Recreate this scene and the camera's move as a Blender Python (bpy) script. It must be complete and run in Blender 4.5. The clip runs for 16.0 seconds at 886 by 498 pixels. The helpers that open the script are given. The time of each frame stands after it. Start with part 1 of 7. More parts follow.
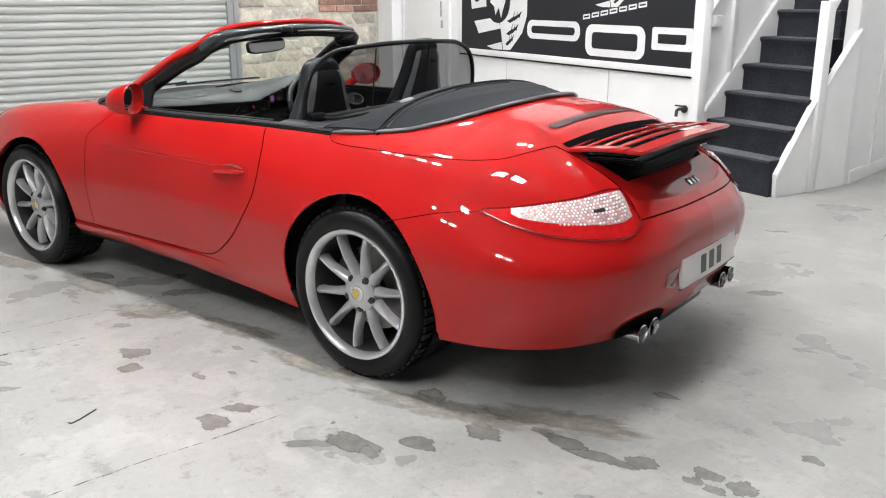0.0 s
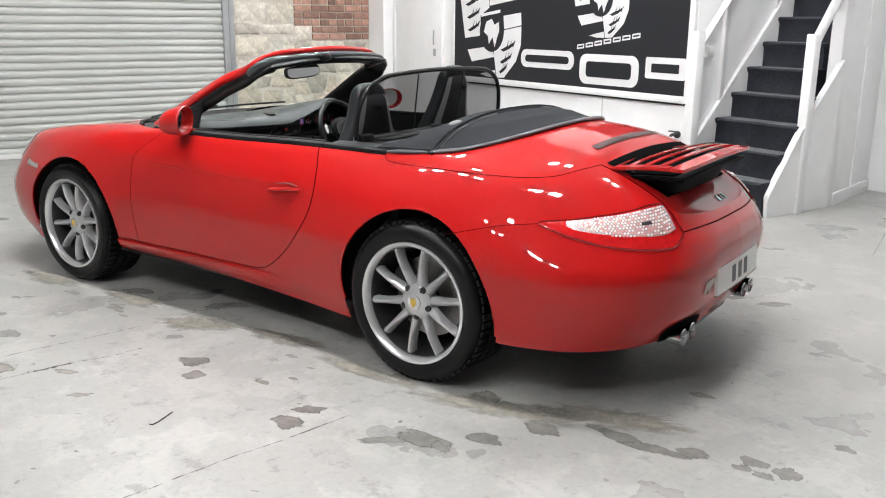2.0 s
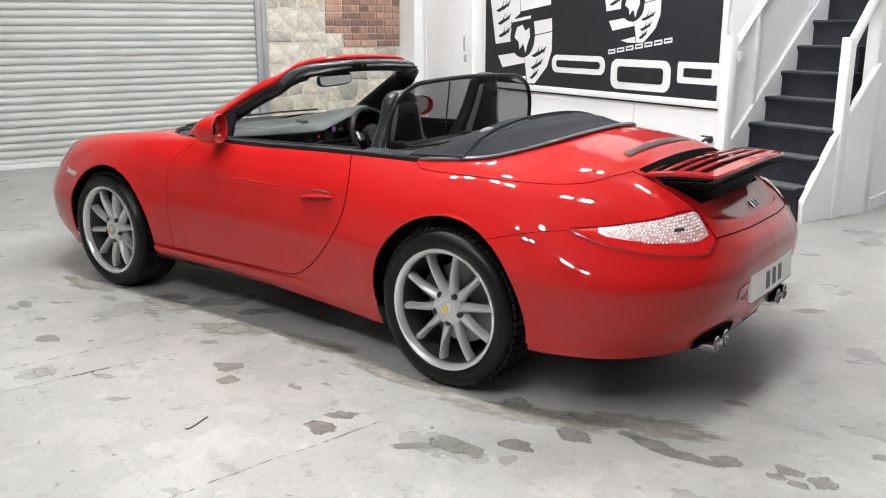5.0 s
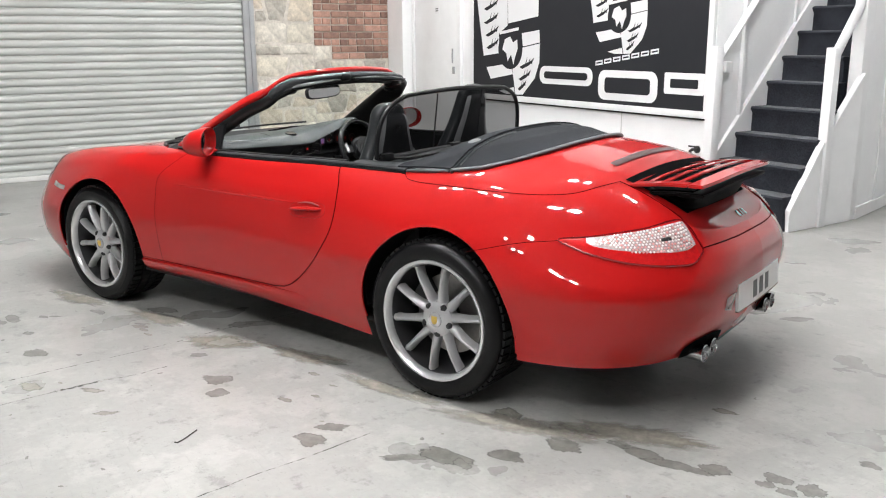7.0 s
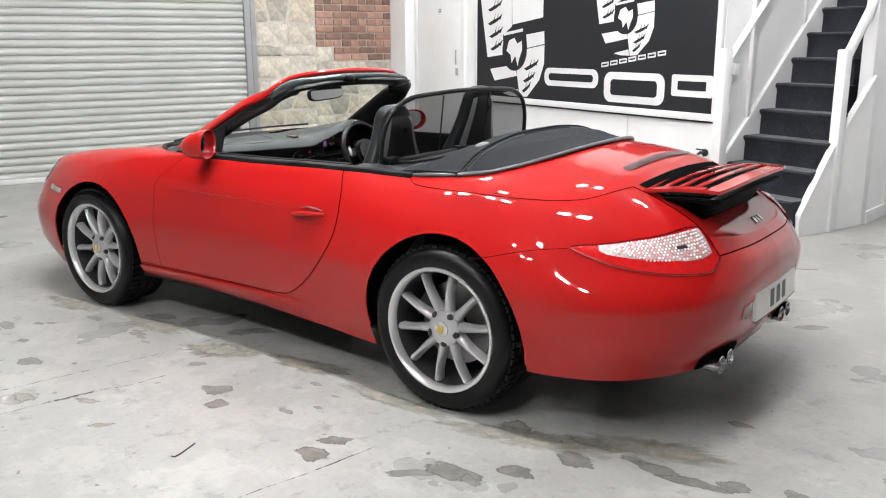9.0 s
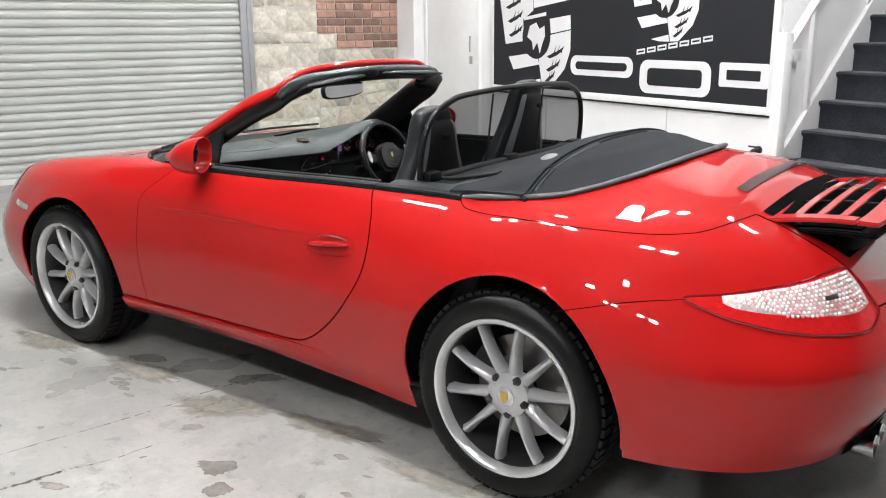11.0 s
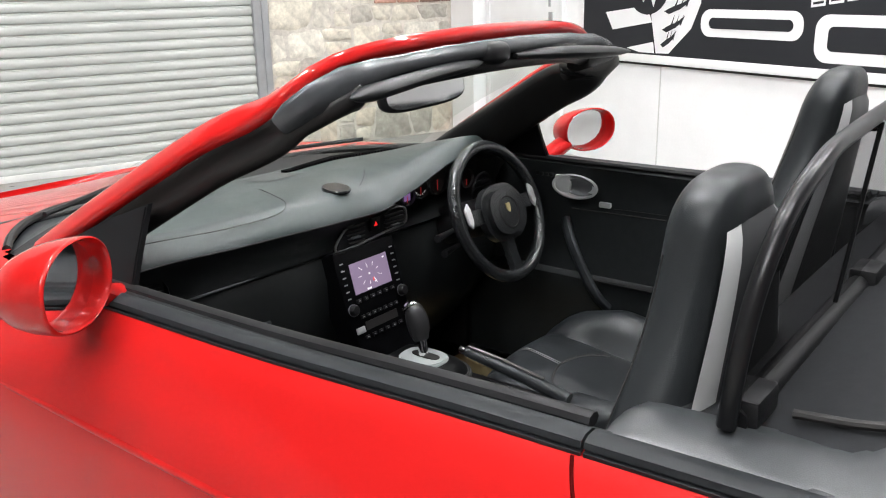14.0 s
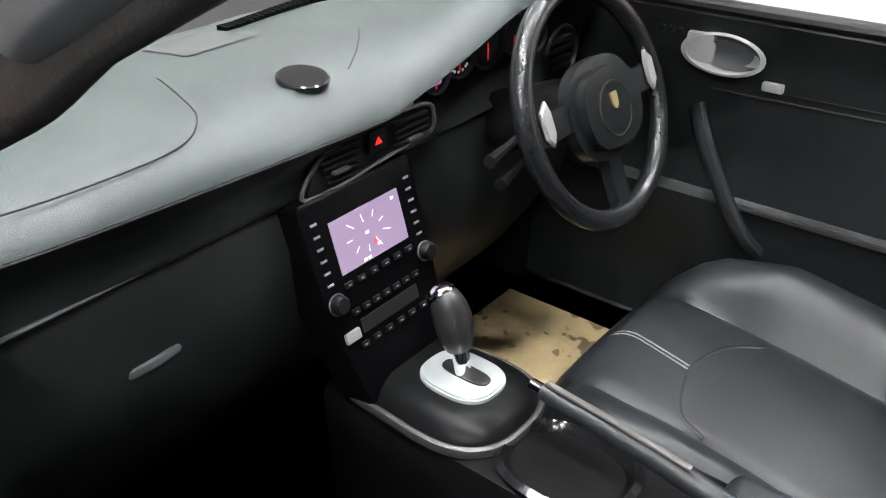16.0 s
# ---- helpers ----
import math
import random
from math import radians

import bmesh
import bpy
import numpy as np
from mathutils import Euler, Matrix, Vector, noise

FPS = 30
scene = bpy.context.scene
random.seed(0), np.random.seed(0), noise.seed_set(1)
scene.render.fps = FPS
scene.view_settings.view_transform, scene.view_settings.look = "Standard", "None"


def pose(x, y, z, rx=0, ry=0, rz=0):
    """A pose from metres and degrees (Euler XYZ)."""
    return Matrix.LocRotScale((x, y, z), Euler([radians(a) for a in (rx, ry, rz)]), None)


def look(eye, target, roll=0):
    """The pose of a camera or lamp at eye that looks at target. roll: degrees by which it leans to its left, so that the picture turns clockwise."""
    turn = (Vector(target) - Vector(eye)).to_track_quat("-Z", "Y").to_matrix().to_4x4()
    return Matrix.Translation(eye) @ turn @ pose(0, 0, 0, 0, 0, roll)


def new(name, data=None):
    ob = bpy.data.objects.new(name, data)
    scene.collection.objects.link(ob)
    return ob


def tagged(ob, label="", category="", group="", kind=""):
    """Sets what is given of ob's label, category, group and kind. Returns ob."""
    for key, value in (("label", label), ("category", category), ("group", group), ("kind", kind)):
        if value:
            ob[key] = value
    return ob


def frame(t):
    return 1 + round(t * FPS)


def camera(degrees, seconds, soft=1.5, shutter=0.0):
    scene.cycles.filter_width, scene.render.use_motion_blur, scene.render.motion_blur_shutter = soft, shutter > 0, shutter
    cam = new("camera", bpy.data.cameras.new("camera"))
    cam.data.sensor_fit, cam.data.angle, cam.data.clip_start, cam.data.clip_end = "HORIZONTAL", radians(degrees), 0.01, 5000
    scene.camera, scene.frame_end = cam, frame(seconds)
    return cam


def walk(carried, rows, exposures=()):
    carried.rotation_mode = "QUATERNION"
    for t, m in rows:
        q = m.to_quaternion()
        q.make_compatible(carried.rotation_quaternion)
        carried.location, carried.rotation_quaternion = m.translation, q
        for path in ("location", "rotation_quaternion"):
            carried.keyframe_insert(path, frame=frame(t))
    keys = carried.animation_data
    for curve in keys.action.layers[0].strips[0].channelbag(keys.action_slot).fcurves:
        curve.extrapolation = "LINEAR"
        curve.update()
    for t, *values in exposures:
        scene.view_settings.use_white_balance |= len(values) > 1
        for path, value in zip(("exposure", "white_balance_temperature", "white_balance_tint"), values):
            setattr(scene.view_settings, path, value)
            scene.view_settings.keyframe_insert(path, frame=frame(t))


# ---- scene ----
cam = camera(53.8, 16.0, 1.1)
PATH = [
    (0, (3.315, -3.064, 1.399), (2.144, -1.544, 0.834), -0.1),
    (0.5, (3.313, -3.221, 1.409), (2.115, -1.718, 0.857), -0.2),
    (1, (3.222, -3.392, 1.401), (2.044, -1.863, 0.877), 0.0),
    (1.5, (3.183, -3.469, 1.407), (2.036, -1.911, 0.898), 0.3),
    (2, (3.175, -3.469, 1.407), (2.066, -1.883, 0.901), 0.5),
    (2.5, (3.18, -3.472, 1.412), (2.08, -1.88, 0.907), 0.3),
    (3, (3.178, -3.484, 1.412), (2.03, -1.923, 0.914), -0.1),
    (3.5, (3.178, -3.479, 1.413), (2.003, -1.937, 0.921), -0.2),
    (6, (3.183, -3.487, 1.417), (2.027, -1.932, 0.924), -0.0),
    (6.5, (3.187, -3.489, 1.416), (2.038, -1.925, 0.934), -0.1),
    (7, (3.189, -3.486, 1.418), (2.036, -1.92, 0.948), -0.3),
    (7.5, (3.185, -3.485, 1.42), (2.029, -1.919, 0.96), -0.3),
    (8, (3.176, -3.484, 1.419), (2.02, -1.918, 0.958), -0.3),
    (8.2, (3.171, -3.482, 1.413), (2.018, -1.915, 0.95), -0.2),
    (10.5, (2.701, -3.077, 1.411), (1.545, -1.516, 0.934), -0.3),
    (11, (2.483, -2.914, 1.41), (1.343, -1.347, 0.914), -0.5),
    (11.5, (2.263, -2.653, 1.415), (1.107, -1.104, 0.902), -0.9),
    (12, (2.0, -2.439, 1.407), (0.828, -0.901, 0.898), -0.5),
    (12.5, (1.724, -2.202, 1.417), (0.568, -0.656, 0.895), -0.8),
    (13, (1.479, -1.88, 1.396), (0.299, -0.359, 0.853), -1.0),
    (13.5, (1.223, -1.627, 1.354), (0.018, -0.136, 0.784), -1.3),
    (14, (0.962, -1.403, 1.351), (-0.214, 0.104, 0.764), -1.2),
    (14.5, (0.762, -1.132, 1.33), (-0.433, 0.341, 0.696), -1.4),
    (15, (0.589, -0.929, 1.29), (-0.62, 0.491, 0.567), -1.7),
    (15.5, (0.403, -0.773, 1.268), (-0.738, 0.622, 0.401), -1.0),
    (16, (0.348, -0.678, 1.257), (-0.762, 0.639, 0.241), -1.3),
]
walk(cam, [(t, look(eye, target, roll)) for t, eye, target, roll in PATH],
     exposures=[(0, 0.03), (11.2, 0.06), (12.3, 0.02), (13.1, 0.07), (13.6, 0.22), (14.5, 0.38), (15.2, 0.74), (16, 1.08)])

# ---- light ----
B = pose(0, 0, 0, 0, 0, -21)  # the building's axes against the car's

world = bpy.data.worlds.new("garage_dark")
scene.world = world
world.use_nodes = True
world.node_tree.nodes["Background"].inputs[0].default_value = (0.75, 0.85, 1.0, 1)
world.node_tree.nodes["Background"].inputs[1].default_value = 0.03
scene.view_settings.exposure = 0.0


# ---- materials ----
def material(name, colour, rough=0.5, metal=0.0, coat=0.0, grain=0.0, grain_scale=60.0, stain=0.0, stain_scale=3.0,
             bump=0.0, bump_scale=200.0, rough_var=0.0, spec=0.5, random_tone=0.0, alpha=1.0):
    m = bpy.data.materials.new(name)
    m.use_nodes = True
    nt = m.node_tree
    p = nt.nodes["Principled BSDF"]
    p.inputs["Base Color"].default_value = (*colour, 1)
    p.inputs["Roughness"].default_value = rough
    p.inputs["Metallic"].default_value = metal
    p.inputs["Coat Weight"].default_value = coat
    p.inputs["Coat Roughness"].default_value = 0.02
    p.inputs["Specular IOR Level"].default_value = spec
    co = nt.nodes.new("ShaderNodeTexCoord")
    out = None
    if grain or stain or random_tone:
        rgb = nt.nodes.new("ShaderNodeRGB")
        rgb.outputs[0].default_value = (*colour, 1)
        out = rgb.outputs[0]
        for amount, scale, detail in ((grain, grain_scale, 4), (stain, stain_scale, 6)):
            if amount:
                no = nt.nodes.new("ShaderNodeTexNoise")
                no.inputs["Scale"].default_value = scale
                no.inputs["Detail"].default_value = detail
                no.inputs["Roughness"].default_value = 0.65
                nt.links.new(co.outputs["Object"], no.inputs["Vector"])
                mr = nt.nodes.new("ShaderNodeMapRange")
                mr.inputs["From Min"].default_value = 0.3
                mr.inputs["From Max"].default_value = 0.7
                mr.inputs["To Min"].default_value = 1 - amount
                mr.inputs["To Max"].default_value = 1 + amount * 0.5
                nt.links.new(no.outputs["Fac"], mr.inputs["Value"])
                mx = nt.nodes.new("ShaderNodeVectorMath")
                mx.operation = "SCALE"
                nt.links.new(out, mx.inputs[0])
                nt.links.new(mr.outputs[0], mx.inputs["Scale"])
                out = mx.outputs[0]
        if random_tone:
            oi = nt.nodes.new("ShaderNodeObjectInfo")
            mr = nt.nodes.new("ShaderNodeMapRange")
            mr.inputs["To Min"].default_value = 1 - random_tone
            mr.inputs["To Max"].default_value = 1 + random_tone
            nt.links.new(oi.outputs["Random"], mr.inputs["Value"])
            mx = nt.nodes.new("ShaderNodeVectorMath")
            mx.operation = "SCALE"
            nt.links.new(out, mx.inputs[0])
            nt.links.new(mr.outputs[0], mx.inputs["Scale"])
            out = mx.outputs[0]
        nt.links.new(out, p.inputs["Base Color"])
    if rough_var:
        no = nt.nodes.new("ShaderNodeTexNoise")
        no.inputs["Scale"].default_value = stain_scale * 2
        no.inputs["Detail"].default_value = 5
        nt.links.new(co.outputs["Object"], no.inputs["Vector"])
        mr = nt.nodes.new("ShaderNodeMapRange")
        mr.inputs["From Min"].default_value = 0.3
        mr.inputs["From Max"].default_value = 0.7
        mr.inputs["To Min"].default_value = max(0.02, rough - rough_var)
        mr.inputs["To Max"].default_value = rough + rough_var
        nt.links.new(no.outputs["Fac"], mr.inputs["Value"])
        nt.links.new(mr.outputs[0], p.inputs["Roughness"])
    if bump:
        no = nt.nodes.new("ShaderNodeTexNoise")
        no.inputs["Scale"].default_value = bump_scale
        no.inputs["Detail"].default_value = 5
        nt.links.new(co.outputs["Object"], no.inputs["Vector"])
        bu = nt.nodes.new("ShaderNodeBump")
        bu.inputs["Strength"].default_value = bump
        bu.inputs["Distance"].default_value = 0.01
        nt.links.new(no.outputs["Fac"], bu.inputs["Height"])
        nt.links.new(bu.outputs[0], p.inputs["Normal"])
    return m


def glass(name, colour=(1, 1, 1), rough=0.0, ior=1.45, clear=0.0, tint=(0.6, 0.6, 0.6)):
    m = bpy.data.materials.new(name)
    m.use_nodes = True
    nt = m.node_tree
    p = nt.nodes["Principled BSDF"]
    p.inputs["Base Color"].default_value = (*colour, 1)
    p.inputs["Roughness"].default_value = rough
    p.inputs["IOR"].default_value = ior
    p.inputs["Transmission Weight"].default_value = 1.0
    if clear:
        t = nt.nodes.new("ShaderNodeBsdfTransparent")
        t.inputs[0].default_value = (*tint, 1)
        mix = nt.nodes.new("ShaderNodeMixShader")
        mix.inputs[0].default_value = 1 - clear
        p.inputs["Transmission Weight"].default_value = 0.0
        nt.links.new(t.outputs[0], mix.inputs[1])
        nt.links.new(p.outputs[0], mix.inputs[2])
        nt.links.new(mix.outputs[0], nt.nodes["Material Output"].inputs[0])
    return m


def glow(name, colour, strength):
    m = bpy.data.materials.new(name)
    m.use_nodes = True
    p = m.node_tree.nodes["Principled BSDF"]
    p.inputs["Base Color"].default_value = (*colour, 1)
    p.inputs["Emission Color"].default_value = (*colour, 1)
    p.inputs["Emission Strength"].default_value = strength
    return m


RED = material("bright_red_paint", (0.43, 0.0090, 0.0088), 0.42, coat=0.88, spec=0.04)
# dark red drawn along the panel gaps in place of their shade
GAP_SHADE = material("shut_line_shade_red", (0.055, 0.003, 0.003), 0.7, spec=0.0)
SEAM_RED = material("handle_seam_red", (0.22, 0.006, 0.006), 0.5, spec=0.1)
BLACK_GAP = material("shut_line_black", (0.006, 0.005, 0.005), 0.6)
RUBBER = material("tyre_rubber", (0.0040, 0.0040, 0.0045), 0.42, grain=0.2, grain_scale=90, bump=0.06, spec=0.24)
ALLOY = material("silver_alloy", (0.52, 0.52, 0.53), 0.34, metal=0.5, grain=0.05)
ALLOY_LIP = material("turned_alloy_lip", (0.70, 0.70, 0.71), 0.25, metal=0.65)
DARK_METAL = material("dark_hub_metal", (0.05, 0.05, 0.052), 0.5, metal=0.6)
DISC = material("brake_disc_steel", (0.28, 0.27, 0.26), 0.35, metal=0.9, grain=0.15)
CHROME = material("polished_chrome", (0.82, 0.82, 0.83), 0.06, metal=1.0)
GOLD = material("crest_gold", (0.62, 0.42, 0.08), 0.35, metal=0.3, grain=0.25, grain_scale=300)
PLASTIC = material("black_plastic", (0.007, 0.007, 0.008), 0.45, grain=0.15, bump=0.08, bump_scale=500, spec=0.28)
MATTE = material("matt_black", (0.003, 0.003, 0.0032), 0.9, spec=0.02)
SEAL = material("black_rubber_seal", (0.008, 0.008, 0.009), 0.5, spec=0.2)
SATIN = material("satin_grey_trim", (0.085, 0.09, 0.095), 0.34)
BELT = material("waist_seal_rubber", (0.013, 0.015, 0.017), 0.5, spec=0.18, grain=0.15, grain_scale=40)
FABRIC = material("black_hood_fabric", (0.019, 0.021, 0.025), 0.85, grain=0.25, grain_scale=220, bump=0.35, bump_scale=900, spec=0.2)
LEATHER = material("black_leather", (0.0165, 0.0185, 0.0205), 0.33, spec=0.32, grain=0.12, grain_scale=50, bump=0.09, bump_scale=650, rough_var=0.025)
DOOR_LEATHER = material("door_leather", (0.0145, 0.0165, 0.0175), 0.42, spec=0.22, grain=0.15, grain_scale=50, bump=0.09, bump_scale=650)
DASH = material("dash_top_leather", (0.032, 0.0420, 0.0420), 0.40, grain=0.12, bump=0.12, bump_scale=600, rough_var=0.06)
WHITE = material("white_painted_wall", (0.88, 0.885, 0.89), 0.55, grain=0.02, stain=0.06, stain_scale=1.5, bump=0.06, bump_scale=60)
GLOSSWHITE = material("white_gloss_joinery", (0.84, 0.845, 0.85), 0.28, stain=0.05, stain_scale=4, bump=0.03, bump_scale=30)
CONCRETE = material("grey_painted_concrete", (0.405, 0.402, 0.384), 0.36, grain=0.07, grain_scale=30, stain=0.16, stain_scale=0.9, bump=0.05, bump_scale=40, rough_var=0.14)
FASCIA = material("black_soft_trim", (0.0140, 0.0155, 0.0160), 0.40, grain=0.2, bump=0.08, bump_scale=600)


def weather(m, layers):
    """Multiplies further tones onto a material's colour: (scale, detail, stretch, from, to, low, high)."""
    nt = m.node_tree
    p = nt.nodes["Principled BSDF"]
    out = p.inputs["Base Color"].links[0].from_socket
    co = nt.nodes.new("ShaderNodeTexCoord")
    for scale, detail, stretch, f0, f1, low, high in layers:
        mp = nt.nodes.new("ShaderNodeMapping")
        mp.inputs["Scale"].default_value = (stretch[0], stretch[1], 1)
        mp.inputs["Rotation"].default_value = (0, 0, stretch[2])
        nt.links.new(co.outputs["Object"], mp.inputs["Vector"])
        no = nt.nodes.new("ShaderNodeTexNoise")
        no.inputs["Scale"].default_value = scale
        no.inputs["Detail"].default_value = detail
        no.inputs["Roughness"].default_value = 0.7
        nt.links.new(mp.outputs[0], no.inputs["Vector"])
        mr = nt.nodes.new("ShaderNodeMapRange")
        for k, v in (("From Min", f0), ("From Max", f1), ("To Min", low), ("To Max", high)):
            mr.inputs[k].default_value = v
        nt.links.new(no.outputs["Fac"], mr.inputs["Value"])
        mx = nt.nodes.new("ShaderNodeVectorMath")
        mx.operation = "SCALE"
        nt.links.new(out, mx.inputs[0])
        nt.links.new(mr.outputs[0], mx.inputs["Scale"])
        out = mx.outputs[0]
    nt.links.new(out, p.inputs["Base Color"])


weather(CONCRETE, [(2.3, 9, (1, 1, 0), 0.50, 0.56, 0.87, 1.0), (7.0, 8, (1, 1, 0), 0.35, 0.42, 0.74, 1.0), (18.0, 5, (1, 1, 0), 0.36, 0.40, 0.86, 1.0), (55, 3, (1, 1, 0), 0.30, 0.36, 0.72, 1.0), (6.0, 4, (1, 14, 0.5), 0.34, 0.40, 0.90, 1.0), (5.0, 4, (12, 1, 0.2), 0.33, 0.38, 0.91, 1.0)])
SHUTTER = material("cream_shutter_steel", (0.53, 0.545, 0.525), 0.38, grain=0.03, stain=0.08, stain_scale=2)
GALV = material("galvanised_guide", (0.42, 0.43, 0.44), 0.45, metal=0.4, stain=0.15)
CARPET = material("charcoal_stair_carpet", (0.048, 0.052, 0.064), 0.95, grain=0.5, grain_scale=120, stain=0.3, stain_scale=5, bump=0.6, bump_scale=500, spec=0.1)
# paler tread carpet: dust, plus light from above put into the colour
CARPET_TOPLIT = material("dusty_toplit_carpet", (0.155, 0.160, 0.170), 0.95, grain=0.4, grain_scale=120, stain=0.35, stain_scale=6, bump=0.5, bump_scale=500, spec=0.1)
SIGN_BLACK = material("sign_panel_black", (0.022, 0.023, 0.027), 0.55, stain=0.08, spec=0.2)
SIGN_WHITE = material("sign_white_vinyl", (0.80, 0.80, 0.81), 0.5, stain=0.04)


# ---- building helpers ----
def link_mesh(name, verts, faces, mat, parent=None, label="", smooth=True, angle=40, matrix=None):
    me = bpy.data.meshes.new(name)
    me.from_pydata([tuple(v) for v in verts], [], [tuple(f) for f in faces])
    me.update()
    ob = new(name, me)
    me.materials.append(mat)
    if smooth:
        me.polygons.foreach_set("use_smooth", [True] * len(me.polygons))
        if angle < 180:
            me.set_sharp_from_angle(angle=radians(angle))
    if parent is not None:
        ob.parent = parent
    if matrix is not None:
        ob.matrix_world = matrix
    if label:
        ob["label"] = label
    return ob


def part(name, bm, mat, parent=None, label="", smooth=True, angle=40, matrix=None):
    me = bpy.data.meshes.new(name)
    bmesh.ops.recalc_face_normals(bm, faces=bm.faces)
    bm.to_mesh(me)
    bm.free()
    ob = new(name, me)
    me.materials.append(mat)
    if smooth:
        me.polygons.foreach_set("use_smooth", [True] * len(me.polygons))
        me.set_sharp_from_angle(angle=radians(angle))
    if parent is not None:
        ob.parent = parent
    if matrix is not None:
        ob.matrix_world = matrix
    if label:
        ob["label"] = label
    return ob


def box(x0, x1, y0, y1, z0, z1, bevel=0.0, bm=None, m=None, segments=2):
    own = bmesh.new()
    bmesh.ops.create_cube(own, size=1)
    for v in own.verts:
        v.co = Vector(((x0 + x1) / 2 + v.co.x * (x1 - x0), (y0 + y1) / 2 + v.co.y * (y1 - y0), (z0 + z1) / 2 + v.co.z * (z1 - z0)))
    if bevel:
        bmesh.ops.bevel(own, geom=list(own.edges), offset=bevel, segments=segments, affect="EDGES", profile=0.5)
    if m is not None:
        own.transform(m)
    if bm is None:
        return own
    return merge(bm, own)


def merge(bm, other):
    me = bpy.data.meshes.new("tmp")
    other.to_mesh(me)
    other.free()
    bm.from_mesh(me)
    bpy.data.meshes.remove(me)
    return bm


def tube(points, radius, sides=10, closed=False, flat=1.0, bm=None, caps=True, radii=None):
    """A tube along points; flat squeezes it along the frame's second axis."""
    bm = bm or bmesh.new()
    pts = [Vector(p) for p in points]
    n = len(pts)
    rings = []
    up = Vector((0, 0, 1))
    prev = None
    for i, p in enumerate(pts):
        a = pts[(i - 1) % n] if closed or i else pts[0]
        b = pts[(i + 1) % n] if closed or i < n - 1 else pts[-1]
        d = (b - a).normalized()
        if prev is None:
            ref = up if abs(d.z) < 0.9 else Vector((1, 0, 0))
            e1 = d.cross(ref).normalized()
        else:
            e1 = (prev - d * prev.dot(d)).normalized()
        prev = e1
        e2 = d.cross(e1)
        r = radii[i] if radii else radius
        rings.append([bm.verts.new(p + (e1 * math.cos(2 * math.pi * k / sides) + e2 * flat * math.sin(2 * math.pi * k / sides)) * r) for k in range(sides)])
    for i in range(n if closed else n - 1):
        a, b = rings[i], rings[(i + 1) % n]
        for k in range(sides):
            bm.faces.new((a[k], a[(k + 1) % sides], b[(k + 1) % sides], b[k]))
    if not closed and caps:
        bm.faces.new(rings[0])
        bm.faces.new(rings[-1])
    return bm


def smooth_path(points, steps=8, closed=False):
    """Catmull-Rom points through the given ones."""
    p = [Vector(q) for q in points]
    n = len(p)
    out = []
    for i in range(n if closed else n - 1):
        p0 = p[(i - 1) % n] if closed or i else p[0] * 2 - p[1]
        p1, p2 = p[i], p[(i + 1) % n]
        p3 = p[(i + 2) % n] if closed or i + 2 < n else p[-1] * 2 - p[-2]
        for k in range(steps):
            t = k / steps
            out.append(0.5 * ((2 * p1) + (p2 - p0) * t + (2 * p0 - 5 * p1 + 4 * p2 - p3) * t * t + (3 * p1 - p0 - 3 * p2 + p3) * t ** 3))
    if not closed:
        out.append(p[-1])
    return out


def lathe(profile, axis="y", sides=48, bm=None, centre=(0, 0, 0)):
    """Turns (radius, along) pairs round an axis."""
    bm = bm or bmesh.new()
    c = Vector(centre)
    rings = []
    for r, h in profile:
        ring = []
        for k in range(sides):
            a = 2 * math.pi * k / sides
            q = {"y": (r * math.cos(a), h, r * math.sin(a)), "z": (r * math.cos(a), r * math.sin(a), h), "x": (h, r * math.cos(a), r * math.sin(a))}[axis]
            ring.append(bm.verts.new(c + Vector(q)))
        rings.append(ring)
    for a, b in zip(rings, rings[1:]):
        for k in range(sides):
            bm.faces.new((a[k], a[(k + 1) % sides], b[(k + 1) % sides], b[k]))
    return bm


def extrude_outline(points, depth, bevel=0.0, bm=None):
    """A flat outline in x and y made into a solid from z 0 to depth."""
    own = bmesh.new()
    f = own.faces.new([own.verts.new((x, y, 0)) for x, y in points])
    r = bmesh.ops.extrude_face_region(own, geom=[f])
    bmesh.ops.translate(own, verts=[v for v in r["geom"] if isinstance(v, bmesh.types.BMVert)], vec=(0, 0, depth))
    bmesh.ops.recalc_face_normals(own, faces=own.faces)
    if bevel:
        top = [e for e in own.edges if all(abs(v.co.z - depth) < 1e-6 for v in e.verts)]
        bmesh.ops.bevel(own, geom=top, offset=bevel, segments=2, affect="EDGES")
    return own if bm is None else merge(bm, own)


def pchip(xs, ys):
    """A smooth table: no overshoot between its rows."""
    xs, ys = np.array(xs, float), np.array(ys, float)
    h, d = np.diff(xs), np.diff(ys) / np.diff(xs)
    m = np.zeros_like(ys)
    m[0], m[-1] = d[0], d[-1]
    for i in range(1, len(xs) - 1):
        if d[i - 1] * d[i] > 0:
            w1, w2 = 2 * h[i] + h[i - 1], h[i] + 2 * h[i - 1]
            m[i] = (w1 + w2) / (w1 / d[i - 1] + w2 / d[i])

    def f(x):
        x = np.clip(np.asarray(x, float), xs[0], xs[-1])
        i = np.clip(np.searchsorted(xs, x) - 1, 0, len(xs) - 2)
        t = (x - xs[i]) / h[i]
        return ((1 + 2 * t) * (1 - t) ** 2 * ys[i] + t * (1 - t) ** 2 * h[i] * m[i] + t * t * (3 - 2 * t) * ys[i + 1] + t * t * (t - 1) * h[i] * m[i + 1])
    return f


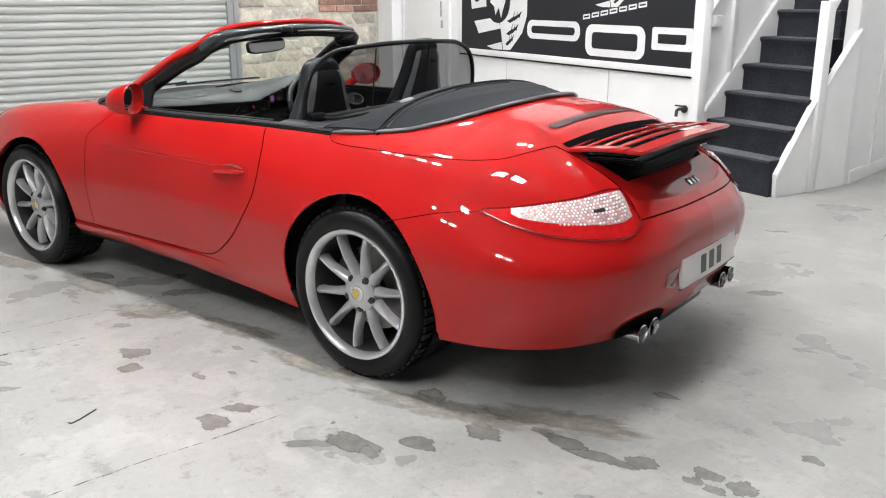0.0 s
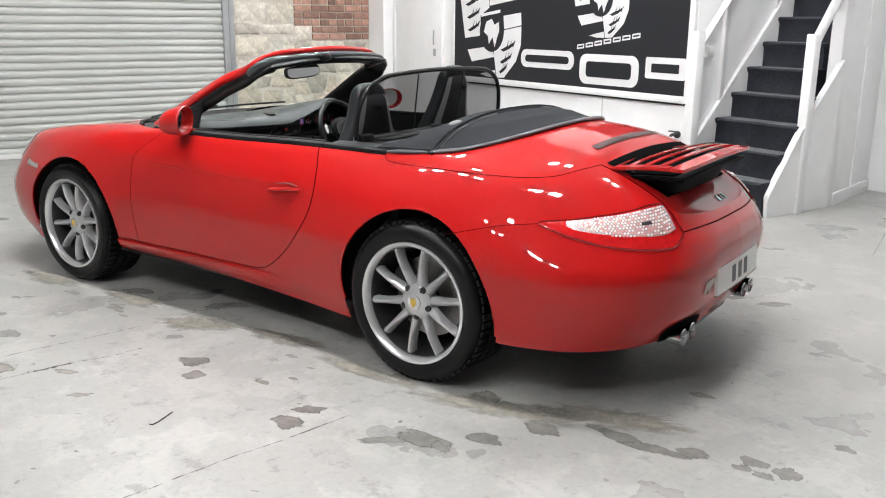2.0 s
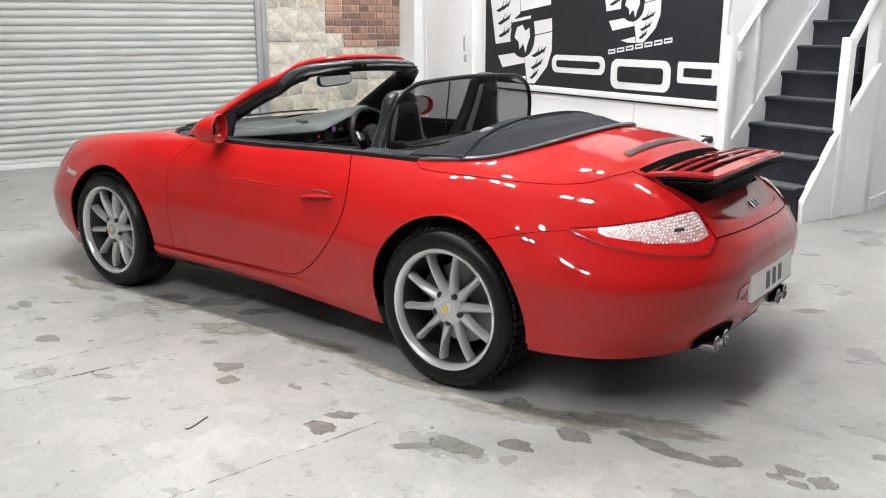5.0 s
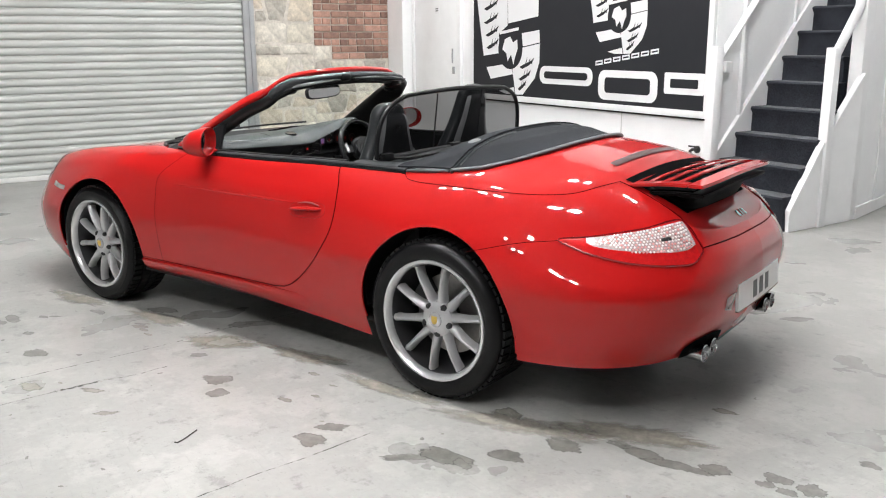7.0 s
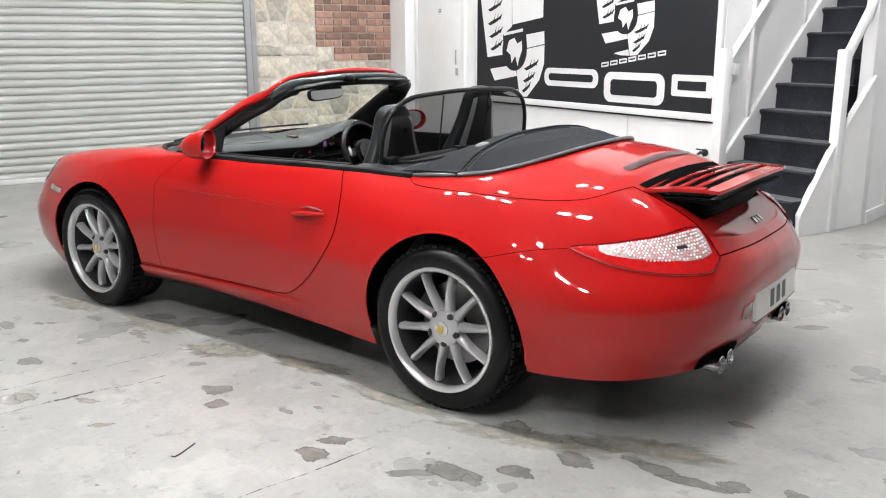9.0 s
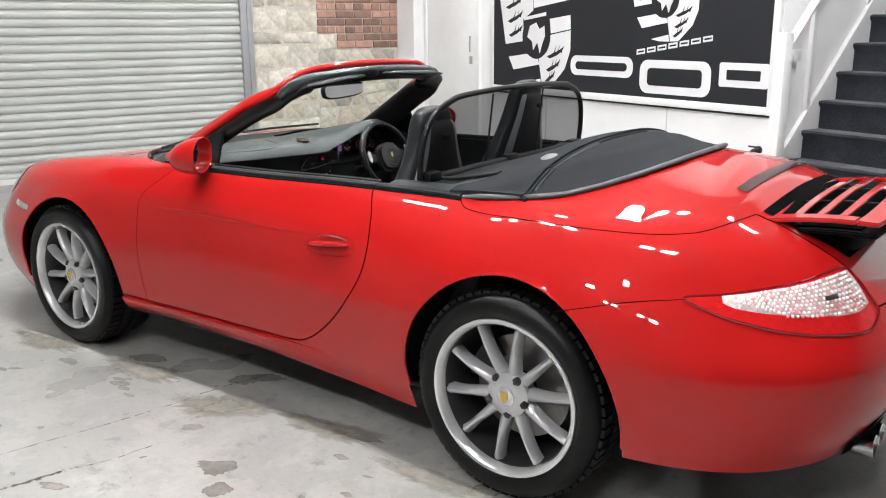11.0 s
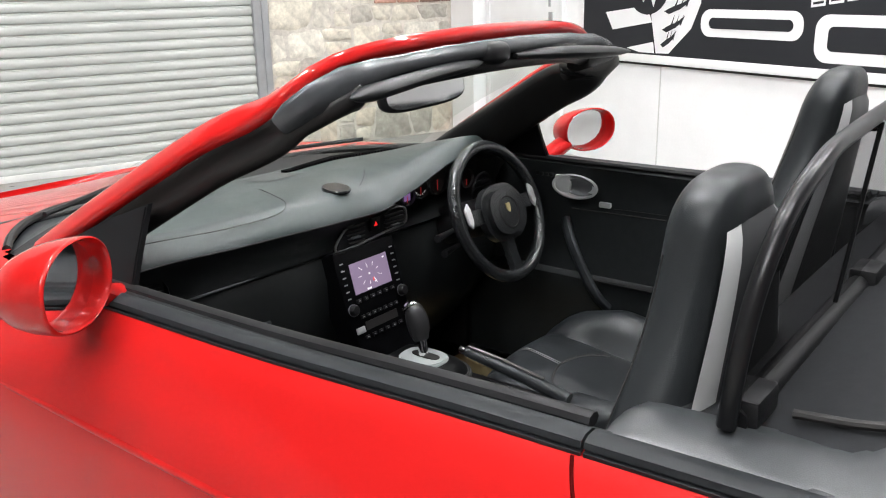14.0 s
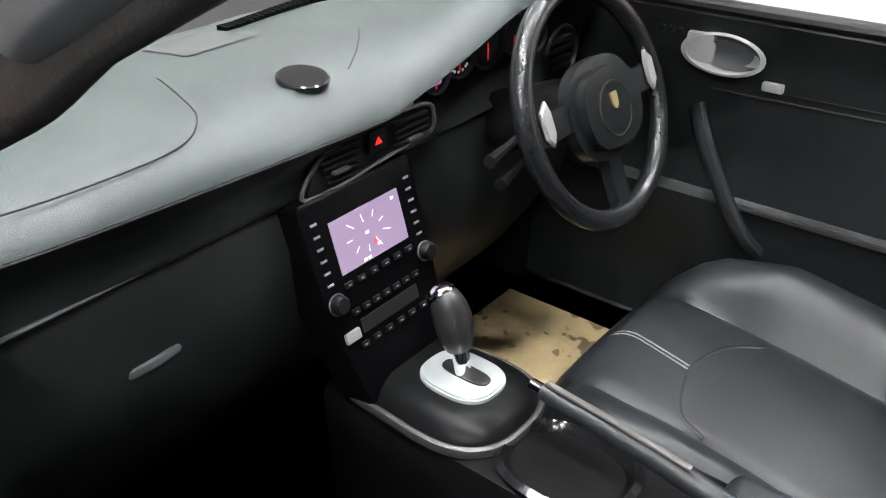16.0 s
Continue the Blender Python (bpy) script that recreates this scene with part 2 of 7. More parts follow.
def loft(sections, closed=True, caps=True, bm=None):
    bm = bm or bmesh.new()
    rings = [[bm.verts.new(Vector(p)) for p in s] for s in sections]
    n = len(rings[0])
    for a, b in zip(rings, rings[1:]):
        for k in range(n if closed else n - 1):
            bm.faces.new((a[k], a[(k + 1) % n], b[(k + 1) % n], b[k]))
    if caps:
        bm.faces.new(rings[0])
        bm.faces.new(rings[-1])
    return bm




# ---- the place: floor, walls, ceiling ----
def room_box(name, u0, u1, v0, v1, z0, z1, mat, label, kind="structure", bevel=0.0, category=""):
    ob = part(name, box(u0, u1, v0, v1, z0, z1, bevel), mat, smooth=False, matrix=B)
    return tagged(ob, label, category, kind=kind)


# unseen closing walls; tones chosen to cut fill light and reflections in the paint
CLOSING_DARK = material("unseen_wall_dark", (0.13, 0.125, 0.12), 0.85, grain=0.15, stain=0.15, stain_scale=2)
CLOSING_GREY = material("unseen_wall_grey", (0.42, 0.42, 0.41), 0.85, grain=0.15, stain=0.15, stain_scale=2)
room_box("floor", -6.2, 9.2, -8.2, 8.2, -0.15, 0.0, CONCRETE, "grey painted concrete garage floor with stains and cracks")
# ceiling never in view; its dark tone is set to cut bounce light
room_box("ceiling", -6.2, 9.2, -8.2, 8.2, 4.4, 4.55, material("unseen_ceiling_dark", (0.07, 0.07, 0.07), 0.8, stain=0.1), "unseen ceiling high over the garage, kept dark to cut bounce light")
room_box("wall_west_far", -6.2, -5.62, -8.2, -3.7, 0, 4.4, WHITE, "white painted masonry wall beside the shutter")
room_box("wall_above_shutter", -6.2, -5.62, -3.7, 1.62, 3.4, 4.4, WHITE, "white painted lintel over the roller shutter")
room_box("wall_west_backing", -6.2, -5.58, 1.62, 3.5, 0, 4.4, material("lime_mortar", (0.64, 0.595, 0.53), 0.9, grain=0.2, grain_scale=25, stain=0.2, bump=0.5, bump_scale=40), "crumbling lime mortar behind stone and brick")
room_box("wall_north", -6.2, -0.54, 3.5, 3.75, 0, 4.4, WHITE, "white painted wall that carries the sign")
room_box("wall_stair_side", -0.62, -0.54, 3.75, 8.2, 0, 4.4, WHITE, "white painted wall along the stair")
room_box("wall_north_far", -0.54, 9.2, 8.0, 8.2, 0, 4.4, WHITE, "white painted far wall")
room_box("wall_east", 9.0, 9.2, -8.2, 8.0, 0, 4.4, CLOSING_DARK, "unseen closing wall across the garage, kept dark to cut reflections")
room_box("wall_south", -6.2, 9.0, -8.2, -8.0, 0, 4.4, CLOSING_GREY, "unseen closing wall behind the open floor, greyed to cut fill light")


def shutter():
    verts, faces = [], []
    rows, pitch = 44, 0.0775
    prof = []
    for r in range(rows):
        z0 = 0.03 + r * pitch
        for f, d in ((0.0, -0.012), (0.04, 0.004), (0.10, 0.009), (0.30, 0.017), (0.50, 0.020), (0.68, 0.017), (0.80, 0.010), (0.83, 0.002), (0.86, 0.006), (0.95, 0.001)):
            prof.append((z0 + f * pitch, d))
    for z, d in prof:
        verts += [(-5.62 + d, -3.66, z), (-5.62 + d, 1.52, z)]
    for i in range(len(prof) - 1):
        faces.append((2 * i, 2 * i + 1, 2 * i + 3, 2 * i + 2))
    thing = new("roller_shutter")
    thing.matrix_world = B
    tagged(thing, "closed cream steel roller shutter with curved slats", "shutter")
    link_mesh("curtain", verts, faces, SHUTTER, thing, smooth=True, angle=35)
    bar = box(-5.66, -5.585, -3.66, 1.52, 0.0, 0.05, 0.006)
    part("bottom_bar", bar, material("pale_bottom_bar", (0.8, 0.8, 0.78), 0.4, stain=0.1), thing, "pale steel bottom rail")
    for v0, v1 in ((1.50, 1.60), (-3.74, -3.64)):
        g = box(-5.66, -5.56, v0, v1, 0, 3.5, 0.004)
        box(-5.565, -5.545, v0 + 0.065, v1 + 0.02, 0, 3.5, 0.003, bm=g)
        part("guide_rail", g, GALV, thing, "galvanised steel guide channel")


shutter()


# ---- the old masonry beside the shutter: stones and bricks ----
STONE = [material("sandstone_" + n, c, 0.9, grain=0.20, grain_scale=24, stain=0.26, stain_scale=6, bump=0.35, bump_scale=30, random_tone=0.10)
         for n, c in (("pale", (0.66, 0.615, 0.52)), ("cream", (0.72, 0.68, 0.595)), ("buff", (0.62, 0.55, 0.45)), ("grey", (0.46, 0.43, 0.375)))]
BRICK = material("old_red_brick", (0.40, 0.235, 0.18), 0.9, grain=0.25, grain_scale=45, stain=0.25, stain_scale=8, bump=0.5, bump_scale=60, random_tone=0.42)
masonry = bpy.data.objects["wall_west_backing"]
rs = random.Random(11)


def stone_mesh(corners, depth, seed):
    """A rough block over four corners (v, z), given from its middle; worn edges and a bumpy face."""
    n = 7
    bm = bmesh.new()
    (a0, a1), (b0, b1), (c0, c1), (d0, d1) = corners
    grid = []
    for i in range(n):
        row_ = []
        for j in range(n):
            s, t = i / (n - 1), j / (n - 1)
            v = (a0 * (1 - s) + b0 * s) * (1 - t) + (d0 * (1 - s) + c0 * s) * t
            z = (a1 * (1 - s) + b1 * s) * (1 - t) + (d1 * (1 - s) + c1 * s) * t
            q = Vector((v * 6 + seed * 3.1, z * 6 + seed * 1.7, seed))
            m = min(s, 1 - s, t, 1 - t)
            edge = max(0, 1 - m / 0.10)
            v += noise.noise(q * 1.3) * 0.020 * edge
            z += noise.noise(q * 1.3 + Vector((9, 0, 0))) * 0.020 * edge
            corner = max(0, 0.17 - min(s, 1 - s)) * max(0, 0.17 - min(t, 1 - t)) / 0.0289
            v *= 1 - 0.05 * corner
            z *= 1 - 0.05 * corner
            x = depth * (1 - 0.75 * edge ** 2) + noise.noise(q * 1.1) * 0.006 + noise.noise(q * 3.0) * 0.004 - 0.004 * edge
            row_.append(bm.verts.new((x, v, z)))
        grid.append(row_)
    for i in range(n - 1):
        for j in range(n - 1):
            bm.faces.new((grid[i][j], grid[i + 1][j], grid[i + 1][j + 1], grid[i][j + 1]))
    back = bmesh.ops.extrude_face_region(bm, geom=list(bm.faces))
    for v in back["geom"]:
        if isinstance(v, bmesh.types.BMVert):
            v.co.x = -0.02
    return bm


def lay_stones(v0, v1, z0, z1):
    z, k = z0, 0
    wave = lambda v, zz: zz + (0.034 * noise.noise(Vector((v * 3.2, zz * 7, 4))) if z0 + 0.02 < zz < z1 - 0.02 else 0)
    while z < z1 - 0.05:
        h = min(rs.choice((0.13, 0.19, 0.24, 0.30)), z1 - z)
        if z1 - z - h < 0.09:
            h = z1 - z
        v, lean0 = v0, 0.0
        while v < v1 - 0.04:
            w = min(rs.uniform(0.12, 0.42), v1 - v)
            if v1 - v - w < 0.10:
                w = v1 - v
            lean1 = 0.0 if v + w > v1 - 0.01 else rs.uniform(-0.035, 0.035)
            split = h > 0.22 and w < 0.26 and rs.random() < 0.6
            cuts = [0.0, rs.uniform(0.4, 0.6), 1.0] if split else [0.0, 1.0]
            for f0, f1 in zip(cuts, cuts[1:]):
                k += 1
                j = rs.uniform(0.004, 0.012)
                p = []
                for vv, lean, f in ((v + j, lean0, f0), (v + w - j, lean1, f0), (v + w - j, lean1, f1), (v + j, lean0, f1)):
                    lo, hi = wave(vv, z), wave(vv, z + h)
                    p.append((vv + lean * (f * 2 - 1), lo + (hi - lo) * f + (j if f == f0 else -j)))
                cv, cz = sum(q[0] for q in p) / 4, sum(q[1] for q in p) / 4
                ob = part("stone", stone_mesh([(a - cv, b - cz) for a, b in p], rs.uniform(0.006, 0.020), k + z0 * 10), rs.choice(STONE), angle=50, matrix=B @ Matrix.Translation((-5.58, cv, cz)))
                ob.parent = masonry
                ob.matrix_parent_inverse = B.inverted()
            v += w
            lean0 = lean1
        z += h


lay_stones(1.63, 2.36, 0.0, 3.2)
lay_stones(2.36, 3.36, 0.0, 1.17)
lay_stones(2.36, 2.59, 1.17, 1.35)
bricks = []
for k in range(4):
    bm = box(0, 0.06, -0.107, 0.107, -0.034, 0.034, 0.005, segments=1)
    for v in bm.verts:
        v.co += Vector((noise.noise(v.co * 30 + Vector((k * 5, 0, 0))) * 0.004, noise.noise(v.co * 25 + Vector((0, k * 5, 0))) * 0.004, noise.noise(v.co * 25 + Vector((0, 0, k * 5))) * 0.003))
    me = bpy.data.meshes.new("brick")
    bm.to_mesh(me)
    bm.free()
    me.materials.append(BRICK)
    bricks.append(me)
z, row = 1.17, 0
while z < 2.9:
    v0 = 2.59 if z < 1.33 else 2.36
    v, first = v0, True
    while v < 3.35:
        half = (row % 3 == 2)
        w = 0.112 if half else 0.225
        if first and row % 2:
            w = 0.112
        first = False
        w = min(w, 3.365 - v)
        if w > 0.04:
            ob = new("brick", rs.choice(bricks))
            ob.parent = masonry
            ob.matrix_parent_inverse = B.inverted()
            ob.matrix_world = B @ Matrix.Translation((-5.624 + rs.uniform(-0.004, 0.006), v + w / 2, z + 0.04)) @ Matrix.Diagonal((1, (w - 0.012) / 0.214, 1, 1))
        v += w
    z += 0.0815
    row += 1

# white pier, door and notice on the sign wall
room_box("pier", -5.56, -5.20, 3.36, 3.5, 0, 4.4, WHITE, "white painted pier at the corner")
door = new("door_1")
door.matrix_world = B
tagged(door, "closed white flush door in the sign wall", "door", kind="structure")
part("door_leaf", box(-5.10, -4.16, 3.475, 3.502, 0.02, 2.15, 0.003), GLOSSWHITE, door, "white door leaf")
for u0, u1 in ((-5.16, -5.10), (-4.16, -4.10)):
    part("door_jamb", box(u0, u1, 3.465, 3.502, 0, 2.21, 0.004), GLOSSWHITE, door)
part("door_head", box(-5.16, -4.10, 3.465, 3.502, 2.155, 2.215, 0.004), GLOSSWHITE, door)
part("door_handle", tube([(-4.245, 3.455, 1.30), (-4.243, 3.450, 1.22), (-4.245, 3.455, 1.14)], 0.009, 8), GALV, door, "grey vertical pull handle")
part("lock_plate", box(-4.275, -4.225, 3.468, 3.476, 1.02, 1.10, 0.002), GALV, door)
notice = tagged(part("door_notice", box(-4.63, -4.55, 3.470, 3.4748, 1.69, 1.77), SIGN_WHITE, smooth=False, matrix=B), "small white notice with two printed lines on the door", "notice")
for z in (1.745, 1.722):
    part("print_bar", box(-4.62, -4.565, 3.4685, 3.4698, z - 0.006, z + 0.006), SATIN, notice, smooth=False)


# ---- the large black and white sign ----
sign = new("wall_sign")
sign.matrix_world = B
tagged(sign, "large black sign with white shield emblems and white shapes", "sign")
part("panel", box(-3.86, -0.58, 3.470, 3.499, 0.80, 2.62, 0.0), SIGN_BLACK, sign, "matt black panel", smooth=False)
for a in ((-3.905, -3.845, 3.462, 3.499, 0.775, 2.66), (-0.60, -0.545, 3.462, 3.499, 0.775, 2.66), (-3.845, -0.60, 3.462, 3.499, 0.775, 0.832), (-3.845, -0.60, 3.462, 3.499, 2.60, 2.66)):
    part("sign_frame", box(*a, 0.003), GLOSSWHITE, sign, "white frame board")
part("shadow_gap", box(-3.90, -0.55, 3.480, 3.4995, 0.758, 0.7745), BLACK_GAP, sign, smooth=False)


def flat(points, name, mat, lift=0.0, label=""):
    bm = bmesh.new()
    f = bm.faces.new([bm.verts.new((u, 3.4685 - lift, z)) for u, z in points])
    r = bmesh.ops.extrude_face_region(bm, geom=[f])
    bmesh.ops.translate(bm, verts=[v for v in r["geom"] if isinstance(v, bmesh.types.BMVert)], vec=(0, 0.002, 0))
    return part(name, bm, mat, sign, label, smooth=False)


def soft_box(u0, u1, z0, z1, r, n=6):
    out = []
    for cu, cz, a0 in ((u1 - r, z1 - r, 0), (u0 + r, z1 - r, 90), (u0 + r, z0 + r, 180), (u1 - r, z0 + r, 270)):
        for k in range(n + 1):
            a = radians(a0 + 90 * k / n)
            out.append((cu + r * math.cos(a), cz + r * math.sin(a)))
    return out


def ring_shape(u0, u1, z0, z1, r, t):
    flat(soft_box(u0, u1, z0, z1, r), "sign_shape", SIGN_WHITE, 0.0, "white rounded shape")
    flat(soft_box(u0 + t, u1 - t, z0 + t * 0.75, z1 - t * 0.75, max(0.01, r - t * 0.6)), "sign_shape", SIGN_BLACK, 0.002, "black inner shape")


ring_shape(-2.69, -1.92, 0.975, 1.145, 0.075, 0.068)
ring_shape(-1.84, -1.11, 0.865, 1.130, 0.085, 0.085)
ring_shape(-1.035, -0.602, 0.955, 1.130, 0.02, 0.068)


def shield(u_of, z_of):
    def put(pts, mat=SIGN_WHITE, lift=0.0):
        flat([(u_of(u), z_of(z)) for u, z in pts], "emblem_shape", mat, lift)
    put([(-3.82, 2.05), (-3.75, 1.68), (-3.65, 1.23), (-3.37, 1.26), (-3.38, 1.46), (-3.23, 1.54), (-3.24, 2.02)])
    put([(-3.23, 1.80), (-2.73, 1.86), (-2.73, 1.62), (-3.22, 1.56)])
    put([(-3.23, 2.02), (-2.75, 2.08), (-2.74, 1.96), (-3.23, 1.90)])
    put([(-2.99, 1.46), (-2.71, 1.49), (-2.70, 1.37), (-2.97, 1.33)])
    put([(-2.97, 1.32), (-2.70, 1.36), (-2.70, 1.18), (-2.77, 1.02), (-2.96, 0.85), (-3.08, 0.845), (-3.14, 1.10)])
    put([(-3.60, 1.11), (-3.18, 1.16), (-3.13, 1.05), (-3.52, 0.99)])
    put([(-3.37, 0.87), (-3.11, 0.92), (-3.095, 0.845), (-3.24, 0.845)])
    put([(-3.18 + 0.205 * math.cos(a), 1.30 + 0.20 * math.sin(a)) for a in np.linspace(0, 2 * math.pi, 28, endpoint=False)], SIGN_BLACK, 0.002)
    put([(-3.36, 1.48), (-3.04, 1.52), (-3.04, 1.49), (-3.36, 1.45)], SIGN_WHITE, 0.004)
    put([(-3.27, 1.40), (-3.18, 1.43), (-3.13, 1.37), (-3.06, 1.40), (-3.05, 1.31), (-3.09, 1.23), (-3.12, 1.15), (-3.16, 1.25), (-3.22, 1.18), (-3.24, 1.26), (-3.31, 1.30)], SIGN_WHITE, 0.004)
    for cu, cz, ln in ((-3.52, 1.62, 0.13), (-3.50, 1.49, 0.12), (-3.49, 1.36, 0.11), (-3.52, 1.76, 0.13), (-2.90, 1.17, 0.12), (-2.93, 1.05, 0.10), (-2.97, 0.95, 0.07)):
        pts = [(cu - ln, cz - 0.045), (cu - ln * 0.3, cz - 0.012), (cu + ln * 0.4, cz + 0.012), (cu + ln, cz + 0.05), (cu + ln * 0.75, cz + 0.008), (cu + ln * 0.2, cz - 0.030), (cu - ln * 0.6, cz - 0.062)]
        put(pts, SIGN_BLACK, 0.002)
        for d in (-0.2, 0.2, 0.6):
            put([(cu + ln * d, cz - 0.01), (cu + ln * (d + 0.30), cz + 0.055), (cu + ln * (d + 0.12), cz - 0.012)], SIGN_BLACK, 0.003)


shield(lambda u: u, lambda z: z)
shield(lambda u: -1.49 + 0.70 * (u + 3.02), lambda z: 1.27 + 0.70 * (z - 0.84))
for k in range(7):
    u = -1.885 + 0.113 * k
    z = 1.165 + 0.0175 * k
    flat([(u, z), (u + 0.092, z + 0.012), (u + 0.092, z + 0.054), (u, z + 0.042)], "sign_bar", SIGN_WHITE, 0.0, "small white bar")
    flat([(u + 0.014, z + 0.016), (u + 0.080, z + 0.025), (u + 0.080, z + 0.038), (u + 0.014, z + 0.029)], "sign_bar", SIGN_BLACK, 0.002)
tap = tagged(part("wall_tap", tube([(-0.66, 3.49, 0.52), (-0.655, 3.43, 0.525), (-0.65, 3.40, 0.515), (-0.648, 3.395, 0.47)], 0.013, 10), DARK_METAL, matrix=B), "dark metal tap on the white wall", "tap")
part("tap_lever", box(-0.69, -0.60, 3.415, 3.43, 0.545, 0.557, 0.003), DARK_METAL, tap)
part("tap_backplate", lathe([(0.0, 3.485), (0.03, 3.485), (0.03, 3.50)], "y", 16, centre=(-0.66, 0, 0.52)), DARK_METAL, tap)
for u in (-3.05, -1.55):
    part("wall_seam", box(u - 0.004, u + 0.004, 3.494, 3.4985, 0.0, 0.757), material("seam_shadow", (0.62, 0.62, 0.61), 0.6), sign, smooth=False)


# ---- carpeted stair ----
stair = new("staircase")
stair.matrix_world = B
tagged(stair, "steep stair with charcoal carpet and white painted rails", "staircase")
RISE, GO, V1, Z0 = 0.200, 0.174, 3.41, 0.06
for k in range(1, 11):
    z1, v = Z0 + RISE * k, V1 + GO * (k - 1)
    bm = bmesh.new()
    prof = [(v + 0.012, z1 - RISE), (v + 0.014, z1 - 0.05), (v - 0.006, z1 - 0.030), (v - 0.012, z1 - 0.014), (v - 0.004, z1 - 0.002), (v + 0.012, z1), (v + 0.30, z1), (v + 0.30, z1 - RISE)]
    if k == 1:
        prof[0] = (v + 0.012, 0.0)
        prof[-1] = (v + 0.30, 0.0)
    right = 0.246 if v < 4.05 else 0.13 - 0.272 * max(0.0, v - 4.0)
    ends = [[bm.verts.new((u, a, b)) for a, b in prof] for u in (-0.50, right)]
    n = len(prof)
    for i in range(n):
        bm.faces.new((ends[0][i], ends[0][(i + 1) % n], ends[1][(i + 1) % n], ends[1][i]))
    bm.faces.new(ends[0])
    bm.faces.new(ends[1])
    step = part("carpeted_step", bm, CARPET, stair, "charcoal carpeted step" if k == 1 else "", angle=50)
    part("toplit_tread", box(-0.49, right - 0.006, v + 0.002, v + 0.172, z1 - 0.002, z1 + 0.0025, 0.001), CARPET_TOPLIT, step, "dusty carpet tread, paler for light from above" if k == 1 else "", smooth=False)


def slope(v, add):
    return Z0 + RISE * ((v - V1) / GO + 1) + add


def plate_uv(u0, u1, pts, name, mat, label=""):
    bm = bmesh.new()
    a = [bm.verts.new((u0, v, z)) for v, z in pts]
    b = [bm.verts.new((u1, v, z)) for v, z in pts]
    n = len(pts)
    for i in range(n):
        bm.faces.new((a[i], a[(i + 1) % n], b[(i + 1) % n], b[i]))
    bm.faces.new(a)
    bm.faces.new(b[::-1])
    bmesh.ops.recalc_face_normals(bm, faces=bm.faces)
    bmesh.ops.bevel(bm, geom=list(bm.edges), offset=0.003, segments=1, affect="EDGES")
    return part(name, bm, mat, stair, label, smooth=False)


plate_uv(-0.538, -0.502, [(3.43, 0.0), (3.43, 0.30), (3.50, slope(3.50, 0.09)), (6.4, slope(6.4, 0.09)), (6.4, slope(6.4, -0.30)), (3.70, 0.0)], "stringer", GLOSSWHITE, "white stair stringer")
plate_uv(0.246, 0.280, [(3.46, 0.0), (3.45, 0.15), (3.76, slope(3.76, -0.075)), (4.22, slope(4.22, -0.075)), (4.22, 0.0)], "stringer", GLOSSWHITE, "white panelled stair side")
plate_uv(0.236, 0.290, [(3.45, 0.135), (3.45, 0.165), (3.76, slope(3.76, -0.045)), (4.22, slope(4.22, -0.045)), (4.22, slope(4.22, -0.075)), (3.76, slope(3.76, -0.075))], "stringer_cap", GLOSSWHITE)
part("newel_post", box(0.226, 0.304, 3.79, 3.865, 0, 1.335, 0.008), GLOSSWHITE, stair, "white square newel post")
part("newel_post", box(-0.505, -0.420, 3.375, 3.462, 0, 1.345, 0.008), GLOSSWHITE, stair, "white square newel post")
for u, z0 in ((0.262, 1.255), (-0.462, 1.23)):
    v0, v1 = (3.84, 4.22) if u > 0 else (3.44, 5.2)
    pts = [Vector((u, v0, z0)), Vector((u - (0.05 if u > 0 else 0.0), v1, z0 + (v1 - v0) * RISE / GO))]
    part("handrail", tube(pts, 0.030, 10, flat=1.5 if u > 0 else 0.8), GLOSSWHITE, stair, "white painted handrail")
part("stair_post", box(0.155, 0.265, 4.20, 4.31, 0, 4.4, 0.006), GLOSSWHITE, stair, "tall white post beside the stair")
part("wall_trim", box(-0.54, -0.505, 3.79, 3.83, slope(3.8, 0.09), 4.4, 0.004), GLOSSWHITE, stair)
part("wall_trim", box(-0.54, -0.515, 4.43, 4.46, slope(4.44, 0.09), 4.4, 0.004), GLOSSWHITE, stair)
part("switch_box", box(-0.54, -0.50, 3.59, 3.67, 1.14, 1.225, 0.005), GLOSSWHITE, stair, "white switch box")
SKEW = B @ pose(0.258, 4.30, 0, 0, 0, 15.2)  # the boarded wall runs off the stair's line
tagged(part("wall_stair_right", box(-0.06, 0.0, 0.0, 0.96, 0, 4.4), WHITE, smooth=False, matrix=SKEW), "white boarded wall beside the stair", kind="structure")
tagged(part("trim_batten", box(0.0, 0.013, 0.44, 0.475, 0.10, 4.4, 0.002), GLOSSWHITE, smooth=False, matrix=SKEW), "white cover batten on the boarded wall", kind="structure")
tagged(part("baseboard_stair", box(0.0, 0.018, 0.0, 0.96, 0, 0.10, 0.004), GLOSSWHITE, smooth=False, matrix=SKEW), "white baseboard under the boarded wall", kind="structure")
room_box("wall_return", -0.54, 9.0, 5.22, 5.36, 0, 4.4, WHITE, "white painted wall closing the bay beside the stair")


